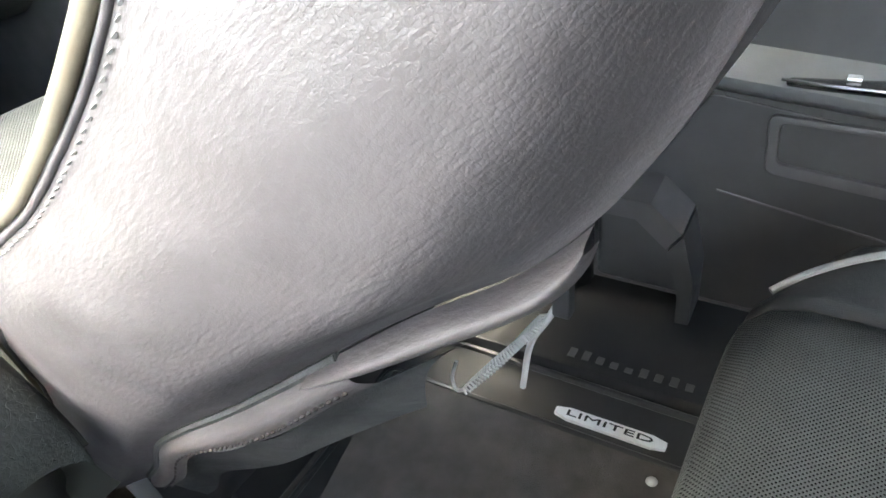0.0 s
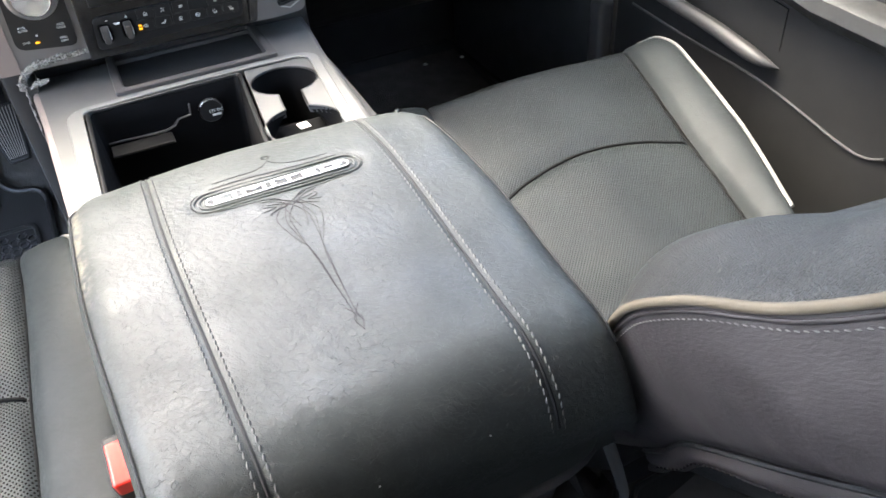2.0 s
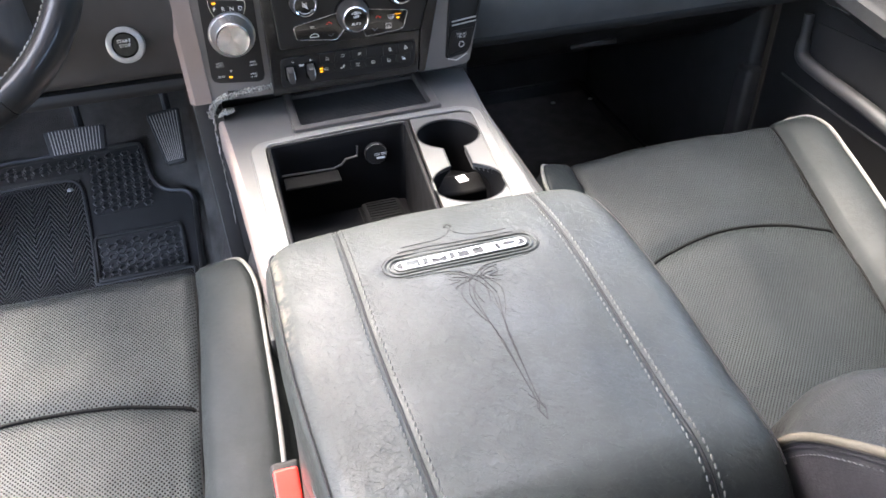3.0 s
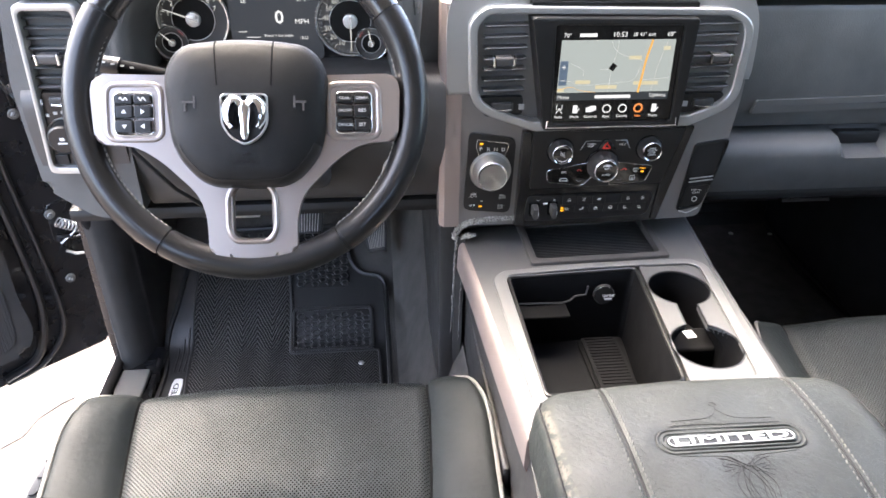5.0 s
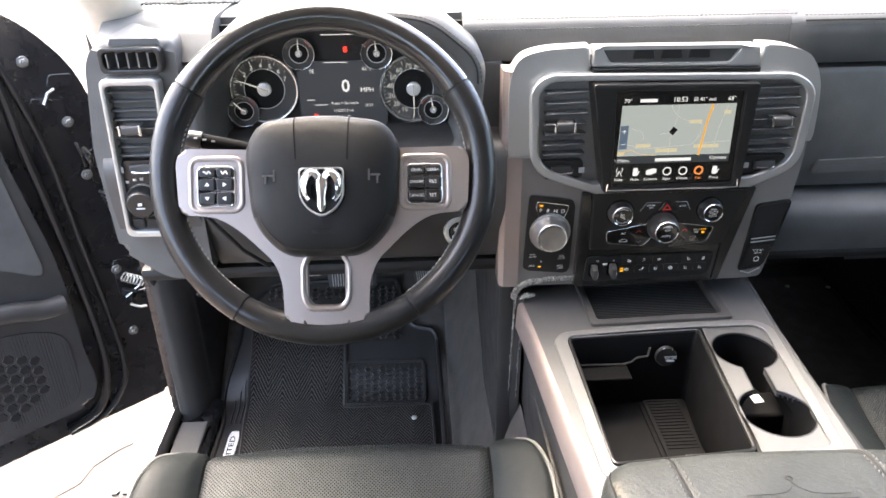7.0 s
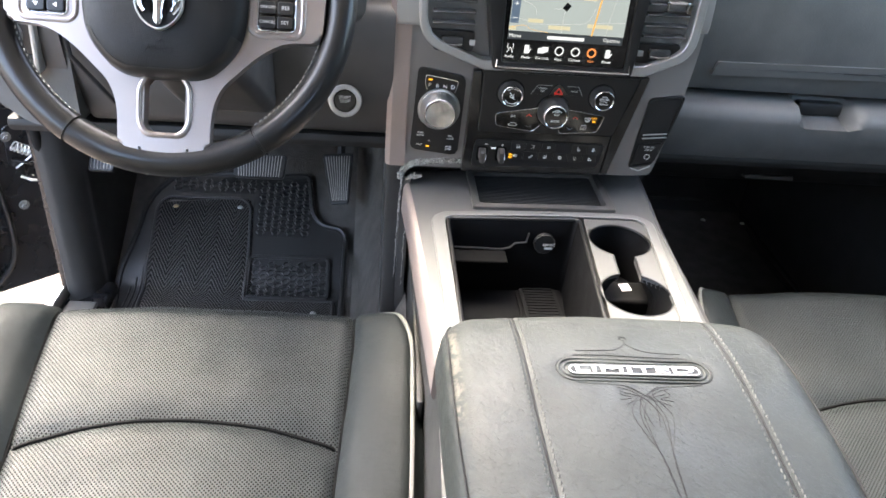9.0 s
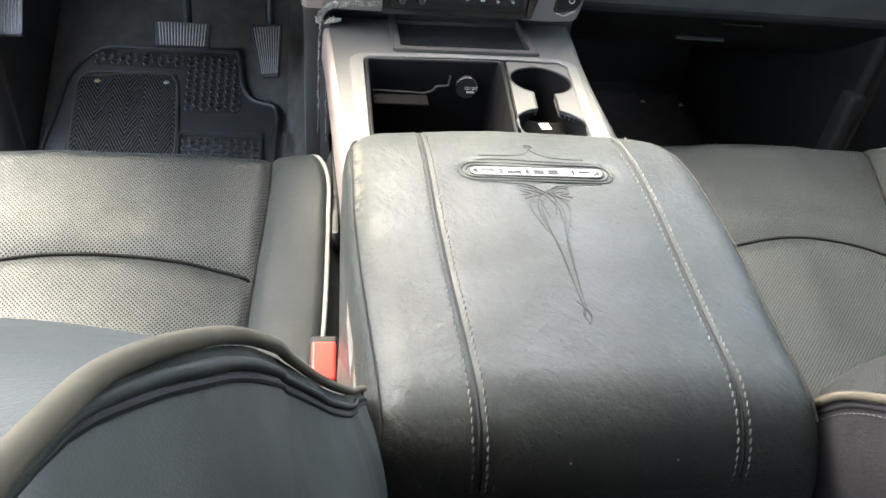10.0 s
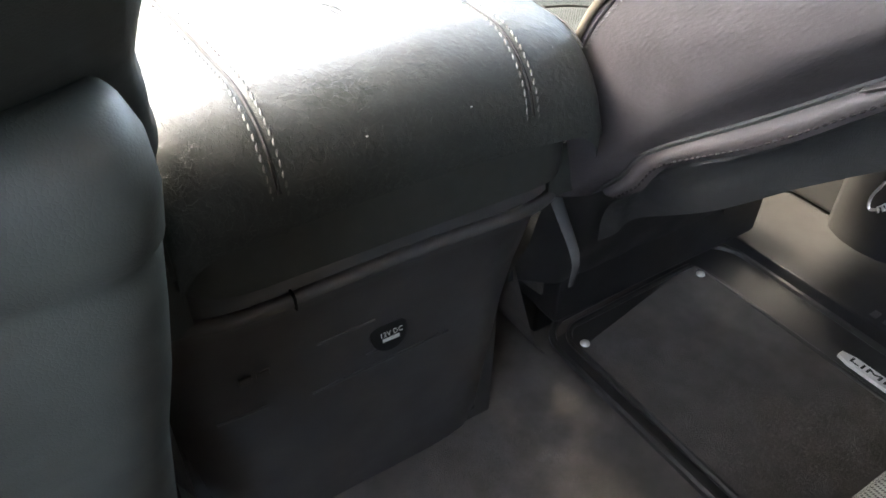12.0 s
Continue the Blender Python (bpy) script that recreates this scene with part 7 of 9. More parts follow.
for i, word in enumerate(("Radio", "Media", "Controls", "Apps", "Climate", "Nav", "Phone")):
    u = 0.035 + 0.145 * i * (0.98 if i else 1)
    p = px(u, 0.965, 0.0225)
    text("icon_text", word, 0.0055, facing(p.x, p.y, p.z), SCREEN_WHITE if word != "Nav" else ICON_ORANGE, scr, depth=0.0001)
    bm = bm_new()
    q = px(u, 0.875, 0.0226)
    if word in ("Apps", "Climate", "Nav"):
        tube(bm, [q + Vector((0.0058 * math.cos(t), 0, 0.0058 * math.sin(t))) for t in [2 * math.pi * k / 20 for k in range(20)]], 0.0009 if word != "Nav" else 0.0013, 5, closed=True)
    elif word == "Controls":
        for d in (-0.003, 0, 0.003):
            box(bm, q + Vector((d - 0.0045, -0.0002, d * 0.4 - 0.0035)), q + Vector((d + 0.0045, 0.0002, d * 0.4 + 0.0035)))
    elif word == "Radio":
        for s in (-1, 1):
            tube(bm, [q + Vector((s * 0.004, 0, -0.006)), q + Vector((0, 0, 0.002))], 0.0006, 5)
            tube(bm, [q + Vector((s * (0.003 + 0.0012 * math.cos(t)), 0, 0.003 + 0.004 * math.sin(t))) for t in span(-1.2, 1.2, 6)], 0.0005, 5)
    else:
        box(bm, q + Vector((-0.0034, -0.0002, -0.006)), q + Vector((0.0034, 0.0002, 0.006)))
        tube(bm, [q + Vector((0.003, -0.0004, -0.004)), q + Vector((0.006, -0.0004, 0.001))], 0.0008, 5)
    part("icon", bm, ICON_ORANGE if word == "Nav" else SCREEN_WHITE, scr)

# climate panel with three knobs
bm = bm_new()
face(bm, rpoly([(-0.106, 0.618), (0.106, 0.622), (0.133, 0.718), (-0.108, 0.718)], 0.004, 3), 0.034, 0.03, 0.003)
cl = part("climate_panel", bm, TRIM_BLACK, stack, "black climate panel")
bm = bm_new()
face(bm, rpoly([(-0.126, 0.548), (0.100, 0.552), (0.106, 0.621), (-0.106, 0.617), (-0.108, 0.712), (-0.122, 0.712)], 0.003, 2), 0.040, 0.03, 0.002)
part("veneer_left", bm, BLACK_WOOD, stack, "dark streaked veneer")
bm = bm_new()
face(bm, rpoly([(0.101, 0.553), (0.112, 0.553), (0.148, 0.716), (0.134, 0.716), (0.108, 0.622)], 0.003, 2), 0.040, 0.03, 0.002)
part("veneer_right", bm, BLACK_WOOD, stack, "dark streaked veneer")


def dial(name, x, z, r, rb, h, y, label, word, size):
    """A tapered knob: r its front, rb its foot, h how far it stands out."""
    m = pose(x, y, z, 90, 0, 0)
    bm = bm_new()
    lathe(bm, [(rb * 0.9, 0.0025), (rb, 0.0022), (rb * 1.06, 0.0), (rb * 1.06, -0.006)], m, 40)
    base = part(name, bm, GLOSS_BLACK, stack, label)
    bm = bm_new()
    lathe(bm, [(r * 0.98, h - 0.0012), (r * 1.03, h - 0.0022), (r * 1.10, h - 0.005), (rb * 0.93, 0.004), (rb * 0.95, 0.001)], m, 40)
    part("knob_side", bm, BLACK_PLASTIC, base, "smooth dark grey knob side")
    bm = bm_new()
    lathe(bm, [(r * 0.87, h - 0.003), (r * 0.89, h), (r * 0.95, h + 0.0006), (r * 1.0, h - 0.0004), (r * 1.01, h - 0.002)], m, 40)
    part("knob_ring", bm, CHROME, base, "chrome ring")
    bm = bm_new()
    lathe(bm, [(0.0, h - 0.0012), (r * 0.885, h - 0.0015), (r * 0.885, h - 0.006), (0.0, h - 0.006)], m, 40)
    part("knob_face", bm, GLOSS_BLACK, base)
    for i, wd in enumerate(word):
        text("knob_text", wd, size, facing(x, y - h + 0.001, z + (len(word) - 1) * size * 0.5 - i * size), WHITE, base, depth=0.0001)
    return base


def printed(parent, lines, r=0.0004, mat=None):
    """A small printed symbol made of thin strokes."""
    bm = bm_new()
    for ln in lines:
        tube(bm, ln, r, 4)
    part("key_symbol", bm, mat or WHITE, parent)


def arc(x, y, z, r, a0, a1, n=10):
    return [(x + r * math.cos(radians(a)), y, z + r * math.sin(radians(a))) for a in span(a0, a1, n)]


vk = dial("volume_knob", -0.0635, 0.683, 0.0160, 0.0205, 0.016, 0.034, "black volume knob with chrome ring", [], 0.004)
tk = dial("tune_knob", 0.0765, 0.684, 0.0155, 0.0200, 0.016, 0.034, "black tuning knob with chrome ring", ["TUNE", "BROWSE", "ENTER", "SCROLL"], 0.0036)
fk = dial("fan_knob", 0.0045, 0.658, 0.0185, 0.0255, 0.026, 0.034, "larger black fan knob with chrome ring", [], 0.0058)
# speaker symbol between two curved rows of print
yv = 0.0190
printed(vk, [[(-0.0665, yv, 0.6815), (-0.0645, yv, 0.6815), (-0.0615, yv, 0.679), (-0.0615, yv, 0.687), (-0.0645, yv, 0.6845), (-0.0665, yv, 0.6845), (-0.0665, yv, 0.6815)], [(-0.067, yv, 0.688), (-0.060, yv, 0.678)]], 0.0005)
printed(vk, [arc(-0.0635, yv, 0.683, 0.0115, 50, 130), arc(-0.0635, yv, 0.683, 0.0115, 215, 325)], 0.0004)
yf = 0.0088
text("knob_text", "OFF", 0.0050, facing(0.0055, yf, 0.6615), WHITE, fk, depth=0.0001)
text("knob_text", "AUTO", 0.0050, facing(0.0045, yf, 0.6515), WHITE, fk, depth=0.0001)
printed(fk, [arc(0.0040, yf, 0.6672, 0.0016, 0, 360, 8), arc(0.0072, yf, 0.6672, 0.0016, 0, 360, 8), [(-0.001, yf, 0.6655), (0.001, yf, 0.6675)], [(0.0105, yf, 0.6675), (0.0125, yf, 0.6655)]], 0.0006)
# hazard key between two small keys drawn by fine pale lines
for pts, w, x in (([(-0.033, 0.684), (-0.0245, 0.6985), (-0.002, 0.6985)], "SCREEN\nOFF", -0.0165), ([(0.021, 0.6985), (0.0385, 0.6985), (0.0455, 0.685)], "BACK", 0.0325)):
    bm = bm_new()
    o = pts + ([(-0.009, 0.684)] if x < 0 else [(0.029, 0.684)])
    face(bm, rpoly(o if x > 0 else o[::-1], 0.002, 2), 0.0328, 0.004, 0.0008)
    k = part("key", bm, TRIM_BLACK, cl)
    bm = bm_new()
    tube(bm, smooth_line([(px_, 0.0326, pz_) for px_, pz_ in pts], 1), 0.00035, 5)
    part("key_edge", bm, STEEL, k, "fine bright key edge")
    text("key_text", w, 0.0040, facing(x, 0.0323, 0.6915), WHITE, k, depth=0.0001)
bm = bm_new()
face(bm, rpoly([(-0.007, 0.683), (0.0255, 0.683), (0.012, 0.7005), (0.004, 0.7005)], 0.003, 3), 0.0318, 0.004, 0.0008)
hz = part("hazard_key", bm, GLOSS_BLACK, cl, "hazard key with a red triangle")
bm = bm_new()
face(bm, [(0.0012, 0.6855), (0.0156, 0.6855), (0.0082, 0.6965)], 0.0315, 0.001, 0.0, hole=[(0.0042, 0.6873), (0.0126, 0.6873), (0.0083, 0.6937)])
part("triangle", bm, RED, hz, "red warning triangle")
# chrome-outlined temperature keys on both sides of the fan knob
BLUE_PRINT = plastic("dull_blue_print", (0.06, 0.07, 0.09), 0.5, depth=0)
yk = 0.0323
for s, pts, ux, dx in ((-1, [(-0.0815, 0.6310), (-0.022, 0.6235), (-0.008, 0.640), (-0.012, 0.665), (-0.0835, 0.6515)], -0.031, -0.030), (1, [(0.0185, 0.6225), (0.0790, 0.6275), (0.0880, 0.6555), (0.022, 0.6645), (0.016, 0.640)], 0.0415, 0.0355)):
    o = rpoly(pts, 0.006, 3)
    cx_, cz_ = sum(p[0] for p in pts) / 5, sum(p[1] for p in pts) / 5
    inner = [(cx_ + (x - cx_) * 0.963, cz_ + (z - cz_) * 0.925) for x, z in o]
    bm = bm_new()
    face(bm, o, 0.0312, 0.006, 0.0006, hole=inner)
    kr = part("key_rim", bm, CHROME, cl, "chrome key rim")
    bm = bm_new()
    face(bm, inner, 0.0326, 0.004, 0.0)
    part("key_field", bm, GLOSS_BLACK, kr)
    printed(kr, [[(ux - 0.004, yk, 0.6485), (ux, yk, 0.6515), (ux + 0.004, yk, 0.6485)]], 0.0006, RED)
    printed(kr, [[(dx - 0.004, yk, 0.6335), (dx, yk, 0.6305), (dx + 0.004, yk, 0.6335)]], 0.0005, BLUE_PRINT)
    if s < 0:
        text("key_text", "A/C", 0.0046, facing(-0.055, yk, 0.647), WHITE, kr, depth=0.0001)
        printed(kr, [[(-0.061, yk, 0.6335), (-0.0575, yk, 0.637), (-0.0515, yk, 0.637), (-0.048, yk, 0.634), (-0.0485, yk, 0.6325), (-0.0605, yk, 0.6325), (-0.061, yk, 0.6335)]])
    else:
        printed(kr, [[(0.0565, yk, 0.6505), (0.0655, yk, 0.6505), (0.064, yk, 0.6455), (0.058, yk, 0.6455), (0.0565, yk, 0.6505)], [(0.0600, yk, 0.644), (0.0605, yk, 0.649)], [(0.0620, yk, 0.644), (0.0625, yk, 0.649)]])
        printed(kr, [[(0.0525, yk, 0.6315), (0.0525, yk, 0.6385), (0.0605, yk, 0.6385), (0.0605, yk, 0.6315), (0.0525, yk, 0.6315)], [(0.0555, yk, 0.6305), (0.056, yk, 0.636)], [(0.0575, yk, 0.6305), (0.058, yk, 0.636)]])
        text("key_text", "FRONT", 0.0030, facing(0.0715, yk, 0.6505), AMBER, kr, depth=0.0001)
bm = bm_new()
box(bm, (0.0690, 0.0318, 0.6442), (0.0735, 0.0324, 0.6464))
part("defrost_lamp", bm, AMBER, cl, "small amber lamp")
# lower switch row
bm = bm_new()
face(bm, rpoly([(-0.112, 0.560), (0.092, 0.566), (0.098, 0.606), (-0.108, 0.604)], 0.008, 4), 0.0365, 0.02, 0.0015)
sr = part("switch_panel", bm, DARK_PLASTIC, stack, "black row of switches")
for x, z in ((-0.0965, 0.583), (-0.0665, 0.584)):
    bm = bm_new()
    box(bm, (x - 0.0085, 0.0340, z - 0.0125), (x + 0.0085, 0.0375, z + 0.0115), 0.003, 2)
    well = part("paddle_well", bm, VOID, sr)
    bm = bm_new()
    rings = [[Vector((x + dx, y, z + dz + lift)) for dx, dz in rrect(-w, -0.0085, w, 0.0085, 0.002, 3)] for y, w, lift in ((0.036, 0.0055, 0.001), (0.026, 0.0048, 0.0), (0.021, 0.0042, -0.002), (0.0195, 0.0030, -0.003))]
    skin(bm, rings)
    pd = part("paddle", bm, GREY_PLASTIC, well, "grey paddle switch")
    bm = bm_new()
    tube(bm, [(x + 0.0047, 0.0335, z + 0.006), (x + 0.0050, 0.027, z + 0.001), (x + 0.0048, 0.0225, z - 0.006)], 0.0007, 5)
    part("paddle_edge", bm, STEEL, pd, "bright worn edge")
yk = 0.0344
printed(sr, [[(-0.093, yk, 0.5985), (-0.089, yk, 0.5985)], [(-0.067, yk, 0.5985), (-0.063, yk, 0.5985)], [(-0.065, yk, 0.5965), (-0.065, yk, 0.6005)]])
printed(sr, [[(-0.083, yk, 0.5930), (-0.075, yk, 0.5930)], [(-0.082, yk, 0.5915), (-0.076, yk, 0.5915)]], 0.0007)
# two rows of flat keys, each with its small printed symbol
SYMBOLS = [
    [[(-0.4, -0.3), (-0.4, 0.1), (-0.1, 0.5), (0.3, 0.1), (0.5, 0.1), (0.5, -0.3), (-0.4, -0.3)], [(-0.6, -0.6), (0.6, -0.6)]],
    [[(-0.5, 0.6), (0.5, 0.6), (0.2, 0.0), (0.2, -0.6)], [(-0.5, -0.6), (-0.3, -0.1), (0.1, -0.1)]],
    [[(-0.6, 0.3), (0.6, 0.3)], [(-0.5, 0.0), (0.5, 0.0)], [(-0.6, -0.3), (0.4, -0.3)]],
    [[(-0.5, 0.0), (-0.5, 0.6), (0.0, 0.6), (0.0, 0.1), (-0.5, 0.1)], [(-0.5, -0.3), (0.5, -0.3)], [(-0.4, -0.6), (0.4, -0.6)]],
    [[(-0.3, 0.0), (-0.3, 0.6), (0.2, 0.6), (0.2, 0.1), (-0.3, 0.1)], [(-0.5, -0.3), (0.6, -0.3)], [(-0.5, -0.6), (0.3, -0.6)]],
    [[(-0.7, 0.1), (-0.2, 0.4), (0.6, 0.3), (0.6, -0.1), (-0.7, -0.1), (-0.7, 0.1)], [(-0.6, -0.4), (0.6, -0.5)]],
    [[(0.6, 0.6), (0.2, -0.2), (-0.6, -0.3), (-0.5, -0.6), (0.3, -0.5), (0.8, 0.4), (0.6, 0.6)]],
    [[(0.5, 0.6), (0.2, -0.2), (-0.6, -0.2)], [(-0.4, 0.2), (-0.3, 0.6)], [(-0.1, 0.1), (0.0, 0.6)], [(-0.5, -0.6), (0.5, -0.5)]],
    [[(0.6 * math.cos(0.63 * i), 0.6 * math.sin(0.63 * i)) for i in range(11)], [(-0.6, 0.0), (0.6, 0.0)], [(0.0, 0.0), (0.0, -0.6)]],
    [[(-0.5, 0.6), (-0.2, -0.3), (0.6, -0.3), (0.6, 0.1)], [(0.1, 0.2), (0.2, 0.6)], [(-0.4, -0.6), (0.6, -0.6)]],
    [[(-0.6, 0.6), (-0.3, -0.3), (0.6, -0.4), (0.5, -0.6), (-0.5, -0.5)], [(0.0, 0.0), (0.1, 0.5)]],
]
n_key = 0
for j, z, xs in ((0, 0.5975, (-0.040, -0.016, 0.009, 0.057, 0.081)), (1, 0.5815, (-0.043, -0.019, 0.005, 0.029, 0.053, 0.077))):
    for x in xs:
        bm = bm_new()
        face(bm, rrect(x - 0.0110, z - 0.0074, x + 0.0110, z + 0.0074, 0.002, 3), 0.0352, 0.004, 0.0006)
        k = part("push_key", bm, TRIM_BLACK, sr)
        printed(k, [[(x + 0.0048 * a, 0.0349, z + 0.0042 * b) for a, b in ln] for ln in SYMBOLS[n_key]], 0.00038)
        n_key += 1
for z in (0.5785, 0.5830):
    bm = bm_new()
    box(bm, (-0.0530, 0.0343, z - 0.0011), (-0.0485, 0.0351, z + 0.0011))
    part("amber_lamp", bm, AMBER, sr, "small amber lamp")

# rotary gear selector panel
bm = bm_new()
face(bm, rpoly([(-0.2095, 0.579), (-0.1335, 0.571), (-0.1305, 0.699), (-0.2035, 0.711)], 0.010, 4), 0.0475, 0.01, 0.002)
gp = part("gear_panel", bm, TRIM_BLACK, stack, "black gear selector panel")
o = rpoly([(-0.187, 0.671), (-0.149, 0.667), (-0.1425, 0.683), (-0.1415, 0.6925), (-0.1915, 0.7005), (-0.1930, 0.688)], 0.003, 3)
bm = bm_new()
face(bm, o, 0.0455, 0.006, 0.001, hole=[(-0.1672 + (x + 0.1672) * 0.95, 0.684 + (z - 0.684) * 0.92) for x, z in o])
part("gear_frame", bm, CHROME, gp, "chrome frame around the gear letters")
for i, c in enumerate("PRND"):
    text("gear_letter", c, 0.0085, facing(-0.185 + 0.0117 * i, 0.0470, 0.6835 - 0.0006 * i), WHITE, gp, depth=0.0002)
bm = bm_new()
box(bm, (-0.1870, 0.0463, 0.6912), (-0.1815, 0.0472, 0.6936))
part("gear_lamp", bm, AMBER, gp, "small amber lamp")
m = pose(-0.1685, 0.0465, 0.6465, 90, 0, 0)
bm = bm_new()
lathe(bm, [(0.0225, 0.0225), (0.0240, 0.0212), (0.0290, 0.006), (0.0300, 0.0035), (0.0315, 0.0030), (0.0325, 0.0010), (0.0325, -0.003)], m, 56)
gk = part("gear_knob", bm, BRUSHED, stack, "silver rotary gear knob with tapered ridged side")
bm = bm_new()
lathe(bm, [(0.0200, 0.0215), (0.0206, 0.0242), (0.0222, 0.0245), (0.0230, 0.0228)], m, 56)
part("knob_ring", bm, CHROME, gk, "bright knob ring")
bm = bm_new()
lathe(bm, [(0.0, 0.0226), (0.0204, 0.0238), (0.0204, 0.018), (0.0, 0.018)], m, 56)
part("knob_face", bm, TURNED, gk, "turned silver knob face")
for k in range(44):
    a = 2 * math.pi * k / 44
    bm = bm_new()
    tube(bm, [m @ Vector((0.0241 * math.cos(a), 0.0241 * math.sin(a), 0.0208)), m @ Vector((0.0288 * math.cos(a), 0.0288 * math.sin(a), 0.0065))], 0.0006, 4)
    part("ridge", bm, BRUSHED, gk)
for x, z, w in ((-0.194, 0.605, "4WD\nAUTO"), (-0.147, 0.601, "4WD\nLOCK"), (-0.195, 0.587, "2WD"), (-0.149, 0.583, "4WD\nLOW"), (-0.180, 0.594, "N")):
    text("drive_text", w, 0.0042, facing(x, 0.0470, z), WHITE, gp, depth=0.0001)
bm = bm_new()
box(bm, (-0.1845, 0.0465, 0.5840), (-0.1795, 0.0472, 0.5862))
part("drive_lamp", bm, AMBER, gp, "small amber lamp")

# pocket and outlet on the passenger side
bm = bm_new()
po = rpoly([(0.148, 0.562), (0.186, 0.570), (0.206, 0.640), (0.215, 0.690), (0.158, 0.682)], [0.008, 0.008, 0.02, 0.008, 0.008], 4)
face(bm, po, 0.0475, 0.008, 0.002, hole=[(0.181 + (x - 0.181) * 0.90, 0.628 + (z - 0.628) * 0.93) for x, z in po])
pk = part("pocket_frame", bm, TRIM_BLACK, stack, "black pocket frame")
bm = bm_new()
face(bm, [(0.181 + (x - 0.181) * 0.91, 0.628 + (z - 0.628) * 0.94) for x, z in po], 0.0505, 0.004, 0.0)
part("pocket", bm, DARK_PLASTIC, pk)
for line in ([(0.160, 0.0475, 0.616), (0.199, 0.0475, 0.620)], [(0.160, 0.0475, 0.622), (0.199, 0.0475, 0.626)], [(0.152, 0.0470, 0.564), (0.166, 0.0465, 0.560), (0.184, 0.0470, 0.569)]):
    bm = bm_new()
    tube(bm, line, 0.0011, 6)
    part("pocket_edge", bm, STEEL, pk)
bm = bm_new()
face(bm, rpoly([(0.152, 0.570), (0.186, 0.576), (0.196, 0.610), (0.160, 0.606)], 0.004, 3), 0.0480, 0.004, 0.001)
ot = part("outlet_cover", bm, TRIM_BLACK, pk, "black outlet cover")
text("outlet_text", "115V AC\n150 W", 0.0048, facing(0.175, 0.0474, 0.599), WHITE, ot, depth=0.0001)
bm = bm_new()
tube(bm, [(0.175 + 0.0042 * math.cos(t), 0.0474, 0.585 + 0.0042 * math.sin(t)) for t in [2 * math.pi * k / 16 for k in range(16)]], 0.0006, 5, closed=True)
part("outlet_mark", bm, WHITE, ot)
# strip on the driver's flank of the stack, warm door light in its colour
bm = bm_new()
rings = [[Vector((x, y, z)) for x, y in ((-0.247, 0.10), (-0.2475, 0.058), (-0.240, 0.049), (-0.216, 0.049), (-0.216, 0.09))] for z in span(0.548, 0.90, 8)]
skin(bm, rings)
part("side_strip", bm, DOOR_LIT_SILVER, stack, "silver side strip, coloured light and warm as by the open door")
bm = bm_new()
box(bm, (-0.246, 0.06, 0.20), (-0.215, 0.30, 0.56), 0.008)
part("lower_side", bm, BLACK_PLASTIC, stack)
bm = bm_new()
box(bm, (-0.235, 0.13, 0.0), (0.215, 0.60, 0.548), 0.01)
part("lower_body", bm, BLACK_PLASTIC, stack)

# start button on the lower dash
bm = bm_new()
m = pose(-0.311, 0.049, 0.651, 80, 0, 0)
lathe(bm, [(0.0175, 0.004), (0.0215, 0.0045), (0.0245, 0.003), (0.0255, -0.006), (0.0175, -0.006)], m, 40)
sb = part("start_bezel", bm, BROW_SILVER, dash, "silver ring around the start button")
bm = bm_new()
lathe(bm, [(0.0, 0.003), (0.015, 0.003), (0.0172, 0.001), (0.0172, -0.006), (0.0, -0.006)], m, 40)
part("start_button", bm, GLOSS_BLACK, sb, "black start button")
for i, w in enumerate(("START", "STOP", "ENGINE")):
    text("start_text", w, 0.0062, pose(-0.311, 0.0445 + 0.0012 * i, 0.6575 - 0.0066 * i, 80, 0, 0), WHITE, sb, depth=0.0002)

# ---- instrument cluster ----
clu = thing("instrument_cluster", (-0.49, 0.14, 0.80), "lit instrument cluster with round gauges and a centre display", "instrument cluster")
YF = 0.140
bm = bm_new()
prism(bm, rpoly([(-0.70, 0.78), (-0.28, 0.78), (-0.28, 0.955), (-0.70, 0.955)], 0.02), Matrix.Translation((0, YF + 0.006, 0)), 0.02)
part("back_plate", bm, DARK_PLASTIC, clu)
NUM, NEEDLE = glow("gauge_white", (0.75, 0.75, 0.72), 0.035), metal("needle_silver", (0.7, 0.7, 0.68), 0.35, 0.6)
GAUGE_SILVER = metal("gauge_ring_silver", (0.52, 0.52, 0.50), 0.25, 0.7)
G_FACE = plastic("gauge_face", (0.075, 0.073, 0.070), 0.7, depth=0.0, spec=0.15)
G_DARK = plastic("gauge_dark", (0.008, 0.008, 0.008), 0.6, depth=0.0, spec=0.15)
R_ZONE = glow("red_zone", (0.5, 0.05, 0.04), 0.05)


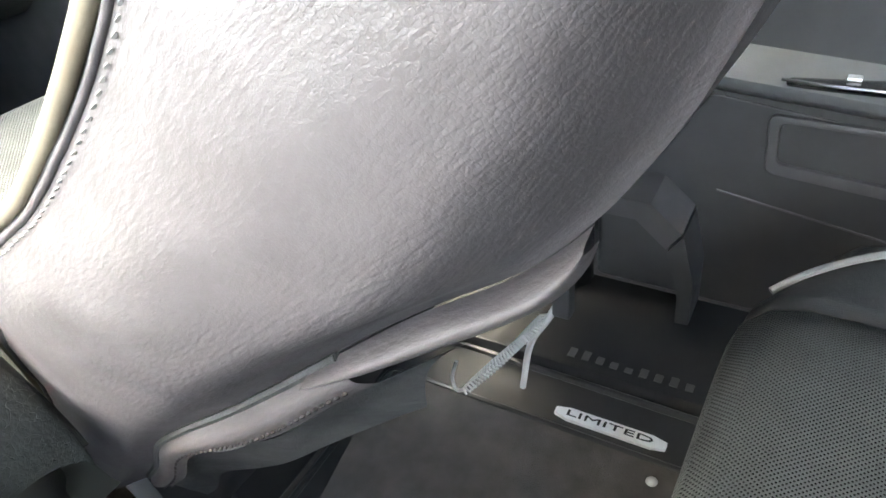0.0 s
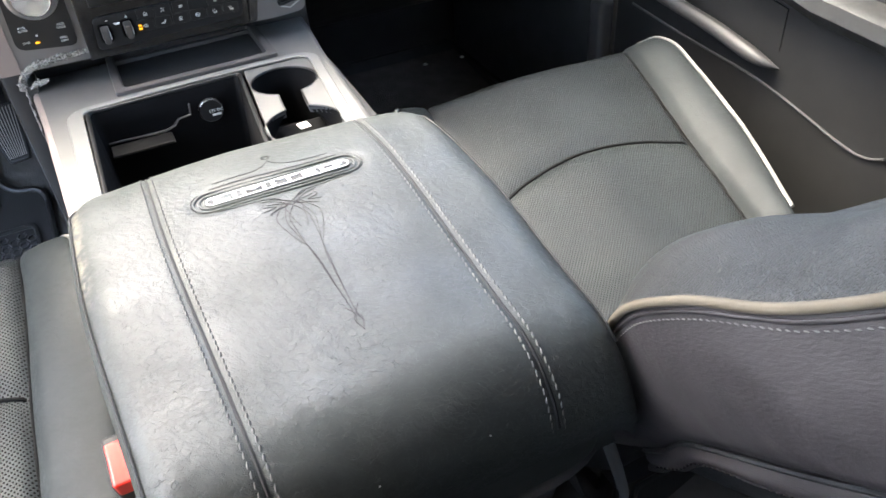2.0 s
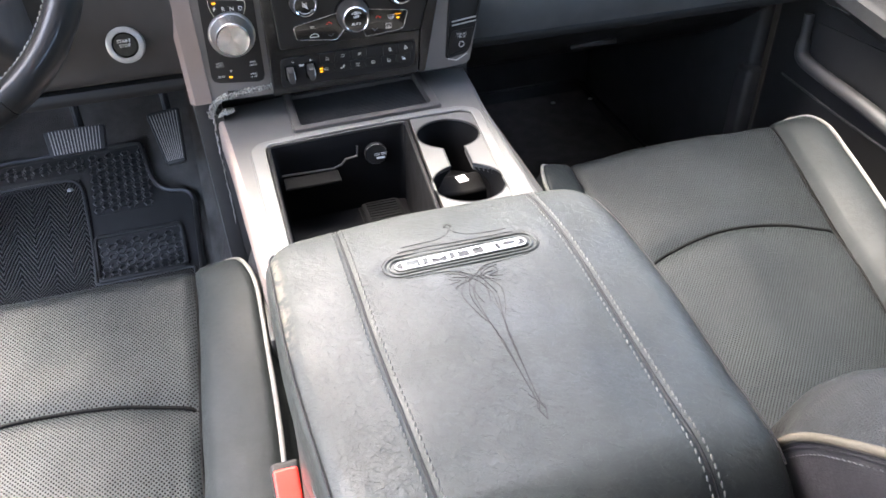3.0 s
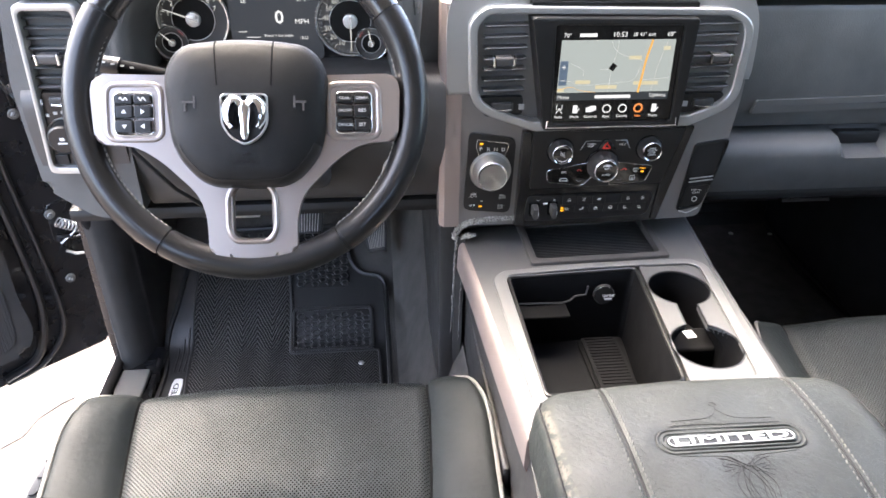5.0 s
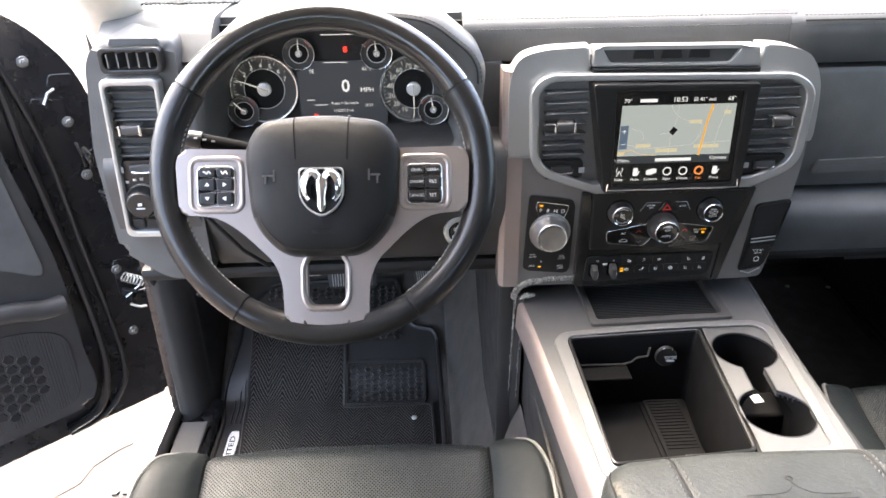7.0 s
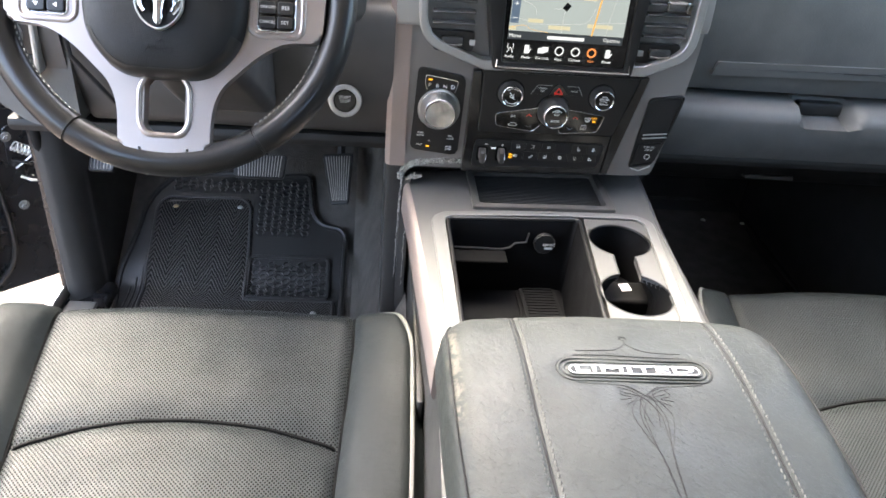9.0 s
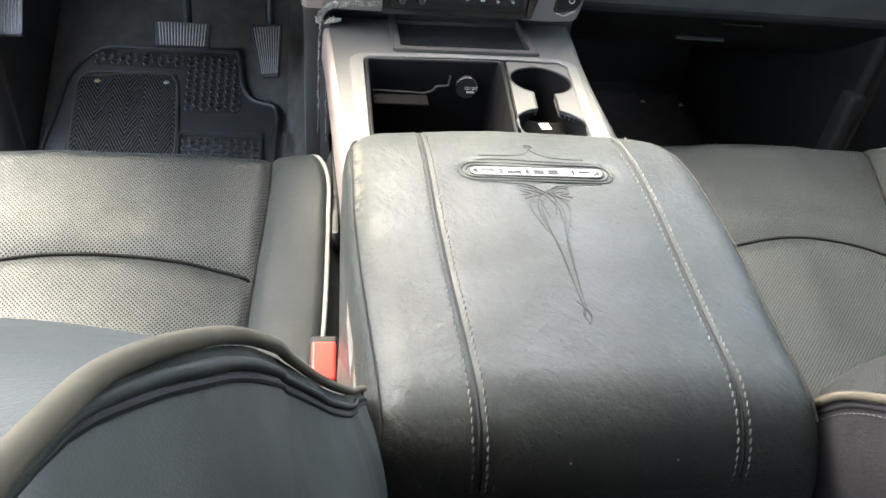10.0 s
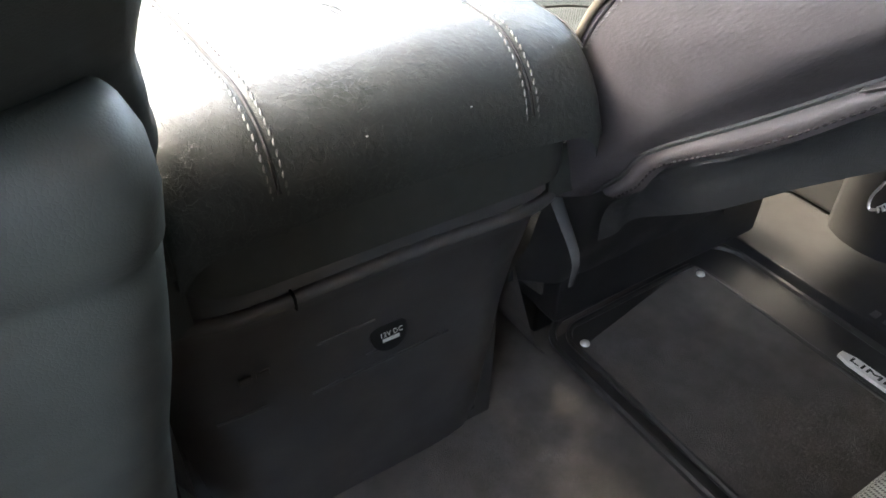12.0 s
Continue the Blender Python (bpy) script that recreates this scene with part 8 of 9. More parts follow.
def gauge(x, z, r, label, needle, ticks, numbers=(), red=None, lift=0.0):
    y = YF - lift
    m = pose(x, y, z, 90, 0, 0)
    bm = bm_new()
    lathe(bm, [(r * 0.90, 0.001), (r * 0.925, 0.005), (r * 0.965, 0.0055), (r, 0.003), (r, -0.004)], m, 48)
    g = part("gauge_ring", bm, GAUGE_SILVER, clu, label)
    bm = bm_new()
    lathe(bm, [(0.0, 0.0), (r * 0.92, 0.0), (r * 0.92, -0.004), (0.0, -0.004)], m, 48)
    part("gauge_face", bm, G_FACE, g)
    bm = bm_new()
    lathe(bm, [(0.0, 0.0006), (r * 0.55, 0.0006), (r * 0.57, 0.0003), (0.0, -0.001)], m, 36)
    part("gauge_centre", bm, G_DARK, g)
    bm = bm_new()
    tube(bm, [m @ Vector((r * 0.58 * math.cos(radians(q)), r * 0.58 * math.sin(radians(q)), 0.0008)) for q in span(0, 350, 35)], 0.0006, 5, closed=True)
    part("gauge_line", bm, NEEDLE, g)
    bm = bm_new()
    a0, a1, n, big = ticks
    for i in range(n + 1):
        a = radians(a0 + (a1 - a0) * i / n)
        l = 0.12 if i % big == 0 else 0.06
        p, q = [m @ Vector((r * k * math.cos(a), r * k * math.sin(a), 0.0008)) for k in (0.88, 0.88 - l)]
        tube(bm, [p, q], 0.0004 if i % big == 0 else 0.00025, 4)
    part("gauge_scale", bm, NUM, g)
    for wd, a in numbers:
        p = m @ Vector((r * 0.67 * math.cos(radians(a)), r * 0.67 * math.sin(radians(a)), 0.001))
        text("gauge_number", wd, r * 0.20, facing(p.x, p.y, p.z), NUM, g, depth=0.0001)
    if red:
        bm = bm_new()
        tube(bm, [m @ Vector((r * 0.82 * math.cos(radians(a)), r * 0.82 * math.sin(radians(a)), 0.0008)) for a in span(red[0], red[1], 8)], r * 0.06, 4, flat=0.1)
        part("red_zone", bm, R_ZONE, g)
    bm = bm_new()
    a = radians(needle)
    d = Vector((math.cos(a), math.sin(a), 0))
    tube(bm, [m @ (d * -r * 0.12 + Vector((0, 0, 0.004))), m @ (d * r * 0.82 + Vector((0, 0, 0.003)))], [0.0018, 0.0006], 6)
    part("needle", bm, NUM, g)
    bm = bm_new()
    lathe(bm, [(0.0, 0.0052), (r * 0.17, 0.0050), (r * 0.20, 0.0040), (r * 0.21, 0.0)], m, 24)
    part("needle_hub", bm, NEEDLE, g, "silver needle hub")


gauge(-0.604, 0.861, 0.053, "large round rev counter", 160, (215, 38, 28, 4), [("1", 166), ("2", 141), ("3", 117), ("4", 93), ("5", 70), ("6", 47), ("7", 24)], None)
gauge(-0.376, 0.856, 0.053, "large round speedometer", 270, (268, 20, 32, 4), [("10", 246), ("20", 221), ("30", 197), ("40", 172), ("50", 149), ("60", 126), ("70", 101), ("80", 78)], None)
gauge(-0.638, 0.829, 0.0245, "small round gauge", 135, (150, 30, 8, 4), [], (60, 30), 0.006)
gauge(-0.346, 0.824, 0.0245, "small round gauge", 100, (150, 30, 8, 4), [], (150, 125), 0.006)
gauge(-0.546, 0.914, 0.0245, "small round gauge", 90, (150, 30, 8, 4), [], (60, 30), 0.004)
gauge(-0.430, 0.912, 0.0245, "small round gauge", 95, (150, 30, 8, 4), [], (150, 115), 0.004)
bm = bm_new()
prism(bm, rrect(-0.552, 0.800, -0.418, 0.900, 0.006), Matrix.Translation((0, YF - 0.0005, 0)), 0.006)
dsp = part("centre_display", bm, glow("display_black", (0.012, 0.014, 0.018), 0.15), clu, "dark centre display")
for w, x, z, s, a in (("0", -0.480, 0.862, 0.027, "CENTER"), ("MPH", -0.458, 0.856, 0.0105, "LEFT"), ("SE", -0.530, 0.886, 0.0085, "CENTER"), ("41°F", -0.446, 0.888, 0.0085, "CENTER"), ("Press > for km/h", -0.483, 0.836, 0.0062, "CENTER"), ("112293.2 mi", -0.486, 0.8245, 0.0062, "CENTER"), ("10:53", -0.446, 0.832, 0.0058, "CENTER"), ("P R N D", -0.489, 0.8135, 0.0085, "CENTER")):
    text("display_text", w, s, facing(x, YF - 0.001, z), SCREEN_WHITE, dsp, align=a, depth=0.0001, bold=0.0004 if w == "0" else 0.0)
for x, z, w in ((-0.493, 0.899, 0.018), (-0.535, 0.842, 0.006), (-0.520, 0.834, 0.010), (-0.486, 0.940, 0.026)):
    bm = bm_new()
    box(bm, (x - w, YF - 0.001, z - 0.0005), (x + w, YF - 0.0004, z + 0.0005))
    part("display_line", bm, SCREEN_WHITE, dsp)
for x, z in ((-0.480, 0.914), (-0.532, 0.812)):
    bm = bm_new()
    box(bm, (x, YF - 0.001, z), (x + 0.006, YF - 0.0002, z + 0.008), 0.001)
    part("warning_lamp", bm, RED_LAMP, dsp, "red warning lamp")

# ---- tunnel, kick panels, mats, pedals ----
bm = bm_new()
for s in (-1, 1):
    sheet(bm, lambda u, v, s=s: Vector((s * (0.20 + 0.11 * u ** 0.8), v, 0.30 * (1 - u) ** 1.6 - 0.005 + max(0.0, floor_z(s, v) + 0.02) + 0.003 * noise.noise(Vector((u * 4, v * 9, s))))), span(0, 1, 8), span(-0.62, 1.0, 30))
solo("floor_tunnel", bm, CARPET, "black carpet rising beside the console", "carpet", kind="structure", smooth=80)
bm = bm_new()
plan = smooth_line([(-0.936, 0.372, 0), (-0.918, 0.378, 0), (-0.897, 0.402, 0), (-0.884, 0.445, 0), (-0.878, 0.52, 0), (-0.876, 0.98, 0)], 5)
skin(bm, [[Vector((p.x - lean, p.y, z)) for p in plan] + [Vector((-0.938, 0.98, z)), Vector((-0.940, 0.378, z))] for z, lean in ((-0.02, 0.0), (0.10, 0.0), (0.30, 0.002), (0.45, 0.006), (0.62, 0.012))])
solo("trim_kick_panel", bm, GREY_PLASTIC, "dark grey curved kick panel beside the pedals", "trim", kind="structure", smooth=60)
bm = bm_new()
box(bm, (0.90, 0.23, -0.02), (0.935, 0.98, 0.62), 0.015, 3)
solo("trim_kick_panel", bm, BLACK_PLASTIC, "black kick panel ahead of the passenger door", "trim", kind="structure")
bm = bm_new()
box(bm, (0.885, 0.215, 0.06), (0.925, 0.262, 0.37), 0.012, 3)
solo("trim_kick_edge", bm, GREY_PLASTIC, "grey upright trim edge by the passenger door", "trim", kind="structure")

HEX = bpy.data.meshes.new("hexagon")
hb = bm_new()
ro = [(0.0116 * math.cos(radians(60 * k)), 0.0092 * math.sin(radians(60 * k))) for k in range(6)]
skin(hb, [[Vector((x, y, 0)) for x, y in ro], [Vector((x * 0.88, y * 0.88, 0.0055)) for x, y in ro], [Vector((x * 0.68, y * 0.68, 0.0055)) for x, y in ro], [Vector((x * 0.56, y * 0.56, 0.0005)) for x, y in ro]], caps=False)
hb.faces.new([hb.verts.new((x * 0.56, y * 0.56, 0.0005)) for x, y in ro])
bmesh.ops.recalc_face_normals(hb, faces=hb.faces)
hb.to_mesh(HEX)
hb.free()
# rims coloured lighter as if lit, hollows darker as their shade
HEX.materials.append(LIT_TREAD)
HEX.materials.append(SHADE_RUBBER)
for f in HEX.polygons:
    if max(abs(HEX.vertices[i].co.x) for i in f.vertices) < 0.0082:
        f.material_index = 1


def on_floor(x, y, up):
    return Vector((x, y, floor_z(x, y) + up))


def draped(bm, outline, up, depth, n=26):
    """A sheet cut to an outline and laid on the floor."""
    ys = [p[1] for p in outline]
    lo, hi = min(ys), max(ys)
    rows = []
    for k in range(n + 1):
        y = lo + (hi - lo) * (0.002 + 0.996 * k / n)
        cuts = []
        m = len(outline)
        for i in range(m):
            (x0, y0), (x1, y1) = outline[i], outline[(i + 1) % m]
            if (y0 - y) * (y1 - y) < 0:
                cuts.append(x0 + (x1 - x0) * (y - y0) / (y1 - y0))
        rows.append((y, min(cuts), max(cuts)))
    rings = []
    for y, a, b in rows:
        xs = span(a, b, 14)
        rings.append([on_floor(x, y, up) for x in xs] + [on_floor(b, y, up - depth), on_floor(a, y, up - depth)])
    skin(bm, rings)


def rim(bm, pts, up, r, closed=False):
    line = smooth_line([(x, y, 0) for x, y in pts], 4) if not closed else [Vector((x, y, 0)) for x, y in pts]
    tube(bm, [on_floor(p.x, p.y, up) for p in line], r, 7, closed=closed)


def stud(parent, x, y, up, mat=STEEL):
    bm = bm_new()
    p = on_floor(x, y, up)
    lathe(bm, [(0.0, 0.0045), (0.004, 0.004), (0.0068, 0.0018), (0.0075, 0.0)], Matrix.Translation(p), 14)
    part("stud", bm, mat, parent, "round metal stud")


def hexagons(parent, pts, up):
    for x, y in pts:
        ob = new("hexagon", HEX)
        ob.parent = parent
        ob.matrix_parent_inverse = Matrix.Translation(-Vector(parent.location))
        e = 0.01
        sl = math.atan2(floor_z(x, y + e) - floor_z(x, y - e), 2 * e)
        ob.matrix_basis = Matrix.Translation(on_floor(x, y, up)) @ Matrix.Rotation(sl, 4, "X")


dm = thing("driver_floor_mat", (-0.59, 0.4, 0.0), "black rubber floor mat with herringbone carpet and hexagon tread", "floor mat", "floor mats")
M_OUT = rpoly([(-0.852, 0.05), (-0.853, 0.40), (-0.872, 0.48), (-0.846, 0.575), (-0.831, 0.674), (-0.764, 0.737), (-0.434, 0.739), (-0.420, 0.650), (-0.395, 0.619), (-0.345, 0.612), (-0.331, 0.592), (-0.328, 0.05)], [0.01, 0.03, 0.03, 0.05, 0.04, 0.03, 0.012, 0.03, 0.03, 0.012, 0.012, 0.01], 5)
bm = bm_new()
draped(bm, M_OUT, 0.012, 0.012, 40)
part("mat_base", bm, RUBBER, dm, "black moulded rubber", smooth=50)
bm = bm_new()
rim(bm, M_OUT, 0.013, 0.0065, True)
part("mat_rim", bm, RUBBER, dm, "raised outer rim")
INSERT = rpoly([(-0.765, 0.06), (-0.806, 0.43), (-0.807, 0.650), (-0.785, 0.673), (-0.598, 0.675), (-0.576, 0.655), (-0.568, 0.545), (-0.568, 0.432), (-0.352, 0.432), (-0.345, 0.06)], [0.005, 0.05, 0.015, 0.015, 0.015, 0.015, 0.02, 0.012, 0.012, 0.005], 4)
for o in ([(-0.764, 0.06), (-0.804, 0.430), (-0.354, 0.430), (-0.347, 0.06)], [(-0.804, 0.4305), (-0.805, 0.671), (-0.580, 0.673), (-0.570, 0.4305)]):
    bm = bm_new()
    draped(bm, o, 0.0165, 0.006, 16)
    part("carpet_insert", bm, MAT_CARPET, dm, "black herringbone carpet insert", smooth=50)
bm = bm_new()
rim(bm, INSERT, 0.016, 0.0045, True)
part("insert_rim", bm, RUBBER, dm)
PADO = rrect(-0.563, 0.444, -0.369, 0.538, 0.012, 4)
bm = bm_new()
rim(bm, PADO, 0.016, 0.0055, True)
part("heel_pad_rim", bm, RUBBER, dm, "raised rim of the heel pad")
# dark sheets that put the shade between the hexagons into colour
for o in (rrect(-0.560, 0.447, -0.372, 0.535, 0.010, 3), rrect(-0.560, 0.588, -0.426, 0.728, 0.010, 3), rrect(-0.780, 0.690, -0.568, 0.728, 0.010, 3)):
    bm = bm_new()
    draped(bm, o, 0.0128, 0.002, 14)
    part("tread_shade_bed", bm, SHADE_RUBBER, dm, "bed under the hexagon tread, coloured dark for the shade between", smooth=50)
hexagons(dm, [(-0.546 + 0.0182 * i, 0.456 + 0.0168 * j + (0.0084 if i % 2 else 0)) for i in range(10) for j in range(5) if not (i % 2 and j == 4)], 0.0125)
hexagons(dm, [(-0.546 + 0.0186 * i, 0.598 + 0.0172 * j + (0.0086 if i % 2 else 0)) for i in range(7) for j in range(7 if i % 2 else 8)], 0.0125)
hexagons(dm, [(-0.765 + 0.0188 * i, 0.700 + 0.0172 * j + (0.0086 if i % 2 else 0)) for i in range(11) for j in range(1 if i % 2 else 2)], 0.0125)
for i in range(3):
    bm = bm_new()
    rim(bm, [(-0.836 + 0.011 * i, 0.39), (-0.838 + 0.011 * i, 0.47 + 0.02 * i)], 0.012, 0.0022)
    part("drain_rib", bm, RUBBER, dm)
stud(dm, -0.762, 0.649, 0.017, metal("brass_stud", (0.75, 0.60, 0.35), 0.3))
stud(dm, -0.603, 0.652, 0.017)
stud(dm, -0.397, 0.383, 0.017)
bm = bm_new()
draped(bm, rrect(-0.829, 0.222, -0.805, 0.362, 0.005, 3), 0.0165, 0.004, 8)
bp = part("badge_plate", bm, POLISHED, dm, "silver badge plate with dark letters")
text("badge_text", "LIMITED", 0.017, Matrix.Translation(on_floor(-0.817, 0.292, 0.0172)) @ Matrix.Rotation(radians(90), 4, "Z") @ Matrix.Diagonal((1.75, 1, 1, 1)), DARK_PLASTIC, bp, depth=0.0006)

rm = thing("rear_floor_mat", (0.52, -0.8, 0.0), "black rubber rear floor mat with carpet insert and metal studs", "floor mat", "floor mats")
R_OUT = rpoly([(0.335, -1.30), (0.335, -0.600), (0.365, -0.570), (0.715, -0.560), (0.745, -0.60), (0.735, -1.30)], [0.01, 0.03, 0.03, 0.03, 0.03, 0.01], 4)
bm = bm_new()
draped(bm, R_OUT, 0.012, 0.012, 20)
part("mat_base", bm, RUBBER, rm, "black moulded rubber", smooth=50)
bm = bm_new()
rim(bm, R_OUT, 0.013, 0.006, True)
part("mat_rim", bm, RUBBER, rm, "raised outer rim")
bm = bm_new()
rim(bm, rpoly([(0.358, -1.28), (0.358, -0.612), (0.378, -0.592), (0.655, -0.585), (0.650, -1.28)], 0.02, 4), 0.014, 0.005, True)
part("insert_rim", bm, RUBBER, rm)
bm = bm_new()
draped(bm, [(0.362, -1.275), (0.362, -0.600), (0.650, -0.592), (0.645, -1.275)], 0.0165, 0.005, 16)
part("carpet_insert", bm, CARPET, rm, "black carpet insert", smooth=50)
for x, y in ((0.372, -0.632), (0.640, -0.613), (0.620, -0.993)):
    stud(rm, x, y, 0.017)
bm = bm_new()
draped(bm, rrect(0.669, -0.995, 0.689, -0.842, 0.006, 3), 0.018, 0.006, 8)
bp = part("badge_plate", bm, POLISHED, rm, "silver badge plate with dark letters")
text("badge_text", "LIMITED", 0.014, Matrix.Translation(on_floor(0.679, -0.918, 0.0187)) @ Matrix.Rotation(radians(-90), 4, "Z") @ Matrix.Diagonal((2.4, 1, 1, 1)), DARK_PLASTIC, bp, depth=0.0006)

pm = thing("passenger_floor_mat", (0.6, 0.55, 0.0), "black floor mat with two metal studs", "floor mat", "floor mats")
bm = bm_new()
P_OUT = rpoly([(0.40, 0.05), (0.42, 0.98), (0.88, 0.98), (0.88, 0.05)], 0.03, 4)
draped(bm, P_OUT, 0.012, 0.012, 20)
part("mat_base", bm, RUBBER_DULL, pm, "", smooth=50)
bm = bm_new()
rim(bm, P_OUT, 0.013, 0.005, True)
part("mat_rim", bm, RUBBER_DULL, pm)
bm = bm_new()
draped(bm, [(0.48, 0.08), (0.49, 0.92), (0.87, 0.92), (0.87, 0.08)], 0.015, 0.004, 16)
part("carpet_insert", bm, CARPET, pm, "black carpet insert", smooth=50)
stud(pm, 0.746, 0.873, 0.016, POLISHED)
stud(pm, 0.868, 0.863, 0.016, POLISHED)

# pedals
def pedal(name, c, w, h, tilt, roll, label, top=1.0):
    p = thing(name, c, label, "pedal", "pedals")
    m = pose(*c, 90 - tilt, roll, 0)
    o = rpoly([(-w * 0.5, -h * 0.5), (w * 0.5, -h * 0.5), (w * 0.5 * top, h * 0.5), (-w * 0.5 * top, h * 0.5)], 0.008, 3)
    bm = bm_new()
    a = [m @ Vector((x, y, 0)) for x, y in o]
    b = [m @ Vector((x, y, 0.010)) for x, y in o]
    b2 = [m @ Vector((x * 0.94, y * 0.94, 0.013)) for x, y in o]
    skin(bm, [a, b, b2])
    part("pedal_pad", bm, RUBBER, p, "black rubber pedal pad")
    k = max(6, int(w * top / 0.0075))
    for i in range(k):
        f = -0.45 + 0.90 * (i + 0.5) / k
        bm = bm_new()
        tube(bm, [m @ Vector((f * w * 0.96, -h * 0.44, 0.0135)), m @ Vector((f * w * top * 0.96, h * 0.44, 0.0135))], 0.0010, 5)
        part("pedal_rib", bm, RIB_GREY, p, "worn metal-grey rib")
    bm = bm_new()
    tube(bm, [m @ Vector((0, 0, 0)), m @ Vector((0, h * 0.4, -0.06)), Vector((c[0], c[1] + 0.16, c[2] + 0.30))], 0.010, 8)
    part("pedal_arm", bm, DARK_PLASTIC, p, "black steel arm")


pedal("brake_pedal", (-0.537, 0.592, 0.272), 0.115, 0.058, 40, 0, "wide brake pedal with ribbed rubber pad", 1.1)
pedal("gas_pedal", (-0.352, 0.645, 0.222), 0.044, 0.130, 42, -6, "tall narrow accelerator with ribbed pad", 1.75)
pedal("parking_pedal", (-0.856, 0.50, 0.335), 0.055, 0.090, 38, 0, "small parking brake pedal with ribbed pad", 1.0)
hr = thing("bonnet_release", (-0.575, 0.19, 0.53), "grey bonnet release handle under the dashboard", "handle")
bm = bm_new()
box(bm, (-0.60, 0.165, 0.515), (-0.55, 0.20, 0.525), 0.003)
part("grip", bm, STEEL, hr)
bm = bm_new()
box(bm, (-0.585, 0.18, 0.525), (-0.565, 0.22, 0.57), 0.003)
part("bracket", bm, DARK_PLASTIC, hr)
bm = bm_new()
box(bm, (-0.84, 0.10, 0.55), (0.90, 0.62, 0.575), 0.01)
solo("trim_under_dash", bm, DARK_PLASTIC, "black closing panel under the dashboard", "trim", kind="structure")

# ---- the driver's door, wide open ----
DM = Matrix.Translation((-1.04, 0.60, 0)) @ Matrix.Rotation(radians(41.2), 4, "Z")
door = thing("driver_door", (-1.04, 0.60, -0.05), "dark driver's door standing wide open, with speaker grille and hinges", "car door")


def dplate(bm, sz, y, depth, bevel=0.0, hole=None, seg=3):
    f = lambda o: [(-s, z) for s, z in o]
    prism(bm, f(sz), DM @ Matrix.Translation((0, y, 0)), depth, bevel, seg, f(hole) if hole else None)


SHELL = rpoly([(0.0, -0.05), (1.10, -0.05), (1.10, 0.97), (0.20, 0.955), (0.12, 0.90), (0.05, 0.81), (0.0, 0.62)], [0.02, 0.05, 0.05, 0.04, 0.04, 0.05, 0.05], 5)
bm = bm_new()
dplate(bm, SHELL, 0.0, 0.075, 0.01)
part("door_shell", bm, DOOR_PAINT, door, "dark painted door shell")
TRIM = rpoly([(0.205, 0.03), (1.06, 0.03), (1.06, 0.93), (0.285, 0.915), (0.245, 0.80), (0.228, 0.66), (0.192, 0.44), (0.184, 0.33), (0.187, 0.19), (0.175, 0.08)], [0.04, 0.03, 0.03, 0.05, 0.05, 0.05, 0.1, 0.1, 0.05, 0.04], 6)
bm = bm_new()
dplate(bm, TRIM, -0.035, 0.038, 0.014)
part("trim_panel", bm, BLACK_PLASTIC, door, "black plastic door trim")
for ln, r in (([(0.26, -0.03), (0.19, -0.014), (0.155, 0.042), (0.139, 0.151), (0.149, 0.329), (0.166, 0.506), (0.184, 0.664), (0.198, 0.806), (0.25, 0.905)], 0.010),
              ([(0.26, -0.042), (0.179, -0.033), (0.117, 0.021), (0.100, 0.099), (0.106, 0.233), (0.125, 0.436), (0.139, 0.615), (0.163, 0.748), (0.20, 0.87), (0.26, 0.925)], 0.007)):
    bm = bm_new()
    tube(bm, smooth_line([DM @ Vector((-s, -0.008, z)) for s, z in ln], 6), r, 8)
    part("door_seal", bm, TRIM_BLACK, door, "black rubber door seal")
GR = rpoly([(0.215, 0.055), (0.62, 0.055), (0.62, 0.28), (0.45, 0.300), (0.29, 0.282), (0.210, 0.24)], [0.05, 0.03, 0.03, 0.05, 0.05, 0.04], 5)
bm = bm_new()
dplate(bm, GR, -0.0375, 0.006, 0.002)
gr = part("speaker_grille", bm, GRILLE, door, "perforated black speaker grille")
HX = bpy.data.meshes.new("grille_cell")
hb = bm_new()
skin(hb, [[Vector((0.0125 * math.cos(radians(60 * k)), -0.0002, 0.0125 * math.sin(radians(60 * k)))) for k in range(6)], [Vector((0.0105 * math.cos(radians(60 * k)), -0.0016, 0.0105 * math.sin(radians(60 * k)))) for k in range(6)]])
bmesh.ops.recalc_face_normals(hb, faces=hb.faces)
hb.to_mesh(HX)
hb.free()
HX.materials.append(DARK_PLASTIC)
for i in range(11):
    for j in range(7):
        s, z = 0.265 + 0.0235 * i, 0.085 + 0.0265 * j + (0.013 if i % 2 else 0)
        if ((s - 0.38) / 0.115) ** 2 + ((z - 0.165) / 0.085) ** 2 < 1:
            ob = new("grille_cell", HX)
            ob.parent = gr
            ob.matrix_basis = DM @ Matrix.Translation((-s, -0.0376, z))
bm = bm_new()
tube(bm, smooth_line([DM @ Vector((-s, -0.045, z)) for s, z in ((0.200, 0.318), (0.25, 0.322), (0.33, 0.345), (0.62, 0.39))], 6), 0.022, 10)
part("pocket_edge", bm, BLACK_PLASTIC, door, "rounded edge of the door pocket")
bm = bm_new()
dplate(bm, rpoly([(0.215, 0.385), (0.30, 0.44), (0.60, 0.48), (0.60, 0.70), (0.25, 0.68)], 0.03, 5), -0.0385, 0.01, 0.004)
part("map_recess", bm, DASH_PLASTIC, door, "grained door insert")
for o in (rrect(0.02, 0.55, 0.065, 0.63, 0.012), rrect(0.02, 0.26, 0.07, 0.36, 0.012)):
    bm = bm_new()
    dplate(bm, o, -0.006, 0.008, 0.003)
    part("hinge_plate", bm, DOOR_PAINT, door)
bm = bm_new()
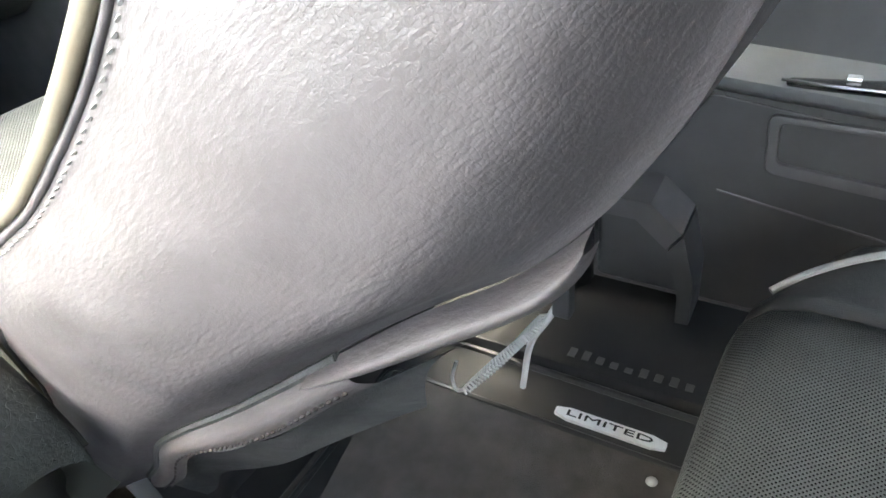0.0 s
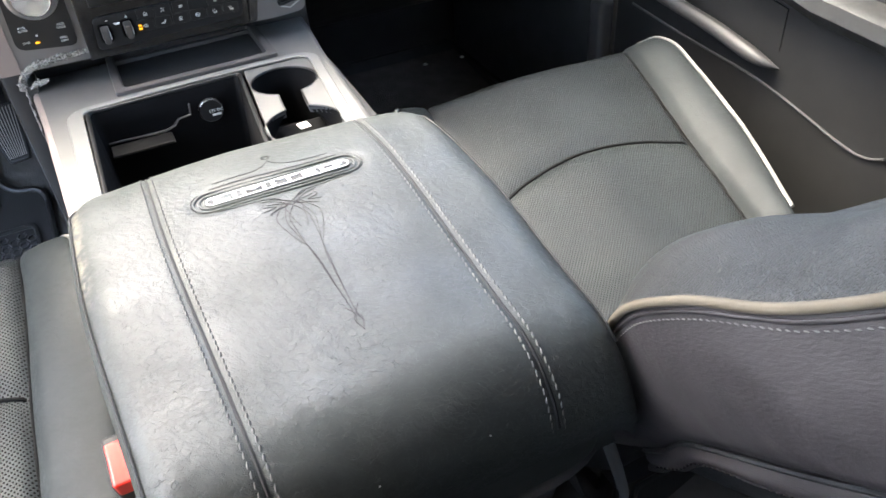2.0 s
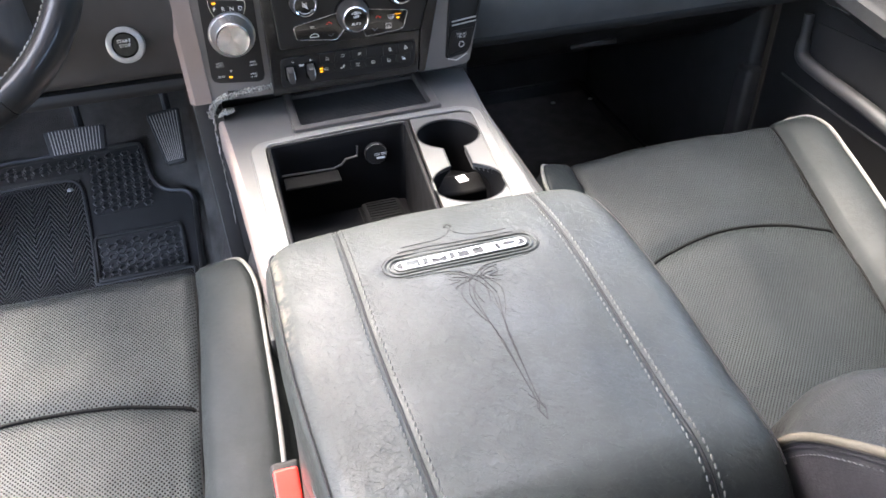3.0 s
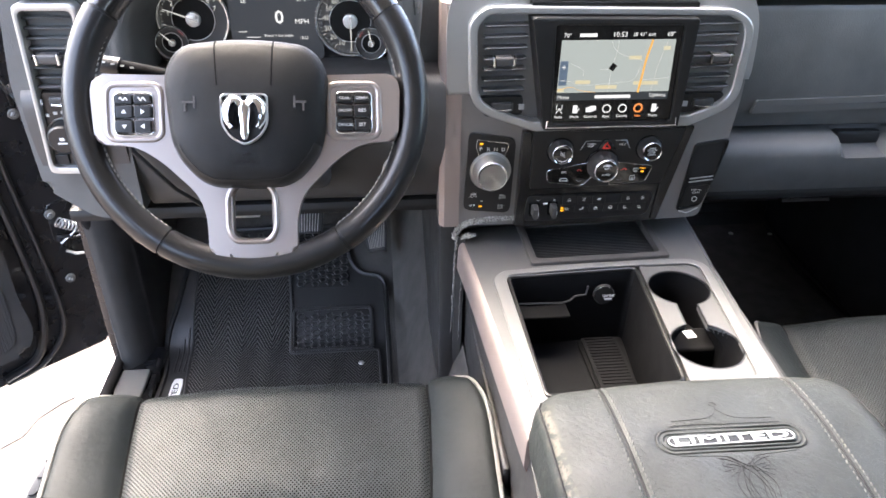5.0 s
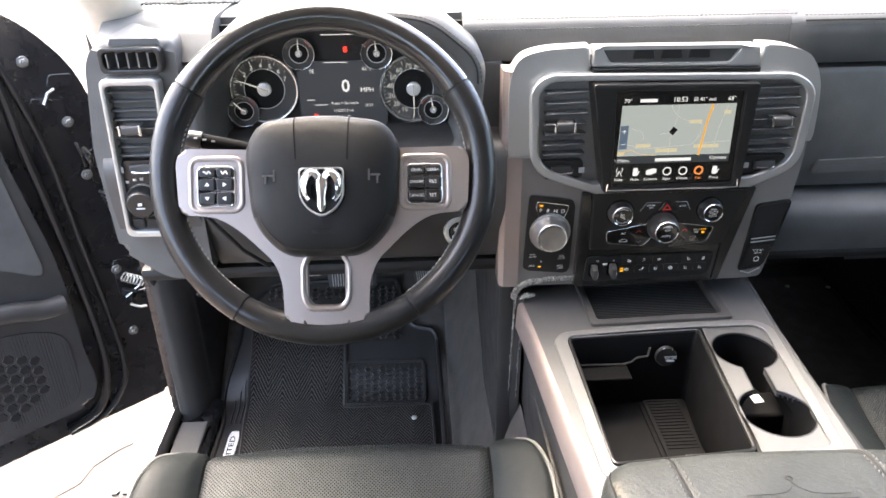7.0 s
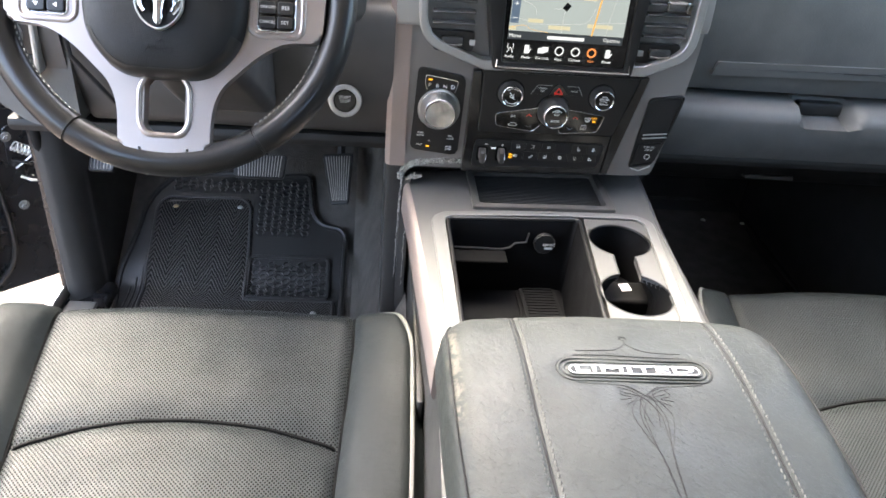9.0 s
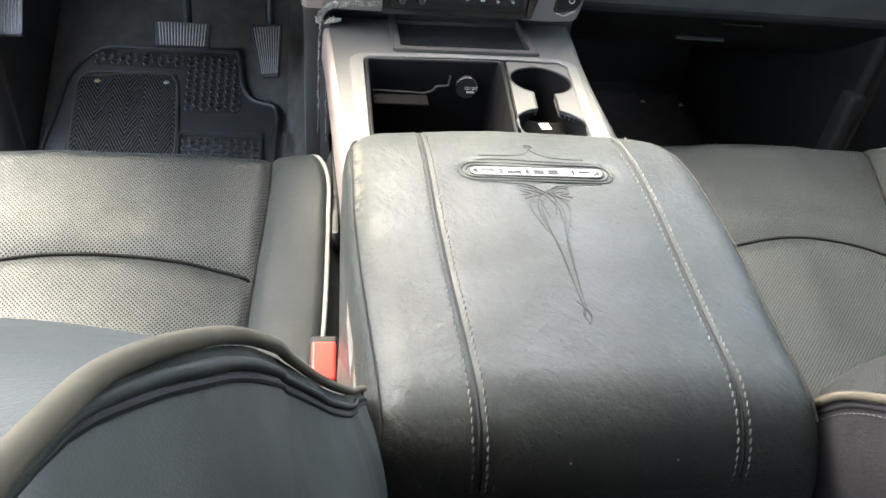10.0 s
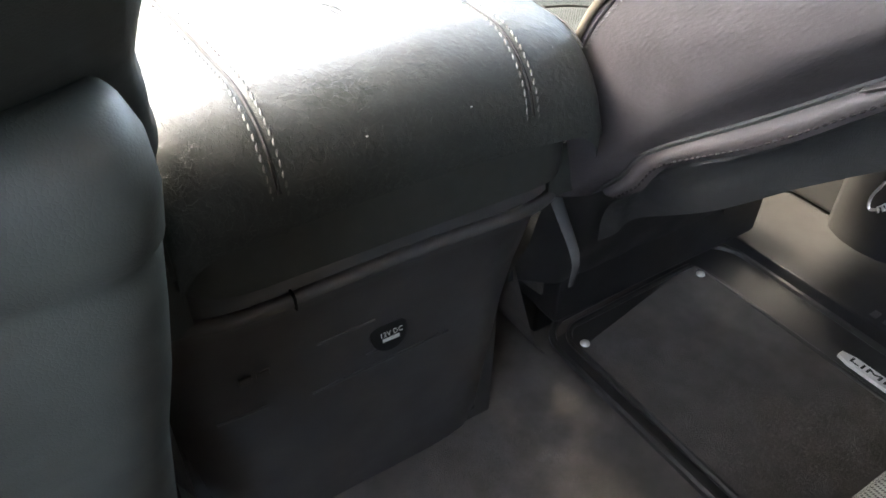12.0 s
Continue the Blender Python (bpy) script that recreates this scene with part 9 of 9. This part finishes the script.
tube(bm, [DM @ Vector((-s, -0.010, z)) for s, z in ((0.098, 0.772), (0.112, 0.765), (0.124, 0.744))], 0.0035, 6)
part("pull_hook", bm, STEEL, door, "bright bent hook")


def bolt(s, z, y=-0.008, r=0.0085):
    m = DM @ pose(-s, y, z, 90, 0, 0)
    bm = bm_new()
    lathe(bm, [(0.0, 0.0022), (r * 1.25, 0.0022), (r * 1.35, 0.0008), (r * 1.35, -0.002)], m, 18)
    hexa = [Vector((r * 0.95 * math.cos(radians(60 * k)), r * 0.95 * math.sin(radians(60 * k)), 0)) for k in range(6)]
    skin(bm, [[m @ (p * f + Vector((0, 0, h))) for p in hexa] for f, h in ((1.0, 0.002), (1.0, 0.0075), (0.82, 0.0088))])
    tube(bm, [m @ Vector((0, 0, 0.008)), m @ Vector((0, 0, 0.016))], r * 0.38, 8)
    part("bolt", bm, BOLT_ZINC, door, "zinc-plated hinge bolt", smooth=25)


for s, z in ((0.087, 0.699), (0.076, 0.578), (0.065, 0.337), (0.061, 0.164), (0.141, 0.833)):
    bolt(s, z)
bm = bm_new()
c0, c1 = DM @ Vector((-0.058, -0.016, 0.318)), DM @ Vector((-0.012, -0.018, 0.285))
ax = (c1 - c0).normalized()
u = ax.cross(Vector((0, 0, 1))).normalized()
v = ax.cross(u)
tube(bm, [c0.lerp(c1, t) + 0.011 * (u * math.cos(t * 44) + v * math.sin(t * 44)) for t in span(0, 1, 90)], 0.0018, 6)
part("check_spring", bm, STEEL, door, "coiled door check spring")
for a, b, r in (((0.065, 0.285), (0.01, 0.265), 0.006), ((0.06, 0.262), (0.0, 0.31), 0.004), ((0.075, 0.64), (0.06, 0.60), 0.009), ((0.055, 0.24), (0.02, 0.22), 0.005), ((0.085, 0.655), (0.075, 0.60), 0.006)):
    bm = bm_new()
    tube(bm, [DM @ Vector((-a[0], -0.014, a[1])), DM @ Vector((-(a[0] + b[0]) / 2, -0.026, (a[1] + b[1]) / 2)), DM @ Vector((-b[0], -0.014, b[1]))], r, 8, flat=0.6)
    part("check_arm", bm, STEEL if r < 0.006 else DOOR_PAINT, door)
bm = bm_new()
for i in range(15):
    c = DM @ Vector((-0.048 + 0.02 * math.sin(i * 0.13), -0.015, 0.53 - 0.0095 * i))
    lathe(bm, [(0.011, 0.0), (0.0155, 0.003), (0.0155, 0.005), (0.011, 0.008)], Matrix.Translation(c), 14)
part("cable_boot", bm, RUBBER, door, "ribbed rubber cable boot")
bm = bm_new()
dplate(bm, rpoly([(0.09, 0.655), (0.15, 0.72), (0.145, 0.76), (0.085, 0.745)], 0.01, 3), -0.004, 0.006, 0.002)
dplate(bm, rpoly([(0.06, 0.77), (0.11, 0.775), (0.10, 0.80), (0.055, 0.795)], 0.008, 3), -0.004, 0.006, 0.002)
part("pressed_panel", bm, DOOR_PAINT, door)

# ---- right front door, shut ----
pdo = thing("passenger_door", (0.96, -0.25, 0.0), "black passenger door trim with armrest, ridge and chrome switch frame", "car door")
bm = bm_new()
box(bm, (0.935, -0.70, 0.02), (0.985, 0.235, 0.82), 0.015, 3)
part("trim_panel", bm, DARK_PLASTIC, pdo, "black plastic door trim")
bm = bm_new()
line = [(0.928, 0.135, 0.51), (0.926, 0.128, 0.455), (0.922, 0.115, 0.428), (0.916, 0.05, 0.418), (0.914, -0.08, 0.402), (0.915, -0.19, 0.380), (0.925, -0.235, 0.372)]
tube(bm, smooth_line(line, 6), [0.010] * 6 + [0.014] * 24 + [0.0125, 0.011, 0.009, 0.007, 0.005, 0.003, 0.001], 10)
part("pocket_ridge", bm, BLACK_PLASTIC, pdo, "rounded ridge below the door pocket")
bm = bm_new()
rings = [[Vector((0.934, y, z0)), Vector((0.932, y, z1)), Vector((0.940, y, z1)), Vector((0.940, y, z0))] for y, z0, z1 in ((0.115, 0.435, 0.50), (-0.06, 0.42, 0.50), (-0.22, 0.395, 0.47))]
skin(bm, rings)
part("door_pocket", bm, DARK_PLASTIC, pdo, "dark door pocket")
bm = bm_new()
tube(bm, smooth_line([(0.932, 0.17, 0.372), (0.932, 0.0, 0.352), (0.932, -0.2, 0.332), (0.932, -0.38, 0.291), (0.932, -0.43, 0.288), (0.932, -0.46, 0.30)], 8), 0.0024, 6)
part("lower_bead", bm, BLACK_PLASTIC, pdo, "thin grey bead")
bm = bm_new()
prof = [(0.0, 0.0), (-0.045, 0.012), (-0.058, 0.03), (-0.055, 0.052), (-0.04, 0.06), (0.0, 0.06)]
skin(bm, [[Vector((0.94 + a, y, z + b)) for a, b in prof] for y, z in ((0.16, 0.555), (0.05, 0.542), (-0.1, 0.512), (-0.3, 0.470), (-0.5, 0.452), (-0.68, 0.45))])
arm = part("armrest", bm, BLACK_LEATHER, pdo, "padded black armrest")
bm = bm_new()
for k in range(3):
    tube(bm, [(0.94 - 0.040 - 0.006 * k, y, z + 0.010 + 0.007 * k) for y, z in ((0.16, 0.555), (0.05, 0.542), (-0.1, 0.512), (-0.3, 0.470), (-0.5, 0.452), (-0.68, 0.45))], 0.0013, 6)
part("armrest_beads", bm, BLACK_PLASTIC, arm)
bm = bm_new()
box(bm, (0.892, -0.20, 0.556), (0.93, 0.06, 0.562), 0.003, 2, Matrix.Translation((0, 0, -0.005)) @ Matrix.Rotation(0.0, 4, "X"))
sw = part("switch_plate", bm, BLACK_PLASTIC, pdo, "grey switch plate")
bm = bm_new()
tube(bm, [(0.889, 0.06, 0.556), (0.889, -0.2, 0.556), (0.93, -0.205, 0.556)], 0.0022, 6)
part("chrome_frame", bm, CHROME, sw, "chrome switch frame")
bm = bm_new()
for y in (0.0, -0.06):
    box(bm, (0.900, y - 0.014, 0.556), (0.925, y + 0.014, 0.566), 0.003)
part("window_switch", bm, STEEL, sw)

# ---- right rear door, shut ----
rdo = thing("rear_door", (0.97, -1.3, 0.0), "dark rear door trim with an armrest, pocket and chrome switch", "car door")
bm = bm_new()
box(bm, (0.95, -1.95, 0.02), (0.99, -0.80, 0.82), 0.012, 3)
part("trim_panel", bm, BLACK_PLASTIC, rdo, "dark plastic door trim")
bm = bm_new()
prof = [(0.0, -0.01), (-0.042, 0.0), (-0.052, 0.012), (-0.052, 0.022), (-0.04, 0.030), (0.0, 0.05)]
skin(bm, [[Vector((0.955 + a, y, z + b)) for a, b in prof] for y, z in ((-0.83, 0.405), (-0.95, 0.385), (-1.2, 0.365), (-1.6, 0.36))])
arm = part("armrest", bm, DASH_PLASTIC, rdo, "padded dark armrest")
bm = bm_new()
for k in (0, 1):
    tube(bm, [(0.949, y, z) for y, z in ((-0.83, 0.374 - 0.018 * k), (-0.96, 0.378 - 0.018 * k), (-1.15, 0.354 - 0.018 * k), (-1.6, 0.345 - 0.018 * k))], 0.0014, 6)
part("trim_bead", bm, GREY_PLASTIC, rdo)
bm = bm_new()
pw = rpoly([(-1.02, 0.345), (-1.025, 0.262), (-1.6, 0.215), (-1.6, 0.33)], 0.012, 4)
prism(bm, pw, Matrix(((0, 1, 0, 0.943), (1, 0, 0, 0), (0, 0, 1, 0), (0, 0, 0, 1))), 0.01, 0.003, hole=rpoly([(-1.035, 0.335), (-1.038, 0.278), (-1.59, 0.232), (-1.59, 0.32)], 0.010, 4))
part("pocket_frame", bm, GREY_PLASTIC, rdo, "pale edged pocket frame")
bm = bm_new()
prism(bm, rpoly([(-1.036, 0.334), (-1.039, 0.279), (-1.59, 0.233), (-1.59, 0.319)], 0.010, 4), Matrix(((0, 1, 0, 0.948), (1, 0, 0, 0), (0, 0, 1, 0), (0, 0, 0, 1))), 0.004)
part("pocket_panel", bm, BLACK_PLASTIC, rdo)
bm = bm_new()
tube(bm, [(0.949, -0.97, 0.222), (0.949, -1.18, 0.188), (0.949, -1.6, 0.16)], 0.0014, 6)
part("lower_bead", bm, GREY_PLASTIC, rdo)
bm = bm_new()
box(bm, (0.905, -1.16, 0.398), (0.94, -1.035, 0.408), 0.004, 3)
sw = part("switch_plate", bm, GLOSS_BLACK, rdo, "black window switch plate")
bm = bm_new()
tube(bm, [(0.905, -1.03, 0.409), (0.902, -1.08, 0.408), (0.902, -1.16, 0.407)], 0.002, 6)
part("chrome_frame", bm, CHROME, sw, "chrome edge")
bm = bm_new()
box(bm, (0.918, -1.11, 0.408), (0.930, -1.095, 0.413), 0.002)
part("switch", bm, STEEL, sw)
bt = thing("belt_anchor_cover", (0.90, -0.90, 0.0), "grey moulded trim cover at the foot of the pillar", "trim cover")
bm = bm_new()
def cover_ring(y, z, w):
    return [Vector((x, y + dy, z + dz)) for x, dy, dz in ((0.93 - w, 0, 0), (0.95, 0, 0.006), (0.95, 0.02, -0.03), (0.93 - w, 0.02, -0.03))]


skin(bm, [cover_ring(*q) for q in ((-0.84, 0.225, 0.05), (-0.90, 0.225, 0.05), (-0.945, 0.185, 0.05))])
part("cover_cap", bm, GREY_PLASTIC, bt)
bm = bm_new()
skin(bm, [cover_ring(*q) for q in ((-0.947, 0.180, 0.048), (-0.966, 0.10, 0.045), (-0.966, 0.02, 0.04))])
part("cover_leg", bm, BLACK_PLASTIC, bt, "dark lower leg of the cover")
sc = thing("sill_strip", (0.78, -0.95, 0.0), "black sill plate with grey raised markings", "sill plate")
bm = bm_new()
box(bm, (0.745, -1.4, -0.01), (0.957, 0.10, 0.018), 0.006)
part("sill_plate", bm, DARK_PLASTIC, sc)
random.seed(6)
for i in range(9):
    bm = bm_new()
    y = -0.83 - 0.021 * i
    box(bm, (0.762, y - 0.007, 0.018), (0.762 + 0.010 + 0.010 * random.random(), y + 0.004, 0.020), 0.001)
    part("raised_mark", bm, GREY_PLASTIC, sc, "grey raised marking")

# ---- rear bench, right part ----
rs_ = thing("rear_seat", (0.2, -1.35, 0.0), "black perforated leather rear bench with pale piping", "car seat")


def bench(x, s):
    r = 0.05
    if s >= r:
        y, z = -1.06 - s, 0.405
    else:
        a = max(0.0, (r - s)) / r
        a = min(a, 1.0) * math.pi / 2
        y, z = -1.06 - r + r * math.sin(a), 0.405 - r * (1 - math.cos(a)) - max(0.0, -s)
    e = smoothstep(0.50, 0.66, x)
    y -= 0.055 * e ** 2
    z += -0.025 * smoothstep(0.45, 0.60, x) - 0.05 * smoothstep(0.65, 0.71, x) + 0.003 * noise.noise(Vector((x * 9, s * 9, 2)))
    z -= 0.008 * math.exp(-(((x - 0.545) / 0.006) ** 2))
    return Vector((x, y, z))


bm = bm_new()
sheet(bm, bench, span(-0.6, 0.545, 50), [-0.33, -0.2, -0.1, -0.05] + span(0.0, 0.5, 30))
part("cushion", bm, REAR_PERF, rs_, "perforated black leather cushion", smooth=70)
bm = bm_new()
sheet(bm, bench, span(0.546, 0.71, 20), [-0.33, -0.2, -0.1, -0.05] + span(0.0, 0.5, 30))
part("bolster", bm, BLACK_LEATHER, rs_, "smooth black leather side", smooth=70)
bm = bm_new()
tube(bm, [bench(0.580 + 0.055 * k, 0.02 + 0.03 * k) + Vector((0, 0.002, 0.003)) for k in span(0, 1, 8)] + [bench(0.632, s) + Vector((0.002, 0, 0.003)) for s in span(0.07, 0.5, 14)], 0.0034, 8)
part("piping", bm, PALE_PIPING, rs_, "pale piping")
bm = bm_new()
box(bm, (-0.6, -1.62, 0.42), (0.72, -1.50, 1.02), 0.04, 4)
part("backrest", bm, BLACK_LEATHER, rs_, "black leather backrest")

# coil spring and wire under the passenger backrest
sp = thing("seat_spring", (0.315, -0.97, 0.50), "thin steel spring and bracket under the passenger seat", "spring")

SX = 0.315
bm = bm_new()
tube(bm, smooth_line([(SX, -1.000, 0.562), (SX, -1.004, 0.550), (SX, -0.996, 0.527), (SX, -0.984, 0.502), (SX, -0.978, 0.466)], 5), 0.0019, 6)
part("bracket_wire", bm, STEEL, sp, "bent steel wire")
bm = bm_new()
ax = smooth_line([(SX, -0.993, 0.524), (SX, -0.970, 0.490), (SX, -0.939, 0.446)], 60)
tube(bm, [p + 0.0030 * (Vector((1, 0, 0)) * math.cos(i * 1.55) + Vector((0, 0.8, 0.6)) * math.sin(i * 1.55)) for i, p in enumerate(ax)], 0.0008, 5)
part("coil", bm, STEEL, sp, "coiled steel spring")
bm = bm_new()
tube(bm, smooth_line([(SX, -0.939, 0.446), (SX, -0.932, 0.443), (SX, -0.930, 0.453), (SX, -0.9345, 0.469)], 6), 0.0012, 6)
part("hook", bm, STEEL, sp, "hooked spring end")
bm = bm_new()
box(bm, (SX - 0.004, -1.008, 0.53), (SX + 0.005, -0.998, 0.58), 0.002)
part("bracket", bm, DARK_PLASTIC, sp)
